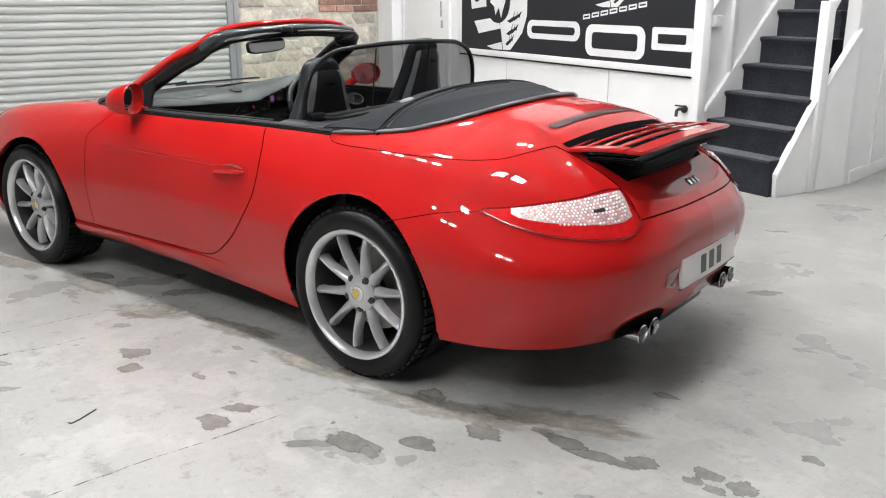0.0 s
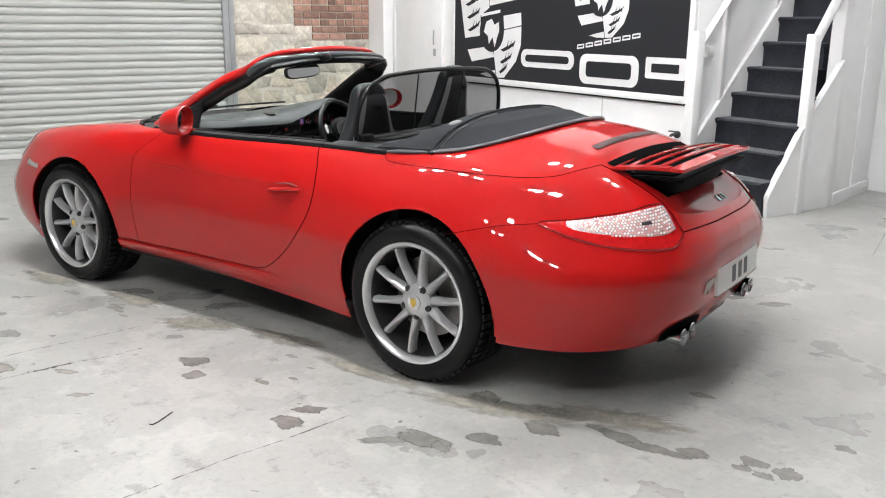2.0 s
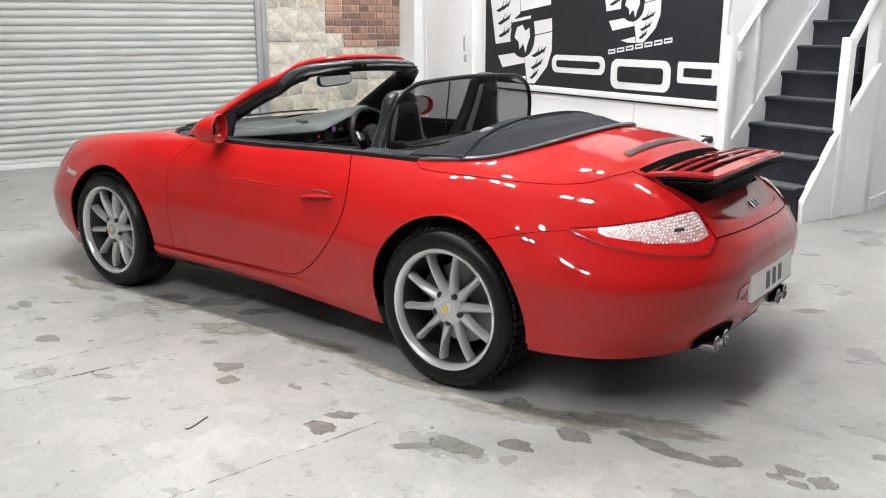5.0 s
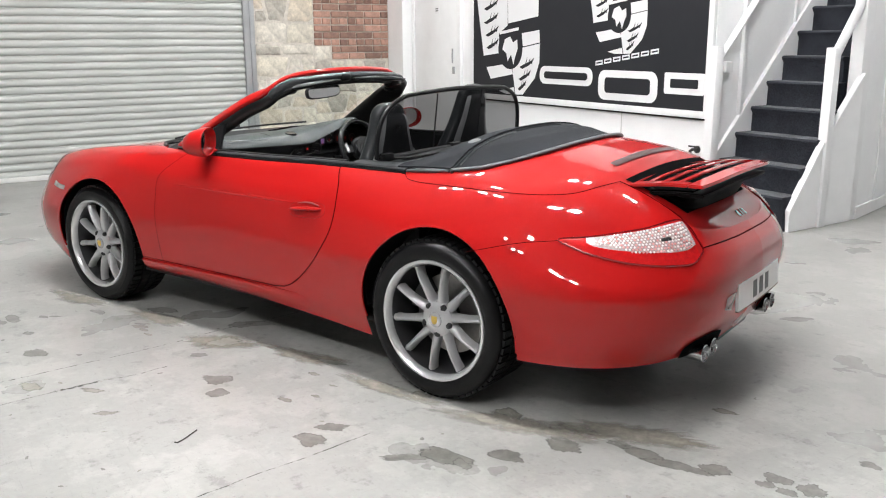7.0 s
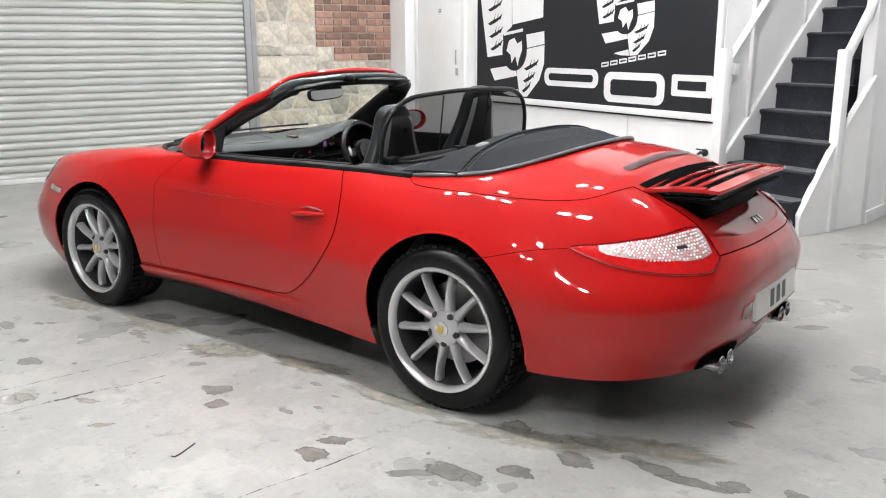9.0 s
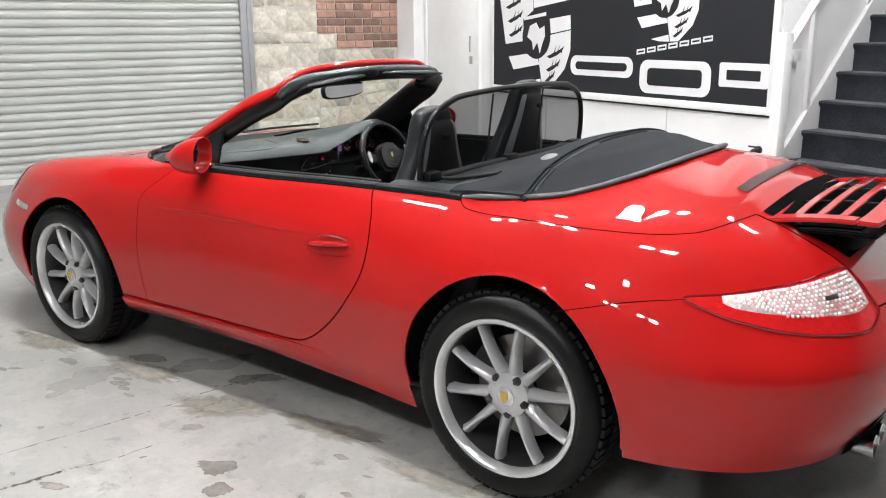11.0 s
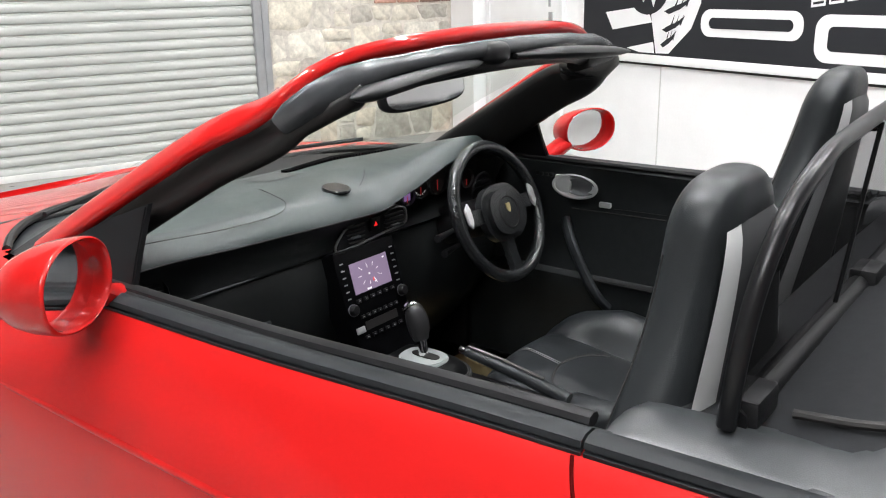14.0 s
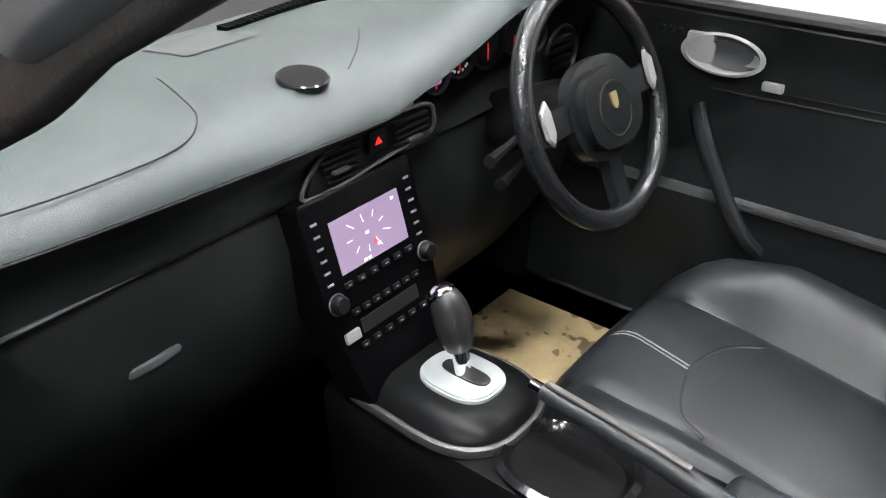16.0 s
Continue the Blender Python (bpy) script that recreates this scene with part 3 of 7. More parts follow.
# ---- marks on the floor ----
def ragged(m, scale, low, high):
    """Lets a mark fade out towards its edge and break up with its own noise."""
    nt = m.node_tree
    p = nt.nodes["Principled BSDF"]
    at = nt.nodes.new("ShaderNodeAttribute")
    at.attribute_name = "body"
    co = nt.nodes.new("ShaderNodeTexCoord")
    no = nt.nodes.new("ShaderNodeTexNoise")
    no.inputs["Scale"].default_value = scale
    no.inputs["Detail"].default_value = 6
    no.inputs["Roughness"].default_value = 0.7
    nt.links.new(co.outputs["Object"], no.inputs["Vector"])
    add = nt.nodes.new("ShaderNodeMath")
    add.operation = "ADD"
    nt.links.new(at.outputs["Fac"], add.inputs[0])
    nt.links.new(no.outputs["Fac"], add.inputs[1])
    mr = nt.nodes.new("ShaderNodeMapRange")
    mr.inputs["From Min"].default_value = low
    mr.inputs["From Max"].default_value = high
    nt.links.new(add.outputs[0], mr.inputs["Value"])
    clear = nt.nodes.new("ShaderNodeBsdfTransparent")
    mix = nt.nodes.new("ShaderNodeMixShader")
    nt.links.new(mr.outputs[0], mix.inputs[0])
    nt.links.new(clear.outputs[0], mix.inputs[1])
    nt.links.new(p.outputs[0], mix.inputs[2])
    nt.links.new(mix.outputs[0], nt.nodes["Material Output"].inputs[0])


def set_body(ob, values):
    layer = ob.data.attributes.new("body", "FLOAT", "POINT")
    layer.data.foreach_set("value", values)


DAMP = material("damp_concrete", (0.185, 0.182, 0.165), 0.34, grain=0.15, grain_scale=40, stain=0.35, stain_scale=14)
DAMP2 = material("old_oil_mark", (0.26, 0.25, 0.215), 0.5, grain=0.15, grain_scale=40, stain=0.30, stain_scale=14)
CRACK = material("crack_dirt", (0.12, 0.115, 0.10), 0.9, grain=0.3)
TWIG = material("dark_twig", (0.05, 0.045, 0.04), 0.8)
ragged(DAMP, 38, 0.52, 0.86)
ragged(DAMP2, 38, 0.62, 1.15)
ragged(CRACK, 26, 0.98, 1.16)
fs = random.Random(5)
count = 0


def mark(x, y, a, b, turn, mat=DAMP, name="floor_stain"):
    global count
    count += 1
    n = 84
    bm = bmesh.new()
    seed = count * 3.7
    pts = []
    for k in range(n):
        t = 2 * math.pi * k / n
        r = 1 + 0.55 * noise.noise(Vector((math.cos(t) * 1.1 + seed, math.sin(t) * 1.1, seed))) + 0.22 * noise.noise(Vector((math.cos(t) * 4 + seed, math.sin(t) * 4, 3))) + 0.16 * noise.noise(Vector((math.cos(t) * 11 + seed, math.sin(t) * 11, 7))) + 0.08 * noise.noise(Vector((math.cos(t) * 25 + seed, math.sin(t) * 25, 9)))
        p = Vector((a * r * math.cos(t), b * r * math.sin(t), 0))
        pts.append(Matrix.Translation((x, y, 0.0006 + 0.0002 * (count % 5))) @ Matrix.Rotation(radians(turn), 4, "Z") @ p)
    middle = sum(pts, Vector()) / n
    rings, body = [], []
    for f, amount in ((1.12, 0.0), (0.92, 0.42), (0.70, 0.8), (0.35, 1.0)):
        rings.append([bm.verts.new(middle.lerp(p, f)) for p in pts])
        body += [amount] * n
    for a, b in zip(rings, rings[1:]):
        for k in range(n):
            bm.faces.new((a[k], a[(k + 1) % n], b[(k + 1) % n], b[k]))
    bm.faces.new(rings[-1])
    ob = part(name, bm, mat, smooth=False)
    set_body(ob, body)
    tagged(ob, "dark damp stain on the grey concrete floor", "stain", "floor stains", kind="structure")


for x, y, a, b, turn in ((.32, -1.24, .075, .045, 20), (.45, -1.335, .05, .035, 10), (1.06, -1.42, .06, .04, 0), (1.06, -1.295, .05, .03, 40), (1.44, -1.32, .09, .02, 40), (1.53, -1.24, .085, .04, 0), (1.62, -1.25, .04, .02, -30),
                         (1.71, -1.11, .06, .035, 0), (1.84, -.92, .06, .05, 0), (2.00, -.80, .05, .02, 0), (2.10, -.82, .09, .035, -10), (2.24, -.835, .10, .03, 5), (2.33, -.79, .05, .035, 0), (2.52, -.73, .045, .03, 0), (2.50, -.79, .03, .02, 0), (2.63, -.74, .045, .04, 20), (2.57, -.80, .03, .02, 0),
                         (-.63, -1.52, .07, .035, 0), (.585, -.80, .07, .018, 10), (-.674, -.936, .035, .014, 30), (-.594, -.975, .03, .010, 10), (-.56, -.95, .014, .008, 0), (-.09, -.607, .07, .03, 30), (-.70, -.76, .08, .04, 20), (-.95, -.98, .06, .022, -10), (-.14, -.66, .05, .08, -20), (-1.22, -1.31, .07, .03, -10), (-1.20, -1.38, .04, .02, 0), (-1.06, -1.16, .03, .012, 30), (-1.11, -1.20, .03, .015, 0),
                         (2.12, 1.05, .09, .03, 30), (2.75, -.45, .03, .02, 0), (1.45, -2.0, .03, .015, 0)):
    mark(x, y, a, b, turn)
for x, y, a, b, turn in ((1.53, -.80, .06, .035, 0), (1.81, -.775, .07, .03, 0), (1.74, -.84, .03, .02, 0), (1.14, -.86, .05, .03, 20), (-.016, -.912, .10, .065, 30), (-.55, -1.0, .05, .02, 20), (.62, -.95, .03, .015, 0), (-.5, -1.02, .04, .012, 0), (-.42, -1.05, .03, .01, 0), (.78, -1.0, .02, .008, 0), (.72, -1.22, .035, .016, 0), (.80, -1.12, .02, .012, 0), (.25, -1.72, .05, .02, 40), (.0, -1.62, .05, .02, 20), (-.25, -1.75, .06, .03, 0), (2.2, -.3, .05, .02, 0)):
    mark(x, y, a, b, turn, DAMP2)
for i in range(46):
    x, y = fs.uniform(-1.6, 3.2), fs.uniform(-2.4, -0.75)
    mark(x, y, fs.uniform(0.004, 0.014), fs.uniform(0.003, 0.008), fs.uniform(0, 180), fs.choice((DAMP, DAMP2)), "floor_spot")


DUST = material("brown_floor_dust", (0.33, 0.305, 0.26), 0.8, grain=0.2, grain_scale=30, stain=0.3, stain_scale=9)
ragged(DUST, 7, 0.95, 1.75)
for x, y, a, b, turn in ((-.05, -.92, .22, .10, 20), (.42, -.82, .30, .07, 5), (-.65, -.86, .30, .08, 0), (1.62, -.86, .34, .10, 12), (1.98, -.70, .30, .10, 22), (-1.25, -.90, .30, .09, 0), (.95, -.90, .30, .06, 0)):
    mark(x, y, a, b, turn, DUST, "floor_dust")


def crack(points, width, name="floor_crack"):
    path = smooth_path([(x, y, 0) for x, y in points], 10)
    bm = bmesh.new()
    rows_ = []
    for i, p in enumerate(path):
        d = (path[min(i + 1, len(path) - 1)] - path[max(i - 1, 0)]).normalized()
        side = Vector((-d.y, d.x, 0))
        w = width * (0.45 + 0.9 * abs(noise.noise(p * 9)))
        j = side * noise.noise(p * 14 + Vector((3, 0, 0))) * 0.006
        rows_.append((bm.verts.new(p + j + side * w + Vector((0, 0, 0.0018))), bm.verts.new(p + j - side * w + Vector((0, 0, 0.0018)))))
    for a, b in zip(rows_, rows_[1:]):
        bm.faces.new((a[0], b[0], b[1], a[1]))
    ob = part(name, bm, CRACK, smooth=False)
    set_body(ob, [0.55] * len(ob.data.vertices))
    tagged(ob, "thin dirty joint line in the concrete floor", "crack", kind="structure")


crack([(-0.60, -2.4), (-0.47, -2.05), (-0.38, -1.74), (-0.33, -1.54), (-0.25, -1.24), (-0.20, -0.99), (-0.18, -0.80), (-0.11, -0.56), (-0.06, -0.30)], 0.0050)
crack([(-0.28, -2.3), (-0.16, -1.91), (-0.11, -1.72), (-0.06, -1.54), (0.0, -1.40), (0.03, -1.24)], 0.0042)
crack([(0.94, -2.75), (1.00, -2.30), (1.06, -1.95), (1.10, -1.74), (1.15, -1.53), (1.21, -1.24)], 0.0042)
crack([(-0.11, -1.72), (-0.085, -1.63), (-0.06, -1.54)], 0.013)
crack([(1.7, 3.2), (2.3, 3.0), (3.0, 2.8)], 0.004)
crack([(2.3, 4.4), (2.3, 3.4), (2.35, 2.4)], 0.004)
tagged(part("small_stick", tube([(0.682, -1.724, 0.003), (0.694, -1.720, 0.003), (0.690, -1.690, 0.003), (0.666, -1.612, 0.003)], 0.0024, 6), TWIG), "thin dark stick lying on the concrete floor", "stick")


# ---- the car ----
car = new("sports_car")
tagged(car, "glossy red open-top sports car parked on the garage floor", "car")

XF0, XR0, XA, XB = -2.20, 2.20, -1.15, 1.25  # nose, tail, where the ends begin to round


def table(xs, ys):
    return pchip(xs, ys)


SX = (-2.2, -1.9, -1.6, -1.175, -0.8, -0.5, 0.0, 0.5, 0.85, 1.175, 1.5, 1.8, 2.0, 2.2)
LEVELS = [  # height and half-width along the car, nose x, tail x, roundness front and rear
    (table(SX, (.20, .19, .17, .18, .230, .232, .218, .192, .174, .212, .245, .245, .25, .265)),
     table(SX, (.80, .80, .80, .81, .785, .775, .77, .775, .79, .83, .855, .86, .86, .86)), -2.07, 2.125, 2.6, 3.1),
    (table(SX, (.27, .27, .28, .29, .30, .30, .30, .30, .30, .31, .33, .34, .35, .36)),
     table(SX, (.84, .84, .84, .85, .825, .81, .805, .815, .84, .87, .875, .87, .87, .87)), -2.16, 2.175, 2.7, 3.2),
    (table(SX, (.38, .38, .40, .42, .42, .42, .42, .42, .42, .43, .44, .44, .44, .45)),
     table(SX, (.85, .85, .86, .875, .845, .825, .822, .835, .865, .897, .895, .885, .88, .88)), -2.19, 2.2, 2.8, 3.2),
    (table(SX, (.48, .48, .51, .55, .55, .55, .55, .55, .55, .55, .55, .54, .54, .54)),
     table(SX, (.84, .84, .855, .875, .847, .826, .825, .838, .868, .902, .897, .885, .88, .88)), -2.18, 2.212, 2.9, 3.1),
    (table(SX, (.57, .58, .63, .69, .708, .715, .715, .71, .70, .685, .66, .64, .63, .62)),
     table(SX, (.80, .80, .81, .832, .816, .803, .798, .799, .820, .860, .864, .838, .825, .825)), -2.12, 2.2, 3.0, 2.8),
    (table(SX, (.63, .66, .73, .785, .798, .800, .800, .800, .795, .78, .755, .71, .69, .66)),
     table(SX, (.74, .745, .755, .77, .765, .762, .755, .745, .748, .790, .800, .778, .768, .768)), -2.03, 2.17, 3.1, 2.75),
    (table(SX, (.66, .712, .782, .838, .862, .865, .868, .875, .874, .868, .835, .775, .735, .69)),
     table(SX, (.66, .67, .672, .675, .675, .695, .69, .668, .655, .695, .720, .725, .730, .730)), -2.0, 2.14, 3.3, 2.65),
]
ZC = table((-2.00, -1.85, -1.6, -1.3, -1.0, -0.8, 0.9, 1.2, 1.42, 1.55, 1.70, 1.80, 1.90, 1.97, 2.03, 2.08, 2.13), (.655, .70, .765, .82, .858, .885, .96, .985, .992, .980, .945, .895, .842, .803, .764, .725, .69))


def outline(level, tau):
    """Point of a level's plan outline, tau from the nose (0) to the tail (1), left side as positive half-width."""
    zt, wt, xf, xr, pf, pr = LEVELS[level]
    a = 0.5 - 0.5 * np.cos(np.pi * tau)
    x0 = XF0 + (XR0 - XF0) * (0.55 * a + 0.45 * tau)
    x = np.where(x0 < XA, XA + (x0 - XA) * (XA - xf) / (XA - XF0), np.where(x0 > XB, XB + (x0 - XB) * (xr - XB) / (XR0 - XB), x0))
    kf = np.clip((XA - x) / (XA - xf), 0, 1)
    kr = np.clip((x - XB) / (xr - XB), 0, 1)
    w = wt(x) * (1 - kf ** pf) ** (1 / pf) * (1 - kr ** pr) ** (1 / pr)
    return x, w, zt(x)


NT, SUB = 260, 7
taus = np.linspace(0, 1, NT)
rows = []
for lv in range(len(LEVELS)):
    x, w, z = outline(lv, taus)
    rows.append(np.stack([x, w, z], 1))
xs6, w6, z6 = outline(6, taus)
tail = np.clip((xs6 - 1.50) / 0.35, 0, 1)  # the engine lid is flatter across than the bonnet
for t, f, g in ((0.16, 0.30, 0.56), (0.40, 0.64, 0.86), (0.70, 0.91, 0.97), (1.0, 1.0, 1.0)):
    rows.append(np.stack([xs6, w6 * (1 - t), z6 + (ZC(xs6) - z6) * (f + (g - f) * tail)], 1))
rows = np.array(rows)  # control rows x columns x 3
TOP0 = 6


def spline_rows(c, sub):
    n = len(c)
    ext = np.concatenate([2 * c[:1] - c[1:2], c, (c[-2:-1] * np.array([1, -1, 1]))])
    out = []
    for i in range(n - 1):
        p0, p1, p2, p3 = ext[i], ext[i + 1], ext[i + 2], ext[i + 3]
        for k in range(sub):
            t = k / sub
            out.append(0.5 * (2 * p1 + (p2 - p0) * t + (2 * p0 - 5 * p1 + 4 * p2 - p3) * t ** 2 + (3 * p1 - p0 - 3 * p2 + p3) * t ** 3))
    out.append(c[-1])
    return np.array(out)


G = spline_rows(rows, SUB)  # body surface grid, half
NR = len(G)
ARCHES = ((-1.108, 0.318, 0.372), (1.204, 0.326, 0.381))


def bonnet_edge(y):
    return -1.03 + 0.225 * (abs(y) / 0.581) ** 3.6


def cowl_x(y):
    return -0.93 + 0.24 * (abs(y) / 0.64) ** 2.0


TONNEAU = pchip((0.0, .184, .357, .476, .585, .632, .655, .668, .75), (1.490, 1.468, 1.412, 1.340, 1.240, 1.135, 1.0, 0.90, 0.80))


def tonneau_x(y):
    return float(TONNEAU(abs(y)))


def keep(x, w, z, row):
    if row > TOP0 * SUB + 0.5 and bonnet_edge(w) < x < tonneau_x(w) - 0.045:
        return False
    return True


def body_mesh():
    """Both halves of the shell, cut at the arches and the cockpit, split into panels with common normals."""
    P = G.copy()
    # snap points near the arch circles onto them
    for cx, cz, r in ARCHES:
        d = np.hypot(P[:, :, 0] - cx, P[:, :, 2] - cz)
        near = (np.abs(d - r) < 0.012) & (P[:, :, 1] > 0.45) & (P[:, :, 2] > cz - 0.05)
        s = np.where(near, r / np.maximum(d, 1e-6), 1)
        P[:, :, 0] = cx + (P[:, :, 0] - cx) * s
        P[:, :, 2] = cz + (P[:, :, 2] - cz) * s
        low = (P[:, :, 2] <= cz - 0.03) & (P[:, :, 1] > 0.45)
        for sgn in (-1, 1):
            near = low & (np.abs(P[:, :, 0] - (cx + sgn * r)) < 0.012)
            P[:, :, 0] = np.where(near, cx + sgn * r, P[:, :, 0])
    cut_out = np.zeros(P.shape[:2], bool)
    for cx, cz, r in ARCHES:
        for again in (0, 1):
            d = np.hypot(P[:, :, 0] - cx, P[:, :, 2] - cz)
            high = P[:, :, 2] >= cz - 0.001
            within = (P[:, :, 1] > 0.45) & np.where(high, d <= r + 5e-4, np.abs(P[:, :, 0] - cx) <= r + 5e-4)
            if again:
                break
            free = np.pad(~within, 1, constant_values=False)
            beside = np.zeros_like(within)
            for di in (0, 1, 2):
                for dj in (0, 1, 2):
                    beside |= free[di:di + within.shape[0], dj:dj + within.shape[1]]
            edge = within & beside
            s = np.where(edge & high, r / np.maximum(d, 1e-6), 1)
            P[:, :, 0] = cx + (P[:, :, 0] - cx) * s
            P[:, :, 2] = cz + (P[:, :, 2] - cz) * s
            P[:, :, 0] = np.where(edge & ~high, cx + r * np.sign(P[:, :, 0] - cx), P[:, :, 0])
        cut_out |= within
    du = np.gradient(P, axis=1)
    dv = np.gradient(P, axis=0)
    N = np.cross(du, dv)
    N /= np.maximum(np.linalg.norm(N, axis=2, keepdims=True), 1e-9)
    if N[NR // 4, NT // 2, 1] < 0:
        N = -N
    N[-1, :, 1] = 0
    N /= np.maximum(np.linalg.norm(N, axis=2, keepdims=True), 1e-9)
    panels = {}
    for side in (-1, 1):
        for i in range(NR - 1):
            for j in range(NT - 1):
                c = (P[i, j] + P[i + 1, j] + P[i, j + 1] + P[i + 1, j + 1]) / 4
                if cut_out[i:i + 2, j:j + 2].all() or not keep(c[0], c[1], c[2], i + 0.5):
                    continue
                x, w, z = c
                if i >= TOP0 * SUB:
                    name = "bonnet" if x < 0 else "rear_deck"
                    if x < 0 and w > 0.52:
                        name = "front_wing"
                    if x > 1.77:
                        name = "rear_bumper" if z < 0.66 else "engine_lid"
                elif x < -1.62 or (x < -1.3 and z < 0.5):
                    name = "front_bumper"
                elif x < -0.57:
                    name = "front_wing"
                elif z < 0.315 and x < 1.0:
                    name = "side_sill"
                elif x < 0.60:
                    name = "door"
                elif x > 1.5 and z < 0.70:
                    name = "rear_bumper"
                else:
                    name = "rear_wing"
                key = (name, side if name in ("front_wing", "side_sill", "door", "rear_wing") else 0)
                panels.setdefault(key, []).append((side, i, j))
    for (name, _), cells in panels.items():
        index, verts, norms, faces = {}, [], [], []

        def vid(side, i, j):
            k = (side if i < NR - 1 else 0, i, j)
            if k not in index:
                index[k] = len(verts)
                p, n = P[i, j], N[i, j]
                verts.append((p[0], side * p[1], p[2]))
                norms.append((n[0], side * n[1], n[2]))
            return index[k]
        for side, i, j in cells:
            q = [vid(side, i, j), vid(side, i, j + 1), vid(side, i + 1, j + 1), vid(side, i + 1, j)]
            if side > 0:
                q.reverse()
            if len({tuple(np.round(verts[a], 5)) for a in q}) < 3:
                continue
            faces.append(q)
        ob = link_mesh(name, verts, faces, RED, car, smooth=True, angle=180)
        ob.data.normals_split_custom_set_from_vertices(norms)
    return P


body_mesh()
from mathutils.bvhtree import BVHTree


def shell_tree():
    verts = [Vector((p[0], -p[1], p[2])) for row in G for p in row]
    faces = [(i * NT + j, i * NT + j + 1, (i + 1) * NT + j + 1, (i + 1) * NT + j) for i in range(NR - 1) for j in range(NT - 1)]
    return BVHTree.FromPolygons(verts, faces)


TREE = shell_tree()


def on_side(x, z):
    """The left flank's point at that x and z, and its normal."""
    hit, n, _, _ = TREE.ray_cast(Vector((x, -3, z)), Vector((0, 1, 0)))
    if hit is None:
        hit, n = Vector((x, -0.8, z)), Vector((0, -1, 0))
    if n.y > 0:
        n = -n
    return hit, n


def on_top(x, y):
    hit, n, _, _ = TREE.ray_cast(Vector((x, -abs(y) - 1e-4, 3)), Vector((0, 0, -1)))
    if hit is None:
        return Vector((x, y, 0.8)), Vector((0, 0, 1))
    if n.z < 0:
        n = -n
    s = 1 if y <= 0 else -1
    return Vector((hit.x, hit.y * s, hit.z)), Vector((n.x, n.y * s, n.z))


def on_back(y, z):
    hit, n, _, _ = TREE.ray_cast(Vector((4, -abs(y) - 1e-4, z)), Vector((-1, 0, 0)))
    if hit is None:
        return Vector((2.1, y, z)), Vector((1, 0, 0))
    if n.x < 0:
        n = -n
    s = 1 if y <= 0 else -1
    return Vector((hit.x, hit.y * s, hit.z)), Vector((n.x, n.y * s, n.z))


def flip(pts):
    return [Vector((p.x, -p.y, p.z)) for p in pts]


# thin dark beads on the shell stand in for shade inside the panel gaps
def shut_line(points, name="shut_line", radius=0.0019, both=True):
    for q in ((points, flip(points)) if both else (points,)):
        part(name, tube(q, radius, 6), GAP_SHADE, car)


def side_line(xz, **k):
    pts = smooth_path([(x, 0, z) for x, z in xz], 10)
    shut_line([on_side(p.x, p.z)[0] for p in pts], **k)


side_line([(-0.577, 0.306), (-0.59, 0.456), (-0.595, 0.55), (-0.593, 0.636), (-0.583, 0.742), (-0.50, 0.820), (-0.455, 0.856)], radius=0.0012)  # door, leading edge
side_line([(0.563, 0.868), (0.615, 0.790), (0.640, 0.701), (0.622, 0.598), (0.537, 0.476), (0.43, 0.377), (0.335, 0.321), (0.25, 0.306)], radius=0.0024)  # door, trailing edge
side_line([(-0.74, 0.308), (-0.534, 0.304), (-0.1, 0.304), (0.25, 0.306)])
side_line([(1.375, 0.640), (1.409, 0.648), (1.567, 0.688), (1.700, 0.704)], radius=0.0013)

# flared sill skirts under the doors and the fine crease along them
for s in (-1, 1):
    rings = []
    for x in np.linspace(-0.735, 0.70, 48):
        z0, z1 = float(LEVELS[0][0](x)), float(LEVELS[1][0](x))
        w0, w1 = float(LEVELS[0][1](x)), float(LEVELS[1][1](x))
        fade = min(1.0, max(0.0, (0.70 - x) / 0.55)) ** 1.5
        ring = []
        for f, o in ((0.985, -0.010), (0.985, 0.0015), (0.955, 0.010), (0.86, 0.0165), (0.65, 0.0175), (0.40, 0.0155), (0.18, 0.011), (0.04, 0.003), (0.02, -0.012)):
            w = w0 + (w1 - w0) * (f ** 0.8)
            ring.append((x, s * (w - 0.002 + o * fade - 0.004 * (1 - fade)), z0 + (z1 - z0) * f))
        rings.append(ring)
    part("sill_skirt", loft(rings), RED, car, "flared red sill", angle=35)
    ridge, radii = [], []
    for t in np.linspace(0, 1, 30):
        p, n = on_side(-0.47 + 0.85 * t, 0.716 - 0.006 * t)
        q = p - n * 0.0042
        ridge.append(Vector((q.x, q.y * -s, q.z)))
        radii.append(0.0044 + 0.0034 * math.sin(math.pi * t) ** 0.5)
    part("door_crease", tube(ridge, 0.005, 12, radii=radii), RED, car)

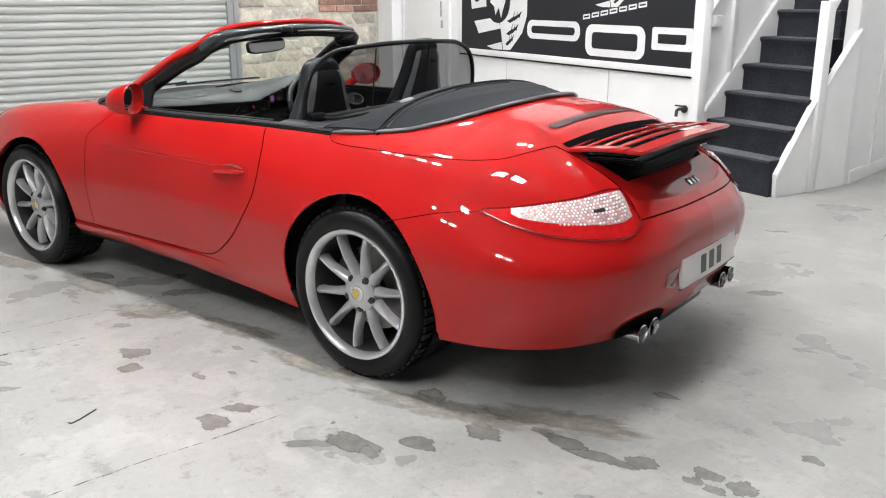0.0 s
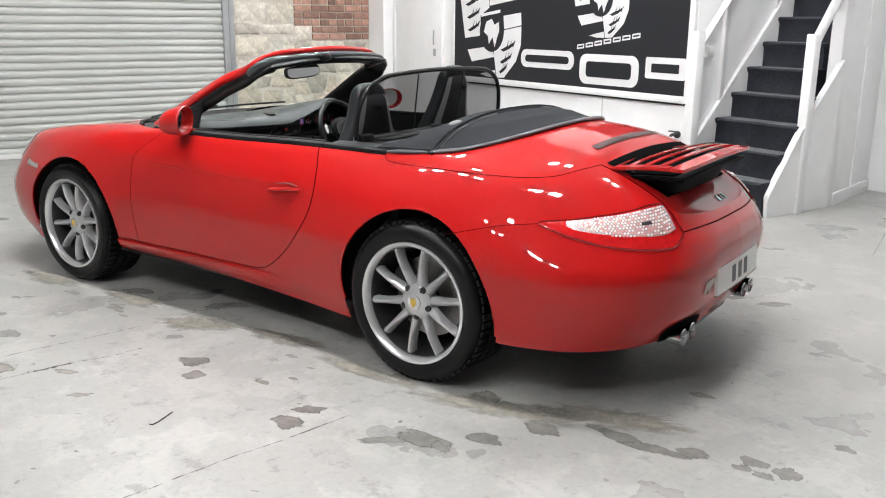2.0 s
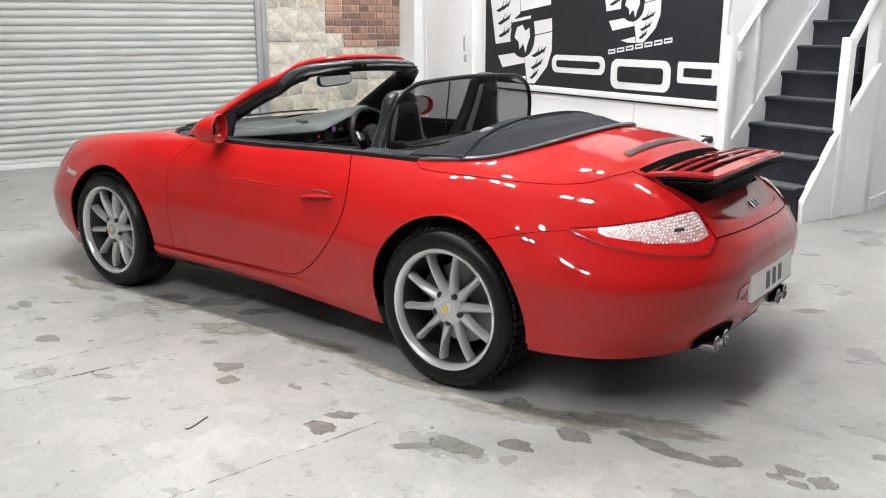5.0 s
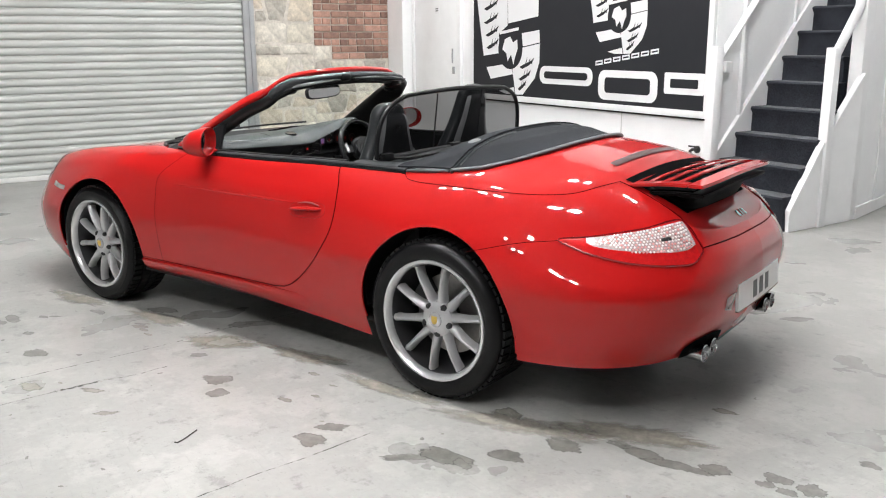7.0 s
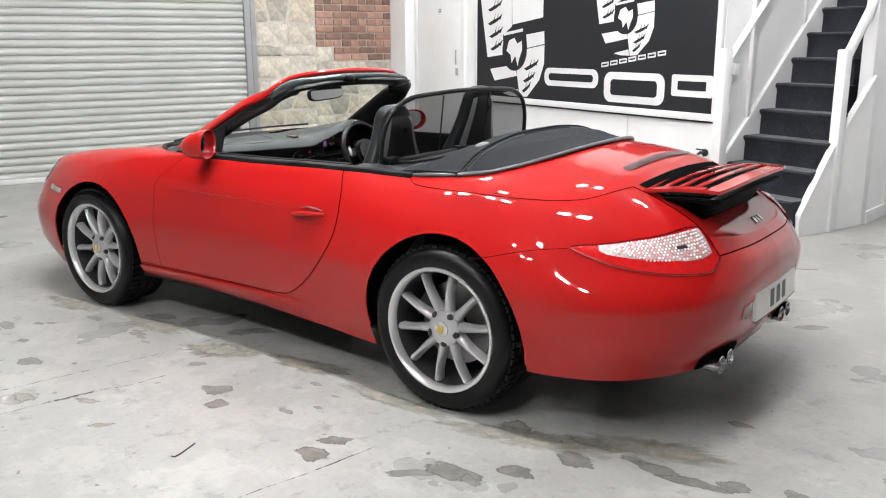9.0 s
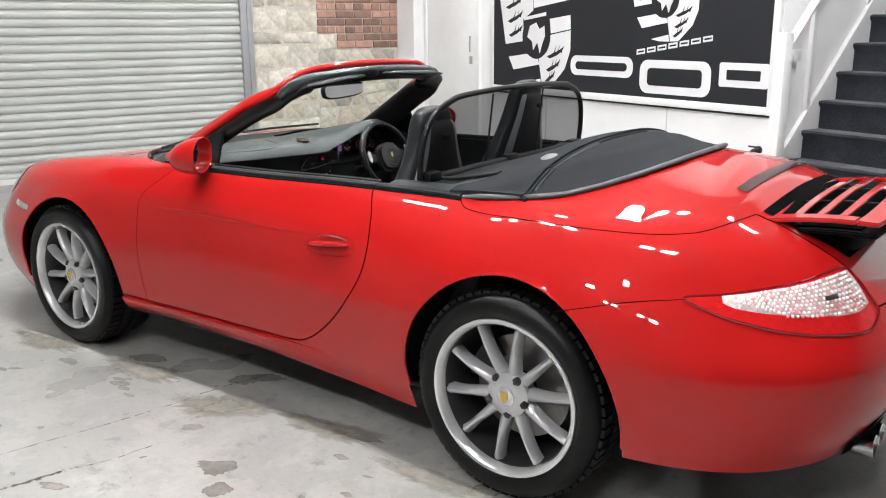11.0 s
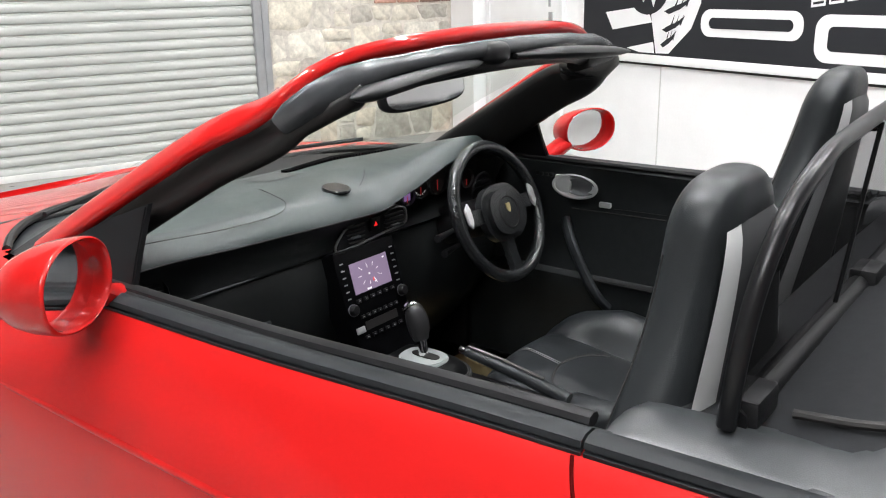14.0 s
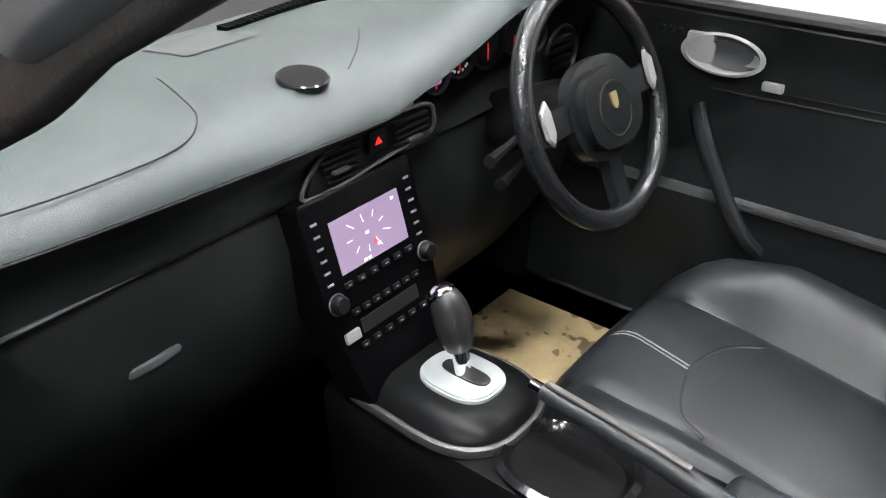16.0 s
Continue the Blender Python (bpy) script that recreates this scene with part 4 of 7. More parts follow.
# belt mouldings on the doors and beside the cover
for s in (1, -1):
    belt = []
    for x in np.linspace(-0.50, 0.90, 40):
        p = Vector((x, float(-LEVELS[6][1](x)), float(LEVELS[6][0](x))))
        belt.append(p + Vector((0, 0.012, 0.004)))
    q = belt if s > 0 else flip(belt)
    outside = -1 if s > 0 else 1
    section = ((-0.010, -0.014), (0.006, -0.017), (0.0135, -0.012), (0.0150, -0.005), (0.0105, -0.0035), (0.0105, -0.0015), (0.0140, 0.0), (0.0120, 0.007), (0.004, 0.0115), (-0.012, 0.0125), (-0.020, 0.008), (-0.022, -0.006))
    for a, b in ((-0.50, 0.5710), (0.5745, 0.918)):
        rings = []
        for x in np.linspace(a, b, 34):
            w, zl = float(LEVELS[6][1](x)), float(LEVELS[6][0](x))
            fade = min(1.0, 0.25 + (x + 0.50) / 0.06)
            rings.append([(x, outside * (w - 0.004 + o * fade), zl + 0.004 + u * fade) for o, u in section])
        part("belt_moulding", loft(rings), BELT, car, "grey rubber waist seal", angle=40)

# wheel wells
for cx, cz, r in ARCHES:
    for s in (-1, 1):
        bm = bmesh.new()
        n = 28
        ring = []
        for k in range(n + 1):
            a = math.radians(-2 + 184 * k / n)
            x, z = cx + (r + 0.012) * math.cos(a), cz + (r + 0.012) * math.sin(a)
            yo = on_side(cx + r * math.cos(a) * 1.03, max(0.26, cz + r * math.sin(a) * 1.03))[0].y + 0.040
            ring.append((bm.verts.new((x, s * abs(yo), z)), bm.verts.new((x, s * 0.50, z))))
        for a, b in zip(ring, ring[1:]):
            bm.faces.new((a[0], b[0], b[1], a[1]))
        low = [bm.verts.new((cx - r * 0.8, s * 0.50, 0.14)), bm.verts.new((cx + r * 0.8, s * 0.50, 0.14))]
        bm.faces.new([v[1] for v in ring] + low)
        part("wheel_well", bm, PLASTIC, car, "black plastic arch liner")
# floor pan
part("floor_pan", box(-1.95, 1.46, -0.53, 0.53, 0.16, 0.21, 0.02), PLASTIC, car, "black underbody panels")
part("floor_pan", box(-0.75, 0.82, -0.70, 0.70, 0.195, 0.235, 0.015), PLASTIC, car, "black underbody panels")


def wheel(cx, cz, side, radius, rim_r, width, face_y):
    """side -1 is the left; the wheel is built facing -y and turned for the right."""
    w = new("wheel")
    w.parent = car
    w.matrix_parent_inverse = Matrix.Identity(4)
    w.location = (cx, side * face_y, cz)
    w.rotation_euler = (0, 0, 0 if side < 0 else math.pi)
    w["label"] = "silver ten-spoke alloy wheel with black tyre"
    R, r = radius, rim_r
    prof = [(r - 0.004, -0.012), (r + 0.006, -0.028), (r + 0.03, -0.036), (r + 0.05, -0.033), (R - 0.022, -0.024), (R - 0.012, -0.012), (R - 0.009, 0.004), (R - 0.009, 0.03), (R - 0.009, width - 0.03), (R - 0.012, width), (R - 0.03, width + 0.018), (r, width + 0.01)]
    part("tyre", lathe(prof, sides=72), RUBBER, w, "black low-profile tyre with tread blocks")
    tread = bmesh.new()
    for k in range(60):
        a = 2 * math.pi * k / 60
        turn = Matrix.Rotation(a, 4, "Y")
        box(-0.0125, 0.0125, -0.004, 0.046, R - 0.012, R, m=turn, bm=tread)
        box(-0.0125, 0.0125, -0.012, 0.006, R - 0.020, R - 0.006, m=turn @ Matrix.Rotation(radians(-14), 4, "X"), bm=tread)
        box(-0.0155, 0.0155, 0.056, width / 2 - 0.008, R - 0.012, R + 0.0006, m=turn @ Matrix.Rotation(0.03, 4, "Y"), bm=tread)
        box(-0.0155, 0.0155, width / 2 + 0.004, width - 0.066, R - 0.012, R + 0.0006, m=turn @ Matrix.Rotation(0.05, 4, "Y"), bm=tread)
        box(-0.0125, 0.0125, width - 0.056, width - 0.004, R - 0.012, R, m=turn, bm=tread)
    part("tread", tread, RUBBER, w, smooth=False)["kind"] = "stuff"
    rim = part("rim", lathe([(r + 0.004, -0.022), (r + 0.002, -0.030), (r - 0.007, -0.031), (r - 0.013, -0.027), (r - 0.018, -0.012), (r - 0.020, 0.0)], sides=72), ALLOY_LIP, w, "silver stepped alloy rim")
    part("barrel", lathe([(r - 0.0195, -0.001), (r - 0.028, 0.05), (r - 0.05, width - 0.02), (0.06, width - 0.02)], sides=48), DARK_METAL, w, "dark inner barrel")
    for k in range(10):
        a0 = 2 * math.pi * (k + 0.25) / 10
        bm = bmesh.new()
        rings = []
        for t in np.linspace(0, 1, 11):
            rr = 0.045 + (r - 0.012 - 0.045) * t
            half = 0.0112 + 0.0100 * (1 - t) ** 2.5 + 0.0065 * t ** 7
            yf = 0.016 - 0.022 * math.sin(math.pi * min(1, t * 0.75)) + 0.006 * t
            rings.append([bm.verts.new(Vector(q)) for q in ((-half, yf + 0.040, rr), (-half, yf + 0.012, rr), (-half * 0.30, yf, rr), (half * 0.30, yf, rr), (half, yf + 0.012, rr), (half, yf + 0.040, rr))])
        for p, q in zip(rings, rings[1:]):
            for i in range(6):
                bm.faces.new((p[i], p[(i + 1) % 6], q[(i + 1) % 6], q[i]))
        bm.faces.new(rings[-1])
        bm.faces.new(rings[0])
        bmesh.ops.recalc_face_normals(bm, faces=bm.faces)
        bm.transform(Matrix.Rotation(a0, 4, "Y"))
        part("spoke", bm, ALLOY, w, angle=50)
    part("hub", lathe([(0.0, -0.004), (0.036, -0.004), (0.056, 0.000), (0.070, 0.010), (0.075, 0.05), (0.05, 0.06)], sides=40), ALLOY, w, "silver wheel centre")
    part("centre_cap", lathe([(0.0, -0.010), (0.020, -0.010), (0.030, -0.007), (0.032, -0.002)], sides=32), ALLOY_LIP, w, "silver centre cap")
    crest = extrude_outline([(-0.013, 0.016), (0.013, 0.016), (0.013, -0.004), (0.008, -0.013), (0, -0.018), (-0.008, -0.013), (-0.013, -0.004)], 0.003)
    crest.transform(Matrix.Translation((0, -0.010, 0)) @ Matrix.Rotation(radians(90), 4, "X"))
    part("cap_emblem", crest, GOLD, w, "small gold shield emblem", smooth=False)
    for k in range(5):
        a = 2 * math.pi * (k + 0.46) / 5
        c = Vector((0.060 * math.sin(a), 0, 0.060 * math.cos(a)))
        bolt = lathe([(0.0, -0.004), (0.007, -0.004), (0.008, 0.0), (0.0135, 0.002), (0.0145, 0.012)], sides=16, centre=c)
        part("wheel_bolt", bolt, DARK_METAL, w, "dark recessed wheel bolt")
    part("brake_disc", lathe([(0.05, 0.10), (0.165, 0.10), (0.165, 0.125), (0.05, 0.125)], sides=48), DISC, w, "drilled steel brake disc")
    cal = bmesh.new()
    rings = []
    for k in range(9):
        a = radians(-25 + 50 * k / 8) + math.pi / 2
        rings.append([cal.verts.new((rr * math.cos(a), y, rr * math.sin(a))) for rr, y in ((0.105, 0.065), (0.172, 0.065), (0.180, 0.14), (0.105, 0.14))])
    for p, q in zip(rings, rings[1:]):
        for i in range(4):
            cal.faces.new((p[i], p[(i + 1) % 4], q[(i + 1) % 4], q[i]))
    cal.faces.new(rings[0])
    cal.faces.new(rings[-1])
    cal.transform(Matrix.Rotation(radians(-60 if cx > 0 else 60), 4, "Y"))
    part("brake_caliper", cal, DARK_METAL, w, "dark brake caliper")
    return w


for side in (-1, 1):
    wheel(-1.140, 0.322, side, 0.322, 0.243, 0.215, 0.808)
    wheel(1.200, 0.328, side, 0.328, 0.245, 0.26, 0.835)


# ---- car: lamps, lid, cover, screen, mirrors ----
def near_shell(p):
    """The shell's nearest point to p and the outward normal there; left side, mirrored for the right."""
    s = -1 if p[1] > 0 else 1
    hit, n, _, _ = TREE.find_nearest(Vector((p[0], p[1] * s, p[2])))
    if n.dot(Vector((hit.x * 0.3, hit.y, hit.z - 0.45))) < 0:
        n = -n
    return Vector((hit.x, hit.y * s, hit.z)), Vector((n.x, n.y * s, n.z))


def curve_at(points, t):
    q = smooth_path(points, 12)
    d = [0.0]
    for a, b in zip(q, q[1:]):
        d.append(d[-1] + (b - a).length)
    x = t * d[-1]
    for i in range(len(q) - 1):
        if d[i + 1] >= x:
            k = (x - d[i]) / max(1e-9, d[i + 1] - d[i])
            return q[i].lerp(q[i + 1], k)
    return q[-1]


def patch(top, bottom, nu, nv, lift, bulge=0.0, v0=0.0, v1=1.0, u0=0.0, u1=1.0, side=-1):
    """A skin on the shell between two curves."""
    bm = bmesh.new()
    grid = []
    for i in range(nu + 1):
        u = u0 + (u1 - u0) * i / nu
        a, b = curve_at(top, u), curve_at(bottom, u)
        col = []
        for j in range(nv + 1):
            v = v0 + (v1 - v0) * j / nv
            p, n = near_shell(a.lerp(b, v))
            q = p + n * (lift + bulge * math.sin(math.pi * j / nv) * math.sin(math.pi * min(1, i / nu + 0.02)))
            col.append(bm.verts.new((q.x, q.y * (1 if side < 0 else -1), q.z)))
        grid.append(col)
    for i in range(nu):
        for j in range(nv):
            f = (grid[i][j], grid[i + 1][j], grid[i + 1][j + 1], grid[i][j + 1])
            if len({tuple(round(c, 5) for c in v.co) for v in f}) > 2:
                bm.faces.new(f)
    bmesh.ops.remove_doubles(bm, verts=bm.verts, dist=0.0004)
    return bm


LAMP_TOP = [(1.700, -.758, .704), (1.790, -.704, .717), (1.872, -.640, .730), (1.950, -.553, .743), (2.012, -.404, .748), (2.063, -.416, .718), (2.110, -.420, .667)]
LAMP_TOP_EDGE = LAMP_TOP[:5]
LAMP_BOT = [(1.700, -.758, .701), (1.765, -.752, .680), (1.830, -.734, .660), (1.931, -.688, .638), (2.027, -.615, .625), (2.103, -.514, .621), (2.117, -.455, .642), (2.110, -.420, .667)]
LENS_SILVER = material("lamp_reflector_silver", (0.78, 0.62, 0.62), 0.25, metal=0.35, coat=1.0, grain=0.35, grain_scale=70, bump=0.6, bump_scale=120)
LENS_RED = material("lamp_lens_red", (0.62, 0.012, 0.014), 0.12, coat=1.0, grain=0.2, grain_scale=60)
LENS_DARK = material("dark_red_lens", (0.20, 0.006, 0.008), 0.15, coat=1.0)
LED = material("clear_led_dome", (0.90, 0.82, 0.82), 0.15, coat=0.6)
LED_RED = material("pink_led_dome", (0.80, 0.36, 0.36), 0.15, coat=0.6)
for side in (-1, 1):
    lamp = part("tail_lamp", patch(LAMP_TOP_EDGE, LAMP_BOT[:7], 30, 10, 0.0030, 0.004, 0.0, 1.0, side=side), LENS_RED, car, "red and clear LED tail lamp")
    part("clear_lens", patch(LAMP_TOP_EDGE, LAMP_BOT[:7], 26, 8, 0.0050, 0.0055, 0.05, 0.70, 0.20, 1.0, side=side), LENS_SILVER, lamp, "clear faceted lamp section")
    leds, reds = bmesh.new(), bmesh.new()
    k = 0
    for row in range(9):
        for col in range(30):
            u = 0.23 + 0.76 * (col + 0.5 * (row % 2)) / 30.5
            v = 0.09 + 0.57 * row / 8
            if u < 0.25 + 0.05 * abs(row - 3):
                continue
            p, n = near_shell(curve_at(LAMP_TOP_EDGE, u).lerp(curve_at(LAMP_BOT[:7], u), v))
            q = p + n * 0.0088
            k += 1
            target = reds if (col * 7 + row * 5) % 9 < (2 if row < 6 else 5) else leds
            bmesh.ops.create_icosphere(target, subdivisions=2, radius=0.0044, matrix=Matrix.Translation((q.x, q.y * (1 if side < 0 else -1), q.z)))
    led_part = part("led_field", leds, LED, lamp, "clear LED domes")
    led_part["kind"] = "stuff"
    led_part = part("led_field", reds, LED_RED, lamp, "pink LED domes")
    led_part["kind"] = "stuff"
    dark = patch(LAMP_TOP_EDGE, LAMP_BOT[:7], 8, 4, 0.0125, 0.002, 0.35, 0.43, 0.73, 0.81, side=side)
    part("lamp_centre", dark, DARK_METAL, lamp, "dark lamp socket")
    rim = []
    for q in smooth_path(LAMP_TOP + LAMP_BOT[::-1][1:-1], 8, closed=True):
        p, n = near_shell(q)
        p = p + n * 0.003
        rim.append(Vector((p.x, p.y * (1 if side < 0 else -1), p.z)))
    part("lamp_gasket", tube(rim, 0.0034, 6, closed=True), LENS_DARK, lamp, "dark lamp seal")


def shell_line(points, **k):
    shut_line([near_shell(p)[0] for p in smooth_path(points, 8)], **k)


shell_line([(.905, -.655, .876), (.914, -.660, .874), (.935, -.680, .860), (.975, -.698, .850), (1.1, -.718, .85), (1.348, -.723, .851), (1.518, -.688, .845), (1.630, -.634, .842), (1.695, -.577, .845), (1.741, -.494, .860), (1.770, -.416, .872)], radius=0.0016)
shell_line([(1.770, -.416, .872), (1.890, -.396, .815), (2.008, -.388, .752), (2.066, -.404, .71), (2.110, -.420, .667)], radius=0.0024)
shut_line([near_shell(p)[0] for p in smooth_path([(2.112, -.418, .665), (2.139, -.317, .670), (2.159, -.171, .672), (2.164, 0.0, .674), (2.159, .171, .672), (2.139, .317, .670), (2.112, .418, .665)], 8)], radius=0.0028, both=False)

# number plate, its recess and reflectors
def plate_point(y, f, lift=0.0):
    """f 0 at the plate's lower edge, 1 at its top; the plate leans forward a little and bows with the bumper."""
    return Vector((2.216 - 0.006 * f - 0.10 * y * y + lift, y, 0.396 + 0.106 * f))


def plate_slab(y0, y1, f0, f1, lift, thick, n=10):
    rings = []
    for y in np.linspace(y0, y1, n):
        rings.append([plate_point(y, f0, lift - thick), plate_point(y, f0, lift), plate_point(y, f1, lift), plate_point(y, f1, lift - thick)])
    return loft(rings)


plate = part("number_plate", plate_slab(-0.255, 0.255, 0.0, 1.0, 0.0, 0.012), material("plate_white", (0.88, 0.85, 0.84), 0.35, coat=0.4), car, "white show plate with dark characters as bars", angle=30)
plate_ink = material("plate_ink", (0.10, 0.10, 0.10), 0.5)
for y in (-0.075, 0.0, 0.075):
    part("character_bar", plate_slab(y - 0.022, y + 0.022, 0.18, 0.82, 0.0012, 0.001, 3), plate_ink, plate, smooth=False)
part("plate_edge", plate_slab(-0.26, 0.26, -0.04, 0.0, 0.001, 0.012), material("plate_edge_brown", (0.12, 0.06, 0.04), 0.5), plate, "brown lower edge of the plate", smooth=False)
for y in (-1, 1):
    ref = patch([(2.18, -0.340, 0.470), (2.19, -0.310, 0.475), (2.195, -0.268, 0.478)], [(2.18, -0.335, 0.418), (2.185, -0.305, 0.410), (2.19, -0.268, 0.402)], 6, 5, 0.003, 0.002, side=y)
    part("plate_reflector", ref, LENS_DARK, car, "dark red corner reflector")

# model badge as plain bars
for k, y in enumerate((0.028, 0.062, 0.092)):
    p, n = near_shell((2.095, y, 0.725))
    rot = n.to_track_quat("Z", "X").to_matrix().to_4x4()
    part("badge_bar", box(-0.016, 0.016, -0.009 if k == 0 else -0.004, 0.009 if k == 0 else 0.004, 0, 0.005, 0.0015, m=Matrix.Translation(p) @ rot), CHROME, car, "small chrome badge bar")

# raised spoiler with its grille, bellows and the opening painted dark under it
WING_F, WING_R, WY = 1.790, 2.115, 0.405


def wing_point(s, y, lift=0.0):
    """s 0 at the leading, 1 at the trailing edge."""
    k = (abs(y) / WY)
    x0 = WING_F + 0.012 * k ** 3
    x1 = WING_R - 0.022 * k ** 4
    x = x0 + (x1 - x0) * s
    z = 0.884 + 0.020 * s - 0.014 * k ** 2.2 + 0.008 * math.sin(math.pi * s) + lift
    return Vector((x, y, z))


def wing_strip(s0, s1, y0, y1, thick=0.022, n=24, m=4, edge=0.005):
    bm = bmesh.new()
    top, bot = [], []
    for i in range(n + 1):
        y = y0 + (y1 - y0) * i / n
        top.append([bm.verts.new(wing_point(s0 + (s1 - s0) * j / m, y)) for j in range(m + 1)])
        bot.append([bm.verts.new(wing_point(s0 + (s1 - s0) * j / m, y, -thick)) for j in range(m + 1)])
    for i in range(n):
        for j in range(m):
            bm.faces.new((top[i][j], top[i + 1][j], top[i + 1][j + 1], top[i][j + 1]))
            bm.faces.new((bot[i][j], bot[i][j + 1], bot[i + 1][j + 1], bot[i + 1][j]))
        bm.faces.new((top[i][0], bot[i][0], bot[i + 1][0], top[i + 1][0]))
        bm.faces.new((top[i][m], top[i + 1][m], bot[i + 1][m], bot[i][m]))
    for i in (0, n):
        for j in range(m):
            bm.faces.new((top[i][j], top[i][j + 1], bot[i][j + 1], bot[i][j]))
    bmesh.ops.recalc_face_normals(bm, faces=bm.faces)
    edges = [e for e in bm.edges if e.is_manifold and e.calc_face_angle(0) > 0.9]
    bmesh.ops.bevel(bm, geom=edges, offset=edge, segments=2, affect="EDGES")
    return bm


spoiler = part("rear_spoiler", wing_strip(0.79, 1.0, -WY, WY, 0.013, edge=0.004), RED, car, "raised red rear spoiler with grille slats")
for y0, y1 in ((-WY, -0.355), (0.355, WY)):
    part("spoiler_cheek", wing_strip(0.0, 0.793, y0, y1, 0.013, 8, edge=0.004), RED, spoiler)
for s0, s1 in ((0.0, 0.09), (0.21, 0.285), (0.405, 0.48), (0.60, 0.675)):
    part("grille_slat", wing_strip(s0, s1, -0.358, 0.358, 0.007, 18, 2, 0.002), RED, spoiler)
for y in (-0.12, 0.12):
    part("grille_rib", wing_strip(0.03, 0.79, y - 0.004, y + 0.004, 0.004, 2, 8, 0.001), BLACK_GAP, spoiler).location.z = -0.010
# matt black sheet gives the slat gaps their deep shade by colour
part("grille_shade", wing_strip(0.02, 0.80, -0.355, 0.355, 0.006, 12, 2, 0.001), MATTE, spoiler, "matt black sheet for the shade under the grille").location.z = -0.034
part("spoiler_underside", wing_strip(0.10, 0.96, -0.375, 0.375, 0.014, 16, 3, 0.004), material("spoiler_under_black", (0.003, 0.003, 0.0035), 0.6, spec=0.10), spoiler, "black lower shell of the spoiler").location.z = -0.040
bel = bmesh.new()
up, low = [], []
for k in range(40):
    a = 2 * math.pi * k / 40
    c, s = math.cos(a), math.sin(a)
    c, s = math.copysign(abs(c) ** 0.45, c), math.copysign(abs(s) ** 0.45, s)
    up.append(bel.verts.new((1.935 + 0.110 * c, 0.345 * s, 0.852 + 0.012 * (1 - abs(s)))))
    q = near_shell((1.915 + 0.105 * c, 0.320 * s, 0.820 - 0.055 * c))[0]
    low.append(q)
rings = [up]
for f, d in ((0.25, 0.012), (0.45, -0.006), (0.65, 0.010), (1.0, 0.0)):
    ring = []
    for u, q in zip(up, low):
        p = u.co.lerp(q, f)
        ring.append(bel.verts.new(p + Vector((p.x - 1.92, p.y, 0)).normalized() * d))
    rings.append(ring)
for a, b in zip(rings, rings[1:]):
    for k in range(40):
        bel.faces.new((a[k], a[(k + 1) % 40], b[(k + 1) % 40], b[k]))
part("spoiler_bellows", bel, material("bellows_rubber", (0.003, 0.003, 0.0035), 0.7, spec=0.12), spoiler, "black folded rubber bellows under the spoiler")
# black patch on the shell paints the shaded opening below the spoiler
lid_shade = patch([(1.775, -.385, .868), (1.778, 0, .89), (1.775, .385, .868)], [(2.008, -.33, .760), (2.022, 0, .765), (2.008, .33, .760)], 16, 8, 0.003)
part("lid_opening_shade", lid_shade, MATTE, car, "matt black patch for the shaded opening under the raised spoiler")
brake = patch([(1.680, -.320, .925), (1.688, 0, .945), (1.680, .320, .925)], [(1.711, -.322, .917), (1.722, 0, .938), (1.711, .322, .917)], 20, 3, 0.004, 0.002)
part("brake_light_strip", brake, material("smoked_red_lens", (0.045, 0.006, 0.006), 0.3, coat=0.25, spec=0.2), car, "dark third brake light strip")

# exhaust tips
for side in (-1, 1):
    for dy in (-0.046, 0.046):
        y = side * 0.375 + dy
        tip = lathe([(0.026, 2.0), (0.031, 2.02), (0.033, 2.125), (0.035, 2.135), (0.032, 2.138), (0.028, 2.12), (0.027, 2.03)], "x", 28, centre=(0, 0, 0))
        tip.transform(Matrix.Translation((0.012, y, 0.264)) @ Matrix.Diagonal((1, 1.15, 0.95, 1)))
        part("exhaust_tip", tip, material("used_chrome_tip", (0.66, 0.66, 0.67), 0.20, metal=1.0, grain=0.15), car, "polished oval exhaust tip")
    hole = bmesh.new()
    grid_h = []
    for k in range(21):
        a = math.pi * k / 20
        yy = -0.375 - 0.135 * math.cos(a)
        top_z = 0.264 + 0.068 * math.sin(a) ** 0.6
        col = []
        for f in np.linspace(0, 1, 6):
            zz = 0.256 + (top_z - 0.256) * f
            p = on_back(yy, max(zz, 0.290))[0]
            col.append(hole.verts.new((p.x + 0.005 - 0.35 * max(0.0, 0.290 - zz), yy * (1 if side < 0 else -1), zz)))
        grid_h.append(col)
    for a, b in zip(grid_h, grid_h[1:]):
        for k in range(5):
            hole.faces.new((a[k], b[k], b[k + 1], a[k + 1]))
    part("exhaust_cutout", hole, MATTE, car, "black exhaust cut-out in the bumper")
part("rear_diffuser", box(1.75, 2.09, -0.27, 0.27, 0.20, 0.275, 0.02), PLASTIC, car, "black lower rear valance")
part("rear_box", box(1.50, 1.88, -0.50, 0.50, 0.25, 0.40, 0.03), PLASTIC, car, "dark silencer under the tail")

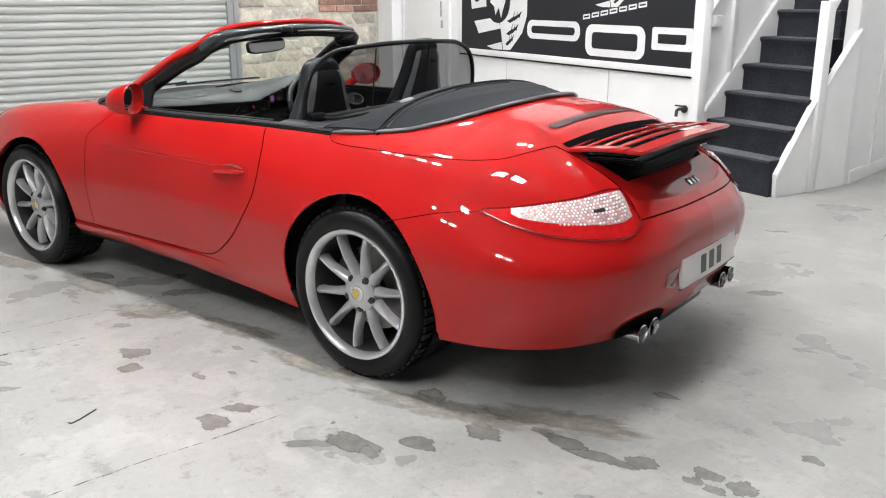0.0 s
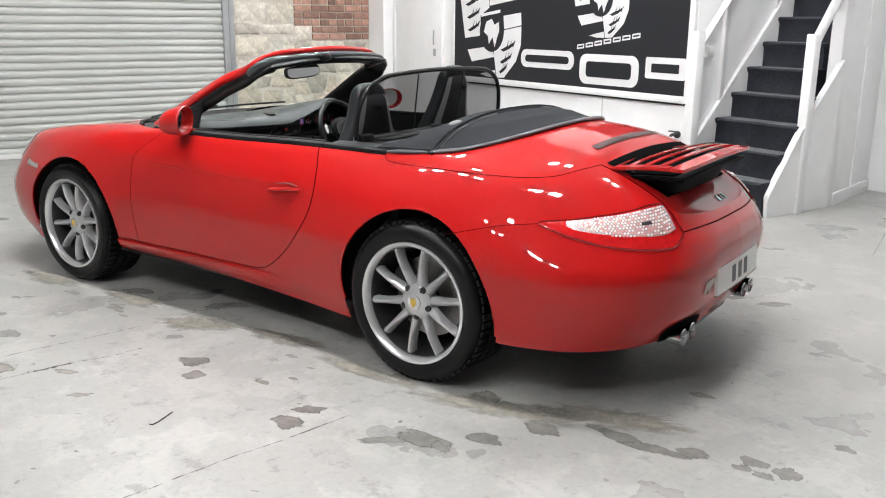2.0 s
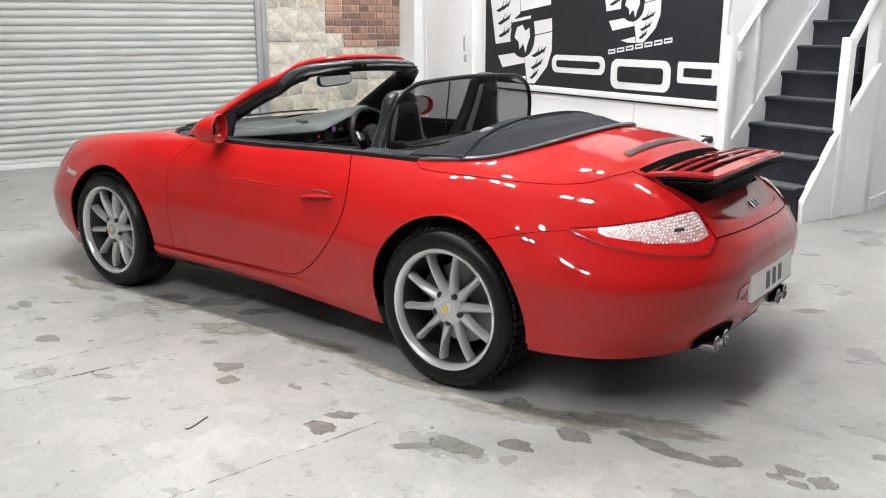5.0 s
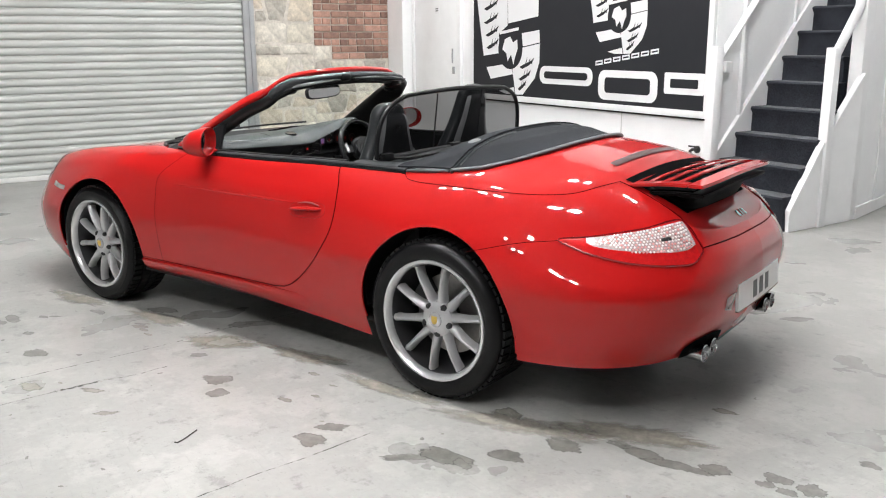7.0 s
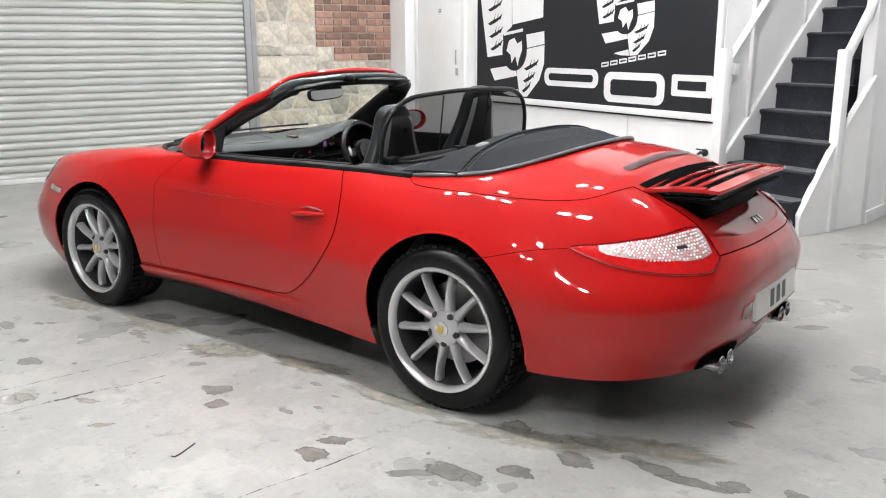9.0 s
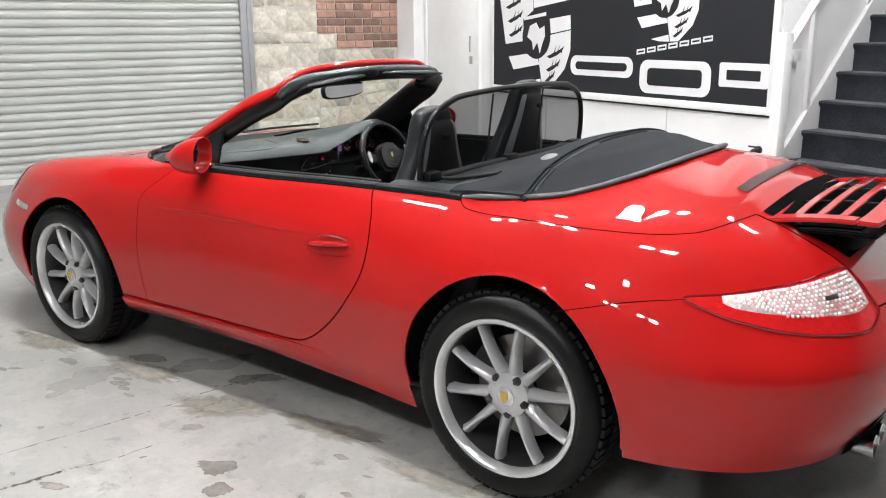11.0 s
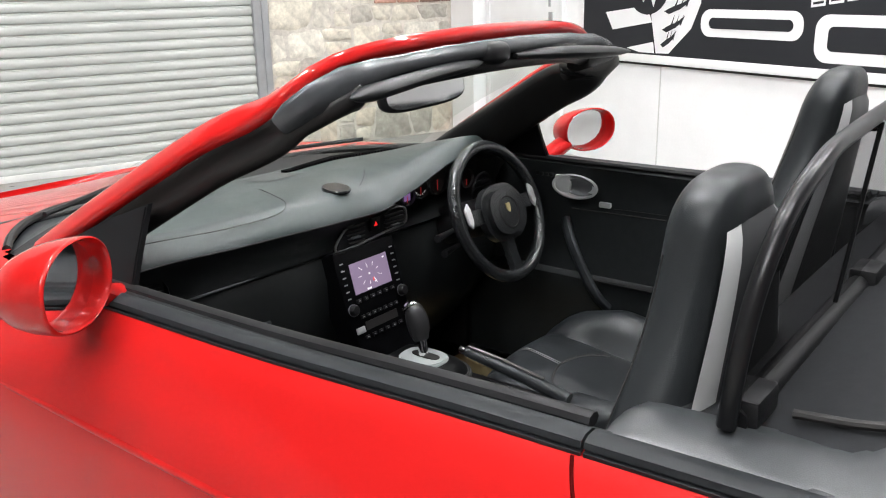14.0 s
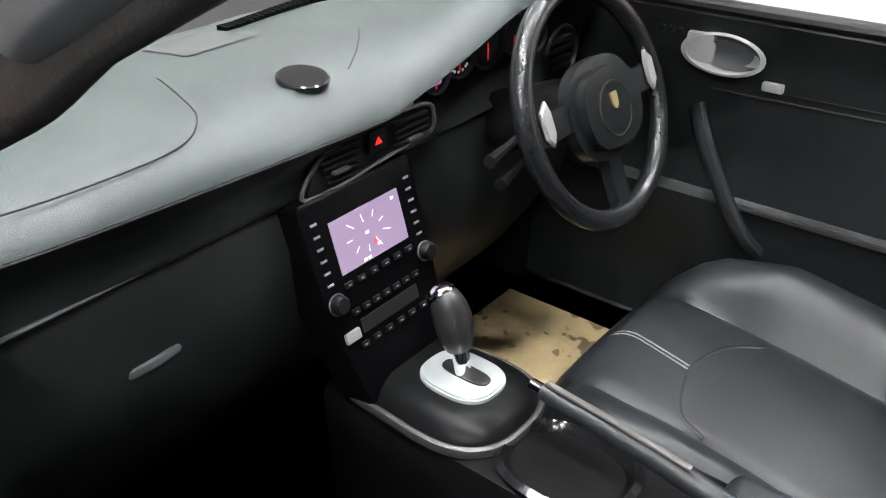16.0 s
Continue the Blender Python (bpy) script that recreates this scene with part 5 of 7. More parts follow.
# door handles
for side in (-1, 1):
    m = 1 if side < 0 else -1
    oval = []
    for k in range(40):
        a = 2 * math.pi * k / 40
        c, s = math.cos(a), math.sin(a)
        c, s = math.copysign(abs(c) ** 0.6, c), math.copysign(abs(s) ** 0.75, s)
        p, n = on_side(0.475 + 0.108 * c, 0.688 + 0.034 * s + 0.006 * c)
        oval.append(Vector((p.x, p.y * m, p.z)))
    part("handle_seam", tube(oval, 0.0011, 6, closed=True), SEAM_RED, car)
    bar, radii = [], []
    for t in np.linspace(0, 1, 15):
        p, n = on_side(0.385 + 0.175 * t, 0.684 + 0.014 * t)
        o = 0.003 + 0.011 * math.sin(math.pi * min(1, t * 0.95 + 0.05)) ** 0.6
        q = p + n * o
        bar.append(Vector((q.x, q.y * m, q.z)))
        radii.append(0.008 + 0.0075 * math.sin(math.pi * t) ** 0.5)
    handle = part("door_handle", tube(bar, 0.015, 12, flat=0.6, radii=radii), RED, car, "red door handle over a recessed cup")
    # dark red bead above the bar paints the shade in the recess
    shade = []
    for t in np.linspace(0, 1, 9):
        p, n = on_side(0.415 + 0.13 * t, 0.711 + 0.008 * math.sin(math.pi * t))
        q = p + n * 0.001
        shade.append(Vector((q.x, q.y * m, q.z)))
    part("handle_recess_shade", tube(shade, 0.0105, 10, flat=0.30, radii=[0.0105 * math.sin(math.pi * (0.12 + 0.76 * k / 8)) for k in range(9)]), material("recess_shade_red", (0.16, 0.003, 0.003), 0.5, coat=0.3), handle)
    # side marker
    mk = patch([(-1.545, -.78, .627), (-1.46, -.82, .626), (-1.385, -.832, .622)], [(-1.545, -.78, .597), (-1.46, -.82, .597), (-1.385, -.832, .597)], 8, 3, 0.005, 0.004, side=side)
    part("side_marker", mk, material("marker_lens", (0.40, 0.33, 0.31), 0.2, coat=1.0, metal=0.3), car, "clear side marker lamp")
    # headlamp
    hl = patch([(-1.93, -.42, .64), (-1.85, -.52, .675), (-1.72, -.60, .715), (-1.62, -.63, .735)], [(-1.99, -.50, .56), (-1.92, -.60, .575), (-1.80, -.68, .60), (-1.66, -.70, .655)], 14, 8, 0.004, 0.010, side=side)
    part("headlamp", hl, material("headlamp_glass", (0.75, 0.77, 0.78), 0.05, metal=0.4, coat=1.0), car, "clear oval headlamp")

# arch lips
for cx, cz, r in ARCHES:
    for side in (-1, 1):
        lip = []
        for k in range(37):
            a = radians(-8 + 196 * k / 36)
            p, n = on_side(cx + (r + 0.001) * math.cos(a), max(0.245, cz + (r + 0.001) * math.sin(a)))
            lip.append(Vector((p.x, (p.y + 0.004) * (1 if side < 0 else -1), p.z)))
        part("arch_lip", tube(lip, 0.0045, 8), RED, car)


# windscreen frame
def header_curve(y):
    """Front top edge of the screen frame."""
    k = min(1, abs(y) / 0.50)
    return Vector((0.000 - 0.075 * k ** 2.4, y, 1.252 - 0.030 * k ** 2 - 0.062 * k ** 8))


ROOT = Vector((-0.622, -0.624, 0.868))
left_pillar = [ROOT, Vector((-0.487, -0.600, 0.948)), Vector((-0.346, -0.570, 1.030)), Vector((-0.208, -0.536, 1.108)), Vector((-0.110, -0.503, 1.153))]
arc = [header_curve(y) for y in np.linspace(-0.47, 0.47, 25)]
frame_path = smooth_path(left_pillar + [header_curve(-0.47)], 6)[:-1] + arc + flip(smooth_path(left_pillar + [header_curve(-0.47)], 6)[:-1])[::-1]


def swept(path, section, scale=None):
    """A section of (out, up) offsets swept along the frame; out points forward and outward from the cabin."""
    bm = bmesh.new()
    centre = Vector((0.35, 0, 0.95))
    rings = []
    for i, p in enumerate(path):
        d = (path[min(i + 1, len(path) - 1)] - path[max(i - 1, 0)]).normalized()
        away = p - centre
        away = (away - d * away.dot(d))
        nrm = away.normalized()
        bi = d.cross(nrm).normalized()
        k = scale(p) if scale else 1.0
        rings.append([bm.verts.new(p + nrm * a * k + bi * b * k) for a, b in section])
    n = len(section)
    for a, b in zip(rings, rings[1:]):
        for k in range(n):
            bm.faces.new((a[k], a[(k + 1) % n], b[(k + 1) % n], b[k]))
    bm.faces.new(rings[0])
    bm.faces.new(rings[-1])
    return bm


def rounded(w, h, c=(0, 0), n=4, k=0.6):
    out = []
    for i in range(16):
        a = 2 * math.pi * i / 16
        x, y = math.cos(a), math.sin(a)
        out.append((c[0] + w * math.copysign(abs(x) ** k, x), c[1] + h * math.copysign(abs(y) ** k, y)))
    return out


screen_frame = part("windscreen_frame", swept(frame_path, rounded(0.014, 0.029, (0, -0.006))), RED, car, "red windscreen surround", angle=60)
QUARTER = material("quarter_leather", (0.032, 0.035, 0.038), 0.40, grain=0.15, bump=0.08, bump_scale=600)
PILLAR = material("pillar_lining_black", (0.010, 0.0092, 0.0092), 0.48, grain=0.2, bump=0.08, bump_scale=400, spec=0.35)
TRIM_GREY = material("dark_trim_grey", (0.055, 0.058, 0.062), 0.34, grain=0.1)
half_pillar = smooth_path(left_pillar + [header_curve(-0.47)], 6)[:-1]
pad_path = [p + Vector((0.026, 0.030, -0.028)) for p in half_pillar] + [Vector((-0.055, -0.456, 1.148)), Vector((-0.020, -0.425, 1.166)), Vector((0.002, -0.385, 1.178))]
for s in (-1, 1):
    q = pad_path if s < 0 else flip(pad_path)
    part("pillar_trim", swept(q, rounded(0.024, 0.058 if s < 0 else 0.074), lambda p: float(np.interp(p.z, (0.90, 1.04, 1.12, 1.148, 1.166, 1.178), (0.92, 0.84, 0.80, 0.82, 0.88, 0.78)))), PILLAR, screen_frame, "black padded pillar lining", angle=60)
lining = [header_curve(y) + Vector((0.016, 0, -0.048)) for y in np.linspace(-0.46, 0.46, 25)]
part("header_lining", tube(lining, 0.020, 12, flat=0.9), PLASTIC, screen_frame, "black header lining")


def rubber_seal():
    """The wide rubber seal on the header, widening where it folds over each pillar."""
    pts = [(-0.050, -0.499, 1.146), (-0.030, -0.491, 1.160), (-0.004, -0.470, 1.182), (0.012, -0.425, 1.203), (0.018, -0.36, 1.216)]
    wide = [0.024, 0.033, 0.031, 0.026, 0.020]
    up = [Vector((-0.2, -1, 0.15)), Vector((-0.2, -1, 0.25)), Vector((-0.1, -0.9, 0.55)), Vector((0, -0.55, 0.85)), Vector((0, -0.25, 1))]
    ys = np.linspace(-0.30, 0.30, 13)
    centre = [Vector(p) for p in pts] + [header_curve(y) + Vector((0.034, 0, -0.020)) for y in ys] + flip([Vector(p) for p in pts])[::-1]
    widths = wide + [0.0165] * 13 + [w * f for w, f in zip(wide[::-1], (0.85, 0.6, 0.42, 0.25, 0.12))]
    ups = up + [Vector((0.1, 0, 1))] * 13 + flip(up)[::-1]
    rings = []
    for i, p in enumerate(centre):
        d = (centre[min(i + 1, len(centre) - 1)] - centre[max(i - 1, 0)]).normalized()
        e1 = (ups[i] - d * ups[i].dot(d)).normalized()
        e2 = d.cross(e1)
        ring = []
        for k in range(18):
            a = 2 * math.pi * k / 18
            ripple = 1 + 0.05 * math.cos(5 * a) + 0.07 * noise.noise(p * 60 + Vector((k, 0, 0)))
            ring.append(p + e1 * widths[i] * ripple * math.cos(a) + e2 * 0.018 * min(1.0, widths[i] / 0.0165) * ripple * math.sin(a))
        rings.append(ring)
    bm = bmesh.new()
    vs = [[bm.verts.new(p) for p in r] for r in rings]
    for a, b in zip(vs, vs[1:]):
        for k in range(18):
            bm.faces.new((a[k], a[(k + 1) % 18], b[(k + 1) % 18], b[k]))
    bm.faces.new(vs[0])
    bm.faces.new(vs[-1])
    return bm


part("header_seal", rubber_seal(), material("header_seal_rubber", (0.055, 0.058, 0.063), 0.27, grain=0.15, grain_scale=30), screen_frame, "shiny grey header seal", angle=70)
latch_bm = bmesh.new()
bmesh.ops.create_uvsphere(latch_bm, u_segments=20, v_segments=12, radius=1)
for v in latch_bm.verts:
    x, y, z = v.co
    v.co = Vector((0.042 + 0.024 * x, -0.062 + 0.038 * math.copysign(abs(y) ** 0.7, y), 1.224 + 0.021 * math.copysign(abs(z) ** 0.7, z)))
part("header_latch", latch_bm, PLASTIC, screen_frame, "black roof latch")
VISOR = material("visor_leather", (0.010, 0.011, 0.012), 0.42, grain=0.15, bump=0.05, bump_scale=500)
for ends in (((0.040, -0.440, 1.183), (0.046, -0.35, 1.193), (0.045, -0.24, 1.203), (0.044, -0.098, 1.211)), ((0.045, 0.004, 1.214), (0.062, 0.105, 1.212), (0.080, 0.205, 1.207), (0.096, 0.290, 1.203), (0.107, 0.355, 1.199))):
    pts = smooth_path(ends, 6)
    n = len(pts)
    rad = [0.022 * (0.04 + 0.96 * math.sin(math.pi * min(0.5, 0.004 + 2.6 * min(k, n - 1 - k) / n)) ** 0.6) * (1.05 - 0.30 * k / n) for k in range(n)]
    if ends[0][1] > 0:  # the driver's visor, wider in the middle with a pointed end
        rad = [0.0215 * max(0.10, math.sin(math.pi * min(1.0, 0.06 + 0.92 * k / (n - 1)))) ** 0.6 for k in range(n)]
    part("sun_visor", tube(pts, 0.02, 14, flat=0.62, radii=rad), VISOR, screen_frame, "black padded sun visor folded to the header")
# screen glass
GLASS = glass("windscreen_glass", (0.9, 0.95, 0.93), 0.02, clear=0.93, tint=(0.90, 0.94, 0.92))
gl = bmesh.new()
cols = []
for i in range(25):
    y = -0.60 + 1.20 * i / 24
    low = Vector((cowl_x(y) + 0.02, y * 1.02, 0.878 + 0.012 * (1 - abs(y) / 0.6)))
    top = header_curve(max(-0.47, min(0.47, y * 0.80))) + Vector((-0.008, 0, -0.01))
    cols.append([gl.verts.new(low.lerp(top, k / 8) + Vector((-0.02, 0, 0.02)) * math.sin(math.pi * k / 8)) for k in range(9)])
for a, b in zip(cols, cols[1:]):
    for k in range(8):
        gl.faces.new((a[k], b[k], b[k + 1], a[k + 1]))
pane = part("windscreen", gl, GLASS, car, "clear curved windscreen", angle=180)
pane.visible_shadow = False
edge_line = [near_shell((bonnet_edge(y), y, 0.88))[0] for y in np.linspace(-0.645, 0.645, 33)]
part("bonnet_seal", tube(edge_line, 0.009, 8), BLACK_GAP, car, "black rubber bonnet seal")
cow = patch([(bonnet_edge(y) - 0.004, y, 0.87) for y in (-0.63, -0.45, -0.2, 0, 0.2, 0.45, 0.63)], [(cowl_x(y) + 0.03, y, 0.885) for y in (-0.64, -0.45, -0.2, 0, 0.2, 0.45, 0.64)], 30, 5, -0.014)
part("scuttle_panel", cow, material("scuttle_grey", (0.030, 0.032, 0.035), 0.28, grain=0.15),  car, "black scuttle panel under the windscreen")
cowl_deck = bmesh.new()
cc = []
for i in range(21):
    y = -0.64 + 1.28 * i / 20
    cc.append((cowl_deck.verts.new((cowl_x(y) - 0.01, y, 0.862 + 0.02 * (1 - (y / .64) ** 2))), cowl_deck.verts.new((cowl_x(y) + 0.14, y * 0.98, 0.858 + 0.02 * (1 - (y / .64) ** 2)))))
for a, b in zip(cc, cc[1:]):
    cowl_deck.faces.new((a[0], b[0], b[1], a[1]))
part("scuttle_tray", cowl_deck, PLASTIC, car, "black scuttle tray")
for y0, y1 in ((-0.50, 0.05), (0.0, 0.48)):
    pts = [Vector((cowl_x(y) - 0.035 + 0.03 * k, y, 0.892 + 0.016 * k)) for k, y in ((0, y0), (0.5, (y0 + y1) / 2), (1, y1))]
    part("wiper", tube(smooth_path(pts, 6), 0.006, 6), PLASTIC, car, "black wiper arm")
BLACK_SATIN = material("sail_black", (0.004, 0.004, 0.005), 0.55, spec=0.25)
# sail panel behind each pillar foot
for side in (-1, 1):
    m = -side
    sail = extrude_outline([(-0.60, 0.866), (-0.262, 0.866), (-0.272, 0.93), (-0.278, 1.010), (-0.38, 0.972)], 0.012, 0.003)
    sail.transform(Matrix.Translation((0, side * 0.640, 0)) @ Matrix.Rotation(radians(90), 4, "X") if side < 0 else Matrix.Translation((0, 0.652, 0)) @ Matrix.Rotation(radians(90), 4, "X"))
    for v in sail.verts:
        v.co.y -= side * 0.42 * (v.co.z - 0.868) - side * 0.010
    part("sail_panel", sail, BLACK_SATIN, car, "black quarter panel behind the mirror")


# outside mirrors
def mirror(side):
    c = Vector((-0.215 + (0.010 if side < 0 else -0.015), side * 0.797, 0.940))
    turn = Matrix.Translation(c) @ Matrix.Rotation(radians(26 if side < 0 else -24), 4, "Z") @ Matrix.Rotation(radians(-5), 4, "Y")
    prof = [(-0.110, 0.03), (-0.108, 0.18), (-0.102, 0.36), (-0.090, 0.56), (-0.072, 0.74), (-0.048, 0.88), (-0.020, 0.965), (0.006, 1.0), (0.017, 1.0), (0.0225, 0.985), (0.0235, 0.955), (0.020, 0.925), (0.010, 0.905), (-0.012, 0.885)]

    def ring(x, f, n=40):
        out = []
        for k in range(n):
            a = 2 * math.pi * k / n
            cy, cz = math.cos(a), math.sin(a)
            out.append(turn @ Vector((x + 0.010 * cz * f, 0.086 * f * math.copysign(abs(cy) ** 0.92, cy) - 0.006 * side * (1 - f), (0.069 if side < 0 else 0.061) * f * math.copysign(abs(cz) ** 0.92, cz))))
        return out
    bm = bmesh.new()
    rings = [[bm.verts.new(p) for p in ring(x, f)] for x, f in prof]
    for a, b in zip(rings, rings[1:]):
        for k in range(40):
            bm.faces.new((a[k], a[(k + 1) % 40], b[(k + 1) % 40], b[k]))
    bm.faces.new(rings[0])
    pod = part("door_mirror", bm, RED, car, "red oval door mirror", angle=75)
    g = bmesh.new()
    g.faces.new([g.verts.new(p) for p in ring(-0.006, 0.885)])
    part("mirror_glass", g, CHROME, pod, "mirror glass", smooth=False)
    foot = [Vector((-0.30, side * 0.66, 0.865)), Vector((-0.285, side * 0.700, 0.882)), Vector((-0.265, side * 0.740, 0.908))]
    part("mirror_arm", tube(smooth_path(foot, 5), 0.034, 14, flat=0.62), RED, pod)


mirror(-1)
mirror(1)
# inside mirror
rv = bmesh.new()
bmesh.ops.create_uvsphere(rv, u_segments=28, v_segments=14, radius=1)
for v in rv.verts:
    x, y, z = v.co
    y = math.copysign(abs(y) ** 0.55, y)
    z = math.copysign(abs(z) ** 0.55, z)
    v.co = Vector((x * (0.045 if x < 0 else 0.012), y * 0.108, z * 0.036))
RV = Matrix.Translation((-0.165, -0.015, 1.140)) @ Matrix.Rotation(radians(-14), 4, "Z") @ Matrix.Rotation(radians(5), 4, "X") @ Matrix.Rotation(radians(-7), 4, "Y")
rv.transform(RV)
rv_ob = part("rear_view_mirror", rv, PLASTIC, car, "black rear view mirror under the header", angle=180)
g = bmesh.new()
g.faces.new([g.verts.new(RV @ Vector((0.0125, 0.098 * math.copysign(abs(math.cos(a)) ** 0.55, math.cos(a)), 0.030 * math.copysign(abs(math.sin(a)) ** 0.55, math.sin(a))))) for a in np.linspace(0, 2 * math.pi, 32, endpoint=False)])
part("mirror_glass", g, CHROME, rv_ob, "mirror glass", smooth=False)
part("mirror_stem", tube([(-0.17, 0, 1.16), (-0.11, 0, 1.20), (-0.06, 0, 1.225)], 0.010, 8), PLASTIC, rv_ob)


# folded hood cover
def edge_z(x, y):
    x = min(max(x, 0.56), 1.50)
    return float(np.interp(x, (0.56, 0.9, 1.1, 1.25, 1.33, 1.41, 1.49), (0.874, 0.878, 0.886, 0.904, 0.926, 0.956, 0.992)))


def cover_z(x, y):
    k = min(1.0, abs(y) / 0.655)
    crown = float(np.interp(x, (0.66, 0.80, 0.98, 1.06, 1.14, 1.22, 1.32, 1.42, 1.50), (0.025, 0.035, 0.085, 0.120, 0.130, 0.118, 0.088, 0.048, 0.0)))
    lim = tonneau_x(y)
    fall = max(0.0, min(1.0, (lim - x) / 0.16)) ** 0.55
    low = edge_z(x, y) + crown * (1 - k ** 2.6) ** 0.8 * fall
    over = max(0.0, on_top(x, min(abs(y), 0.64))[0].z + 0.007 - low)
    return low + over * max(0.0, min(1.0, (x - 0.88) / 0.08))


def cover(x_lo, x_hi, nx, ny, name, mat, label, lift=0.0, ymax=0.650):
    bm = bmesh.new()
    grid = []
    for i in range(ny + 1):
        y = ymax * math.sin(-math.pi / 2 + math.pi * i / ny)
        a, b = x_lo(y), x_hi(y)
        b = max(b, a + 0.004)
        grid.append([bm.verts.new((a + (b - a) * j / nx, y, cover_z(a + (b - a) * j / nx, y) + lift)) for j in range(nx + 1)])
    for a, b in zip(grid, grid[1:]):
        for j in range(nx):
            bm.faces.new((a[j], a[j + 1], b[j + 1], b[j]))
    ext = bmesh.ops.extrude_face_region(bm, geom=list(bm.faces))
    for v in ext["geom"]:
        if isinstance(v, bmesh.types.BMVert):
            v.co.z -= 0.05
    return part(name, bm, mat, car, label, angle=50)


ridge = lambda y: 1.158 - 0.022 * (abs(y) / 0.66) ** 3
fab = cover(lambda y: ridge(y) + 0.004, lambda y: max(tonneau_x(y) - 0.012, ridge(y) + 0.01), 16, 40, "hood_cover", FABRIC, "black fabric folded hood cover")
cover(lambda y: 0.862 + 0.13 * max(0, 1 - (abs(y) / 0.60) ** 8) ** 0.9, lambda y: ridge(y) - 0.004, 14, 64, "hood_flap", FABRIC, "black fabric front panel of the folded hood", 0.012, 0.645)
part("hood_ridge", tube([(ridge(y), y, cover_z(ridge(y), y) + 0.001) for y in np.linspace(-0.64, 0.64, 41)], 0.008, 8, flat=0.6), FABRIC, fab, "black ridge welt")
shelf = bmesh.new()
cells = []
for i in range(17):
    y = -0.648 + 1.296 * i / 16
    cells.append([shelf.verts.new((x, y, cover_z(x, y) - 0.004 + (0.012 if 0.72 < x < 0.95 and abs(y) < 0.49 else 0))) for x in np.linspace(0.62, 1.01, 9)])
for a, b in zip(cells, cells[1:]):
    for j in range(8):
        shelf.faces.new((a[j], a[j + 1], b[j + 1], b[j]))
part("parcel_shelf", shelf, material("shelf_vinyl", (0.014, 0.015, 0.017), 0.75, grain=0.2, grain_scale=60, bump=0.06, bump_scale=500, spec=0.2), car, "dark grey leather shelf behind the seats")
for side in (-1, 1):
    trim = bmesh.new()
    cols = []
    for x in np.linspace(0.574, 0.985, 24):
        w, zl = float(LEVELS[6][1](x)), float(LEVELS[6][0](x))
        under = max(0.0, min(1.0, (x - 0.79) / 0.06))
        under = under * under * (3 - 2 * under)
        front = 0.012 * max(0.0, (0.600 - x) / 0.026) ** 2
        inner = 0.500 + 0.026 * max(0.0, (0.80 - x) / 0.2)
        row = []
        for f, dz in ((0.0, -0.006), (0.06, 0.006), (0.18, 0.013), (0.36, 0.018), (0.58, 0.019), (0.80, 0.015), (0.94, 0.004), (1.0, -0.02)):
            yy = (w - 0.014) * (1 - f) + inner * f
            row.append(trim.verts.new((x, side * yy, (zl + dz - front) * (1 - under) + under * (cover_z(x, yy) + (0.004 if f < 0.95 else -0.02)))))
        cols.append(row)
    for a, b in zip(cols, cols[1:]):
        for k in range(7):
            trim.faces.new((a[k], b[k], b[k + 1], a[k + 1]))
    part("quarter_trim", trim, QUARTER, car, "dark grey leather quarter trim", angle=70)
    strip = []
    for y in np.linspace(0.667, 0.0, 60):
        x = tonneau_x(y)
        strip.append(Vector((x, side * y, edge_z(x, y) + 0.006)))
    strip = [p for p in strip if p.x > 0.95]
    strip = smooth_path([Vector((0.912, side * (float(LEVELS[6][1](0.912)) - 0.006), float(LEVELS[6][0](0.912)) + 0.004)), Vector((0.932, side * (float(LEVELS[6][1](0.932)) - 0.012), float(LEVELS[6][0](0.932)) + 0.006)), strip[0]], 5)[:-1] + strip
    part("cover_strip", tube(strip, 0.0115, 12, flat=0.75, radii=[0.009 + 0.0025 * min(1, k / 8) for k in range(len(strip))]), material("grey_strip", (0.085, 0.088, 0.092), 0.30), car, "grey trim strip round the hood cover")
    b = lathe([(0.0, 0.006), (0.022, 0.005), (0.030, 0.001), (0.031, -0.002)], "z", 24)
    b.transform(Matrix.Translation((1.098, side * 0.415, cover_z(1.098, 0.415) + 0.011)) @ Matrix.Rotation(radians(-6), 4, "Y") @ Matrix.Rotation(radians(16 * -side), 4, "X"))
    part("cover_stud", b, material("grey_stud", (0.15, 0.15, 0.155), 0.4), car, "grey oval hood stud")

for side in (-1, 1):
    def on_cover(pts, lift):
        return [(p.x, p.y * -side, cover_z(p.x, p.y) + lift) for p in smooth_path([(x, y, 0) for x, y in pts], 8)]
    part("hood_welt", tube(on_cover([(0.74, -0.520), (0.85, -0.510), (0.95, -0.497), (0.96, -0.495)], 0.012), 0.0055, 8), BLACK_GAP, fab, "black piped welt")
    part("hood_seam", tube(on_cover([(1.005, -0.487), (1.08, -0.494), (1.165, -0.508)], 0.010), 0.0022, 6), BLACK_GAP, fab)
    part("hood_seam", tube(on_cover([(1.00, -0.29), (1.055, -0.362), (1.085, -0.395), (1.115, -0.405), (1.128, -0.355), (1.122, -0.255)], 0.010), 0.0022, 6), BLACK_GAP, fab)
    part("ridge_strip", tube(on_cover([(ridge(y) + 0.013, y) for y in (-0.60, -0.50, -0.40, -0.30, -0.20)], 0.0015), 0.0035, 6), TRIM_GREY, fab, "thin shiny strip")
part("shelf_stitch", tube([(x, y, cover_z(x, y) + 0.009) for x, y in ((0.785, 0.03), (0.83, 0.0), (0.87, -0.028))] + [(x, y, cover_z(x, y) + 0.006) for x, y in ((0.96, -0.088),)], 0.0015, 6), material("shelf_thread", (0.10, 0.10, 0.105), 0.6), fab)
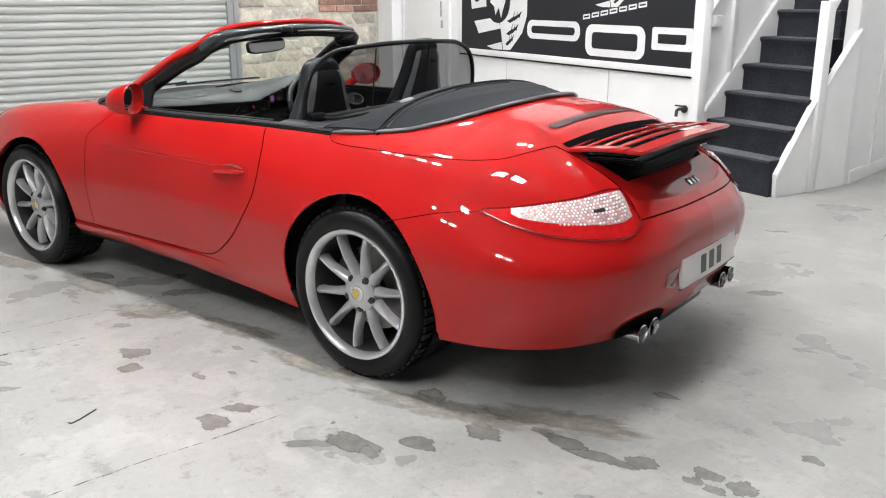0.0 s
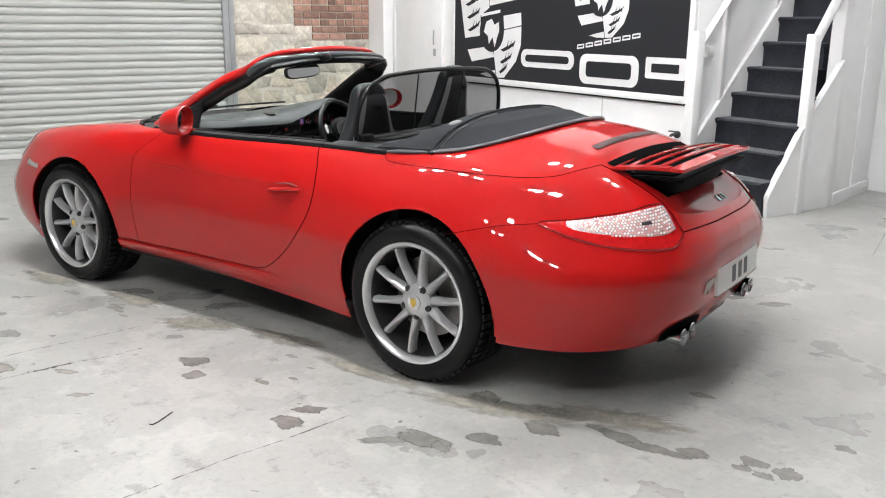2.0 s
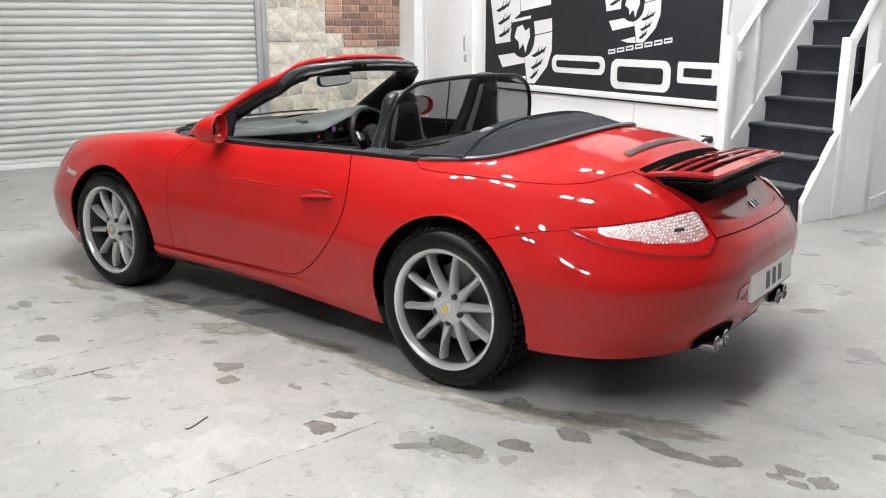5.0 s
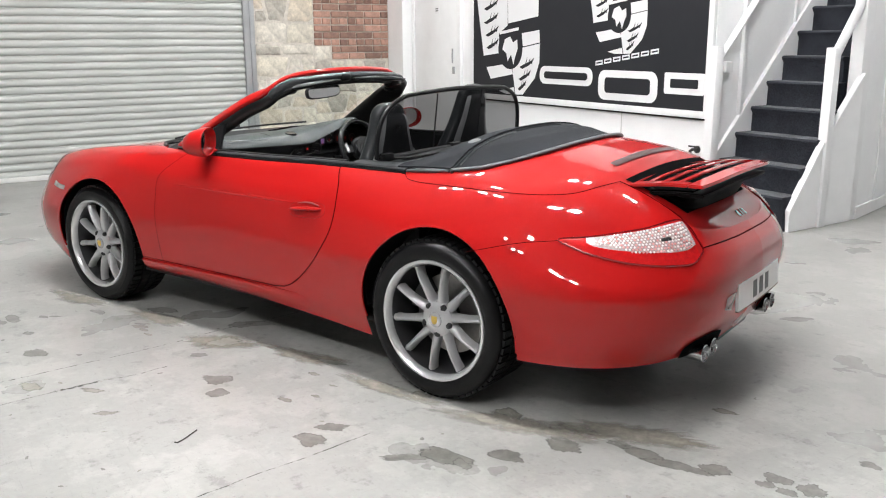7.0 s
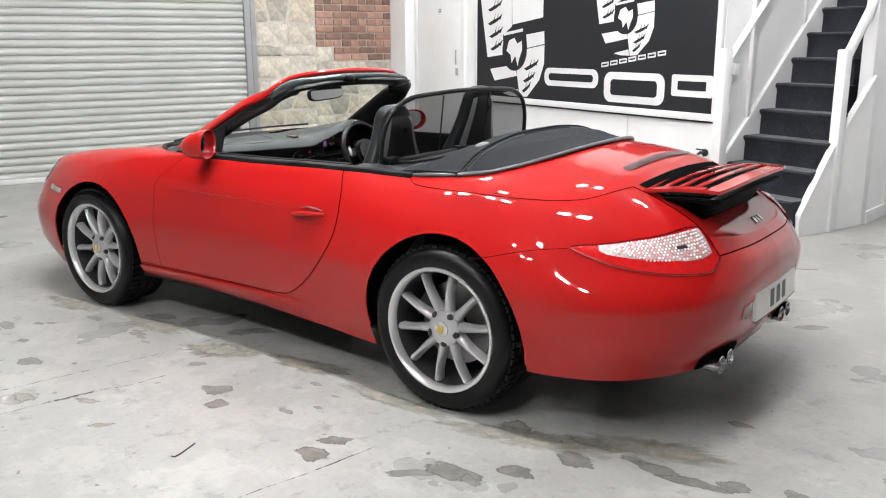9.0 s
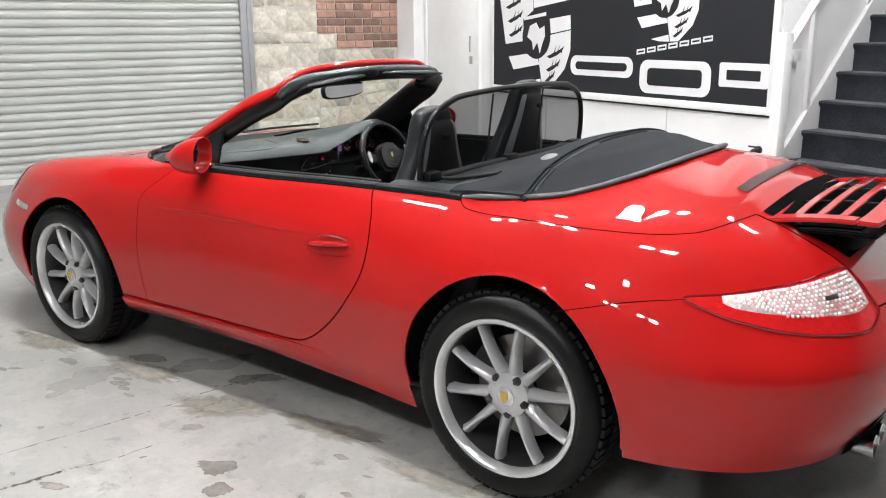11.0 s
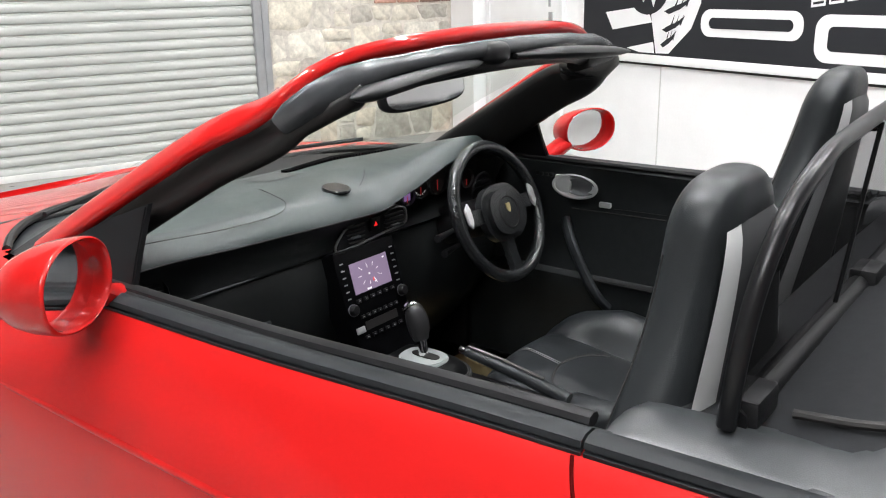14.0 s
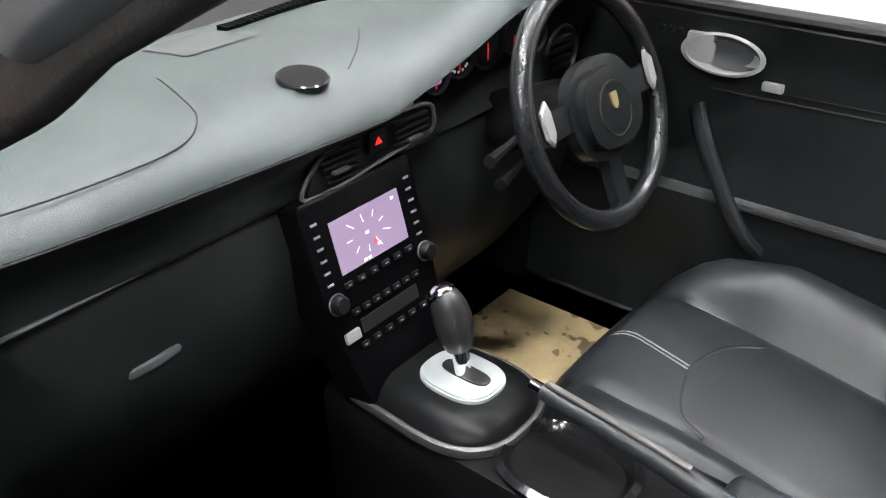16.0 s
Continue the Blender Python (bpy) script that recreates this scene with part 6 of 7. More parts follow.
# wind deflector
DEF_LEFT = ((0.690, -0.580, 0.900), (0.698, -0.580, 0.985), (0.706, -0.562, 1.060), (0.714, -0.518, 1.120), (0.720, -0.440, 1.157), (0.722, -0.340, 1.173))
DEF = [Vector(p) for p in DEF_LEFT] + [Vector((0.722, 0.0, 1.183))] + [Vector((x, -y, z)) for x, y, z in DEF_LEFT[::-1]]
DEF_TOP = pchip((0.0, 0.340, 0.440, 0.518, 0.562, 0.580), (1.183, 1.173, 1.157, 1.120, 1.060, 0.985))
deflector = part("wind_deflector", tube(smooth_path(DEF, 6), 0.0105, 10), material("deflector_frame_black", (0.007, 0.007, 0.008), 0.30, spec=0.3), car, "black framed mesh wind deflector behind the seats")
part("deflector_base", tube([(0.690, y, 0.897) for y in np.linspace(-0.56, 0.56, 12)], 0.016, 10), PLASTIC, deflector)
for y in (-0.17, 0.20):
    part("deflector_strut", tube([(0.690, y, 0.90), (0.722, y, 1.166)], 0.0035, 6), PLASTIC, deflector)
for y in (-0.52, 0.0, 0.52):
    part("deflector_clip", box(0.675, 0.715, y - 0.035, y + 0.035, 0.888, 0.922, 0.006), PLASTIC, deflector, "black deflector clip")
net = bmesh.new()
cols = []
for y in np.linspace(-0.578, 0.578, 45):
    ztop = float(DEF_TOP(abs(y)))
    cols.append([net.verts.new((0.690 + 0.115 * (ztop - 0.90) * k / 4, y, 0.90 + (ztop - 0.90) * k / 4)) for k in range(5)])
for a, b in zip(cols, cols[1:]):
    for k in range(4):
        net.faces.new((a[k], b[k], b[k + 1], a[k + 1]))
part("deflector_mesh", net, glass("dark_netting", (0.02, 0.02, 0.02), 0.6, clear=0.80, tint=(0.36, 0.36, 0.37)), deflector, "see-through black netting", angle=180)


# ---- car: cabin ----
DASH_EDGE = pchip((-0.66, -0.515, -0.355, -0.235, -0.10, 0.07, 0.176, 0.278, 0.356, 0.423, 0.50, 0.58, 0.66), (.880, .889, .882, .877, .871, .865, .888, .921, .940, .946, .940, .905, .875))


def dash():
    top, face = [], []
    for y in np.linspace(-0.645, 0.645, 87):
        z = float(DASH_EDGE(y))
        hood = max(0.0, min(1.0, (y - 0.12) / 0.14)) * max(0.0, min(1.0, (0.62 - y) / 0.10))
        xe = -0.376 + 0.01 * hood - 0.03 * (y / 0.64) ** 4
        back = cowl_x(y) + 0.09
        mid = max(0.893 - 0.02 * (y / 0.64) ** 4, 0.893 + 0.45 * (z - 0.893))
        top.append([(back, y, 0.872), (back * 0.7 + xe * 0.3, y, 0.888 + 0.012 * hood), ((back + xe) / 2 + 0.03, y, mid + 0.008 + 0.006 * hood), (xe - 0.055, y, mid * 0.35 + z * 0.65 + 0.016), (xe - 0.030, y, z + 0.011), (xe - 0.012, y, z - 0.003), (xe + 0.002, y, z - 0.017), (xe + 0.006, y, z - 0.025)])
        rec = 0.075 * hood
        face.append([(xe + 0.006, y, z - 0.025), (xe - 0.010 - rec, y, z - 0.040), (xe - 0.030 - rec, y, 0.80), (xe - 0.034 - rec * 0.5, y, 0.772), (xe - 0.034, y, 0.764), (xe - 0.044, y, 0.755), (xe - 0.030, y, 0.70), (xe - 0.030, y, 0.62), (xe - 0.06, y, 0.52), (xe - 0.13, y, 0.42), (xe - 0.22, y, 0.33)])
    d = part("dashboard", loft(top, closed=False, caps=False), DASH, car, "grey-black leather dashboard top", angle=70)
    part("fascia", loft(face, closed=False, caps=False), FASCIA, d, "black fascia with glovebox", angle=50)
    return d


dashboard = dash()


def dash_top(x, y):
    z = float(DASH_EDGE(y))
    back = cowl_x(y) + 0.09
    xe = -0.376
    return float(np.interp(x, (back, back * 0.7 + xe * 0.3, (back + xe) / 2 + 0.03, xe - 0.055, xe - 0.018), (0.872, 0.888, max(0.893, 0.893 + 0.45 * (z - 0.893)) + 0.008, max(0.893, 0.893 + 0.45 * (z - 0.893)) * 0.35 + z * 0.65 + 0.016, z + 0.008)))


part("dash_seam", tube([(-0.414, y, 0.7655) for y in np.linspace(-0.62, -0.06, 20)], 0.003, 6), SATIN, dashboard, "thin bright trim line")
part("dash_stitch", tube([(-0.3695 - 0.03 * (y / 0.64) ** 4, y, float(DASH_EDGE(y)) - 0.027) for y in np.linspace(-0.62, 0.12, 30)], 0.0016, 6), BLACK_GAP, dashboard)
air = smooth_path([(-0.42, -0.60, 0), (-0.402, -0.45, 0), (-0.398, -0.32, 0), (-0.408, -0.205, 0), (-0.445, -0.155, 0), (-0.51, -0.130, 0), (-0.58, -0.112, 0)], 8)
part("airbag_seam", tube([(p.x, p.y, dash_top(p.x, p.y) + 0.0002) for p in air], 0.0011, 6), BLACK_GAP, dashboard)
seam2 = smooth_path([(-0.64, 0.285, 0), (-0.59, 0.245, 0), (-0.53, 0.190, 0), (-0.475, 0.130, 0), (-0.435, 0.072, 0)], 8)
part("airbag_seam", tube([(p.x, p.y, dash_top(p.x, p.y) + 0.0008) for p in seam2], 0.0011, 6), BLACK_GAP, dashboard)
spk = lathe([(0.0, 0.0035), (0.031, 0.0035), (0.0335, 0.0022), (0.034, -0.0005), (0.033, -0.004)], "z", 40)
spk.transform(Matrix.Translation((-0.446, 0.004, dash_top(-0.446, 0.004) + 0.0035)) @ Matrix.Rotation(radians(9), 4, "Y"))
part("dash_speaker", spk, material("gloss_black", (0.01, 0.01, 0.011), 0.12), dashboard, "round gloss black speaker cover", angle=18)
slot = bmesh.new()
for k in range(36):
    y = 0.10 + 0.37 * k / 35
    x = -0.722 + 0.058 * (k / 35) ** 1.6
    z = dash_top(x, y) + 0.012 * max(0.0, min(1.0, (y - 0.12) / 0.14))
    box(x - 0.012, x + 0.012, y - 0.0045, y + 0.0045, z - 0.002, z + 0.006, bm=slot)
part("defrost_vent", slot, MATTE, dashboard, "long black demister slot", smooth=False)
vent_panel = bmesh.new()
grid_v = [[vent_panel.verts.new((x, y, dash_top(x, y) + 0.0015)) for x in np.linspace(-0.75 + 0.08 * abs(y - 0.05), -0.632, 5)] for y in np.linspace(-0.03, 0.085, 6)]
for a, b in zip(grid_v, grid_v[1:]):
    for k in range(4):
        vent_panel.faces.new((a[k], b[k], b[k + 1], a[k + 1]))
part("windscreen_vent", vent_panel, material("dash_panel_grey", (0.048, 0.052, 0.053), 0.5), dashboard, "flat grey dash panel")

# centre vents, hazard switch, screen stack
CM = Matrix.Translation((-0.395, 0.052, 0)) @ Matrix.Rotation(radians(-2), 4, "Z")
vent_rim = [CM @ Vector((0.004, y, z)) for y, z in ((-0.105, 0.765), (-0.085, 0.808), (-0.03, 0.825), (0.06, 0.830), (0.115, 0.826), (0.128, 0.810), (0.122, 0.785), (0.06, 0.778))]
vent = part("centre_vent", loft([[CM @ Vector((-0.025, y, z)) for y, z in ((-0.11, 0.76), (-0.09, 0.812), (-0.03, 0.828), (0.06, 0.833), (0.12, 0.828), (0.132, 0.81), (0.126, 0.78), (0.06, 0.772))], [CM @ Vector((0.002, y, z)) for y, z in ((-0.105, 0.765), (-0.085, 0.808), (-0.03, 0.825), (0.06, 0.830), (0.115, 0.826), (0.128, 0.810), (0.122, 0.785), (0.06, 0.778))]]), PLASTIC, car, "black centre air vents")
part("vent_rim", tube(smooth_path(vent_rim, 5, closed=True), 0.003, 6, closed=True), material("vent_rim_grey", (0.09, 0.09, 0.09), 0.35), vent, "thin grey vent rim")
for y0, y1 in ((-0.085, -0.018), (0.05, 0.115)):
    for k in range(5):
        z = 0.776 + 0.010 * k
        part("vent_slat", box(-0.004, 0.008, y0 + 0.004 * (4 - k) * (1 if y0 < 0 else 0), y1, z - 0.0015, z + 0.0015, m=CM), BLACK_GAP, vent, smooth=False)
    part("vent_slider", box(0.006, 0.014, (y0 + y1) / 2 - 0.014, (y0 + y1) / 2 + 0.014, 0.787, 0.792, 0.002, m=CM), SATIN, vent)
part("hazard_switch", box(0.002, 0.009, 0.000, 0.032, 0.790, 0.822, 0.003, m=CM), PLASTIC, vent, "hazard switch with red triangle")
tri = bmesh.new()
tri.faces.new([tri.verts.new(CM @ Vector((0.0096, y, z))) for y, z in ((0.0095, 0.802), (0.0225, 0.802), (0.016, 0.813))])
part("hazard_triangle", tri, glow("hazard_red", (0.9, 0.02, 0.02), 0.7), vent, "red warning triangle", smooth=False)

SM = Matrix.Translation((-0.357, 0.022, 0.662)) @ Matrix.Rotation(radians(-15), 4, "Y")  # stack plane, leaning back
panel_rings = []
for z, a, b, inset in ((-0.21, -0.066, 0.098, 0.0), (-0.16, -0.078, 0.101, 0.0), (-0.05, -0.102, 0.105, 0.0), (0.104, -0.105, 0.105, 0.0), (0.110, -0.100, 0.100, 0.006)):
    panel_rings.append([SM @ Vector(p) for p in ((-0.06, a, z), (-0.010, a, z), (-0.003, a + 0.003, z), (-inset, a + 0.010, z), (-inset, b - 0.010, z), (-0.003, b - 0.003, z), (-0.010, b, z), (-0.06, b, z))])
stack = part("centre_panel", loft(panel_rings), material("stack_black", (0.0025, 0.0025, 0.003), 0.30, spec=0.05), car, "black radio and climate panel")
part("display", box(0.0, 0.002, -0.063, 0.063, 0.003, 0.075, 0.0005, m=SM), glow("map_display", (0.15, 0.11, 0.17), 0.9), stack, "lit purple map display", smooth=False)
rng = random.Random(4)
ink = glow("map_lines", (0.55, 0.52, 0.55), 0.9)
for k in range(9):
    a = 0.35 + 2 * math.pi * k / 9
    r, ln = rng.uniform(0.020, 0.028), rng.uniform(0.004, 0.008)
    part("map_line", box(0.002, 0.0026, -ln, ln, -0.0006, 0.0006, m=SM @ Matrix.Translation((0, -0.004 + r * 1.3 * math.cos(a), 0.040 + r * math.sin(a))) @ Matrix.Rotation(a, 4, "X")), ink, stack, smooth=False)
for cy, cz in ((-0.006, 0.040), (0.010, 0.018), (-0.020, 0.007), (-0.012, 0.007), (0.050, 0.066)):
    part("map_marker", box(0.002, 0.0026, cy - 0.003, cy + 0.003, cz - 0.002, cz + 0.002, m=SM), ink, stack, smooth=False)
part("map_marker", box(0.002, 0.0026, 0.002, 0.006, 0.020, 0.028, m=SM), glow("marker_red", (0.6, 0.05, 0.05), 0.6), stack, smooth=False)
key_mat = material("key_white", (0.30, 0.30, 0.30), 0.5)
for side in (-1, 1):
    for k in range(6):
        z = 0.082 - 0.0165 * k
        part("panel_key", box(0.0, 0.0016, side * 0.085 - 0.005, side * 0.085 + 0.005, z - 0.0014, z + 0.0014, 0.0, m=SM), key_mat, stack, smooth=False)
    kn = lathe([(0.0, 0.016), (0.010, 0.016), (0.0125, 0.012), (0.013, 0.0)], "x", 20)
    kn.transform(SM @ Matrix.Translation((0, side * 0.085, -0.027)))
    part("rotary_knob", kn, PLASTIC, stack, "black rotary knob")
    part("knob_ring", tube([SM @ Vector((0.004, side * 0.085 + 0.014 * math.cos(a), -0.027 + 0.014 * math.sin(a))) for a in np.linspace(0, 2 * math.pi, 20, endpoint=False)], 0.0010, 6, closed=True), SATIN, stack)
for row, n in ((-0.012, 6), (-0.050, 7), (-0.098, 6)):
    for k in range(n):
        y = -0.058 + 0.116 * k / (n - 1)
        part("panel_key", box(0.0, 0.004, y - 0.0065, y + 0.0065, row - 0.004, row + 0.004, 0.001, m=SM), PLASTIC, stack)
        part("panel_key", box(0.004, 0.0045, y - 0.0022, y + 0.0022, row - 0.0008, row + 0.0008, m=SM), key_mat, stack, smooth=False)
part("climate_display", box(0.0, 0.002, -0.055, 0.055, -0.084, -0.064, 0.0, m=SM), BLACK_GAP, stack, smooth=False)
part("switch_pair", box(0.0, 0.006, -0.088, -0.062, -0.085, -0.070, 0.002, m=SM), ALLOY, stack, "silver switch")

# tunnel, gear lever, handbrake, tray
tunnel = part("centre_console", box(-0.42, 0.45, -0.052, 0.135, 0.22, 0.468, 0.02), material("console_black", (0.003, 0.003, 0.0035), 0.5, grain=0.2, spec=0.10), car, "black centre console")


def oval(c, a, b, n=32, p=0.7):
    return [(c[0] + a * math.copysign(abs(math.cos(2 * math.pi * k / n)) ** p, math.cos(2 * math.pi * k / n)), c[1] + b * math.copysign(abs(math.sin(2 * math.pi * k / n)) ** p, math.sin(2 * math.pi * k / n))) for k in range(n)]


def surround(grow=0.0):
    """Square at the stack, rounded at the rear."""
    rear = [(-0.235 + (0.104 + grow) * abs(math.cos(a)) ** 0.75, 0.043 + (0.092 + grow) * math.copysign(abs(math.sin(a)) ** 0.75, math.sin(a))) for a in np.linspace(-math.pi / 2, math.pi / 2, 25)]
    return rear + [(-0.36, 0.128 + grow), (-0.36, -0.042 - grow)]


gear_base = loft([[(x, y, z) for x, y in surround(g)] for g, z in ((0.0, 0.462), (0.0, 0.478), (-0.004, 0.486), (-0.013, 0.495), (-0.026, 0.503), (-0.040, 0.508))])
RIM_SATIN = material("console_rim_satin", (0.06, 0.06, 0.06), 0.4, metal=0.5)
gb = part("gear_surround", gear_base, material("console_gloss", (0.004, 0.0042, 0.0045), 0.34, spec=0.10), car, "black raised gear surround")
part("surround_rim", tube([(x, y, 0.473) for x, y in [surround(0.002)[-1]] + surround(0.002)[:-1]], 0.0062, 8, flat=1.5), RIM_SATIN, gb, "satin silver rim")
gp = extrude_outline(oval((-0.232, 0.045), 0.058, 0.046, p=0.75), 0.008, 0.003)
gp.transform(Matrix.Translation((0, 0, 0.508)))
part("gear_plate", gp, material("satin_silver_plate", (0.40, 0.43, 0.43), 0.30, metal=0.4), gb, "satin silver gear plate")
sl = extrude_outline(oval((-0.228, 0.048), 0.038, 0.014), 0.002)
sl.transform(Matrix.Translation((0, 0, 0.5165)))
part("gear_gate", sl, BLACK_GAP, gb, "black gear gate", smooth=False)
lever = part("gear_lever", tube([(-0.232, 0.046, 0.512), (-0.236, 0.046, 0.55), (-0.243, 0.046, 0.58)], 0.012, 12), CHROME, car, "chrome gear lever with black knob")
knob_pts = [(-0.238, 0.046, 0.555), (-0.243, 0.046, 0.575), (-0.249, 0.046, 0.60), (-0.258, 0.045, 0.622), (-0.268, 0.045, 0.632)]
part("gear_knob", tube(smooth_path(knob_pts, 5), 0.02, 16, radii=[0.013 + 0.013 * math.sin(math.pi * min(0.93, 0.12 + 0.83 * k / 20)) for k in range(21)]), material("knob_leather", (0.02, 0.02, 0.021), 0.3), lever, "black leather gear knob")
cap = bmesh.new()
bmesh.ops.create_uvsphere(cap, u_segments=20, v_segments=12, radius=1)
cap.transform(Matrix.Translation((-0.268, 0.0455, 0.630)) @ Matrix.Rotation(radians(-28), 4, "Y") @ Matrix.Diagonal((0.022, 0.0205, 0.014, 1)))
part("knob_cap", cap, CHROME, lever, "chrome knob cap")
brake_arm = part("handbrake", tube([(-0.095, 0.030, 0.566), (-0.02, 0.031, 0.556), (0.06, 0.033, 0.543), (0.16, 0.036, 0.520)], 0.014, 14, radii=[0.0115, 0.0135, 0.0145, 0.015]), LEATHER, car, "black leather handbrake lever with silver tip")
part("brake_button", tube([(-0.112, 0.030, 0.568), (-0.094, 0.030, 0.566)], 0.0085, 12), CHROME, brake_arm, "silver release button")
part("brake_blade", tube([(-0.09, 0.030, 0.580), (0.0, 0.031, 0.570), (0.10, 0.034, 0.552)], 0.005, 8, flat=0.6), material("dark_chrome", (0.10, 0.095, 0.09), 0.3, metal=0.7), brake_arm, "dark metal strip")
tray = bmesh.new()
rings = []
for a, b, z in ((0.092, 0.074, 0.475), (0.082, 0.064, 0.480), (0.072, 0.055, 0.470), (0.058, 0.042, 0.435), (0.0, 0.0, 0.432)):
    rings.append([(x, y, z) for x, y in oval((-0.050, 0.024), a + 0.001, b + 0.001, 28, 0.8)])
part("console_tray", loft(rings, caps=False, bm=tray), material("tray_gloss", (0.006, 0.006, 0.0065), 0.14, spec=0.3), tunnel, "gloss black console tray")
part("armrest_lid", box(0.12, 0.44, 0.050, 0.128, 0.42, 0.502, 0.022, segments=4), LEATHER, tunnel, "black leather armrest lid")
part("armrest_lid", box(0.17, 0.46, -0.070, 0.020, 0.40, 0.482, 0.022, segments=4), LEATHER, tunnel, "black leather armrest lid")

# cluster behind the wheel
for y, z, r in ((0.25, 0.83, 0.026), (0.305, 0.845, 0.032), (0.375, 0.852, 0.042), (0.445, 0.845, 0.032), (0.505, 0.828, 0.026)):
    x = -0.445
    d = lathe([(r * 1.08, 0.006), (r, 0.012), (r * 0.95, 0.004)], "x", 28, centre=(x, y, z))
    ring = part("gauge_ring", d, SATIN, dashboard, "thin grey gauge ring")
    f = lathe([(0.0, 0.003), (r * 0.97, 0.003)], "x", 28, centre=(x, y, z))
    bmesh.ops.remove_doubles(f, verts=f.verts, dist=1e-5)
    part("gauge_face", f, BLACK_GAP, dashboard)
    part("gauge_needle", box(x + 0.005, x + 0.006, y - 0.0012, y + 0.0012, z - r * 0.75, z - r * 0.1), glow("needle_red", (0.7, 0.04, 0.04), 0.18), dashboard, smooth=False)
for k in range(10):
    a = rng.uniform(0, 6.28)
    part("gauge_mark", box(-0.441, -0.440, 0.304 + 0.024 * math.cos(a), 0.307 + 0.024 * math.cos(a), 0.843 + 0.024 * math.sin(a), 0.847 + 0.024 * math.sin(a)), glow("dial_white", (0.6, 0.6, 0.6), 0.2), dashboard, smooth=False)
part("boost_lamp", box(-0.4415, -0.4395, 0.238, 0.262, 0.816, 0.844, 0.0), glow("lilac_display", (0.17, 0.09, 0.24), 0.7), dashboard, "small lilac display")

# steering wheel: built round the z axis, then tilted to face the driver
WM = Matrix.Translation((-0.252, 0.388, 0.787)) @ Matrix.Rotation(radians(90 - 22), 4, "Y")
steer = new("steering_wheel")
steer.parent = car
steer["label"] = "black leather three-spoke steering wheel with silver paddles"
rim_pts = [WM @ Vector((0.170 * math.cos(a), 0.170 * math.sin(a), 0)) for a in np.linspace(0, 2 * math.pi, 64, endpoint=False)]
RIM_LEATHER = material("wheel_leather", (0.013, 0.014, 0.015), 0.27, grain=0.15, bump=0.05, bump_scale=600)
part("rim", tube(rim_pts, 0.0158, 14, closed=True), RIM_LEATHER, steer, "black leather rim")
pad = extrude_outline(oval((0.006, 0), 0.074, 0.088, 36, 0.8), 0.035, 0.016)
pad.transform(WM @ Matrix.Translation((0, 0, -0.004)))
part("airbag_pad", pad, RIM_LEATHER, steer, "black airbag pad")
part("pad_ring", tube([WM @ Vector((0.010 + 0.040 * math.cos(a), 0.040 * math.sin(a), 0.0305)) for a in np.linspace(0, 2 * math.pi, 32, endpoint=False)], 0.0018, 6, closed=True), BLACK_GAP, steer)
em = extrude_outline([(-0.019, -0.014), (-0.019, 0.014), (0.004, 0.014), (0.014, 0.009), (0.020, 0), (0.014, -0.009), (0.004, -0.014)], 0.003)
em.transform(WM @ Matrix.Translation((-0.002, 0, 0.031)) @ Matrix.Diagonal((0.62, 0.52, 1, 1)))
part("wheel_emblem", em, material("pale_gold", (0.42, 0.34, 0.18), 0.35, metal=0.5), steer, "small gold shield emblem", smooth=False)
for sgn in (-1, 1):
    sp = loft([[WM @ Vector(p) for p in ((-0.022, sgn * r, -0.006), (0.016, sgn * r, -0.006), (0.016, sgn * r, 0.010), (-0.022, sgn * r, 0.010))] for r in (0.055, 0.11, 0.165)])
    part("spoke", sp, RIM_LEATHER, steer)
    pd = extrude_outline([(-0.044, -0.004), (-0.030, 0.012), (0.006, 0.012), (0.020, 0.0), (0.004, -0.010), (-0.028, -0.010)], 0.006, 0.002)
    pd.transform(WM @ Matrix.Translation((0.0, sgn * 0.140, 0.012)) @ (Matrix.Identity(4) if sgn > 0 else Matrix.Scale(-1, 4, (0, 1, 0))))
    part("shift_paddle", pd, ALLOY_LIP, steer, "silver shift paddle")
sp = loft([[WM @ Vector(p) for p in ((r, -0.020, -0.010), (r, 0.020, -0.010), (r, 0.016, 0.006), (r, -0.016, 0.006))] for r in (0.055, 0.11, 0.165)])
part("spoke", sp, RIM_LEATHER, steer)
part("steering_column", tube([(-0.27, 0.38, 0.778), (-0.36, 0.38, 0.745), (-0.48, 0.38, 0.70)], 0.055, 18, flat=0.9), PLASTIC, steer, "black column shroud")
for y0, y1, z in ((0.31, 0.20, 0.745), (0.32, 0.225, 0.700), (0.45, 0.56, 0.745)):
    part("stalk", tube([(-0.33, y0, z), (-0.315, (y0 + y1) / 2, z + 0.004), (-0.305, y1, z + 0.004)], 0.007, 8, radii=[0.006, 0.007, 0.010]), PLASTIC, steer, "black column stalk")


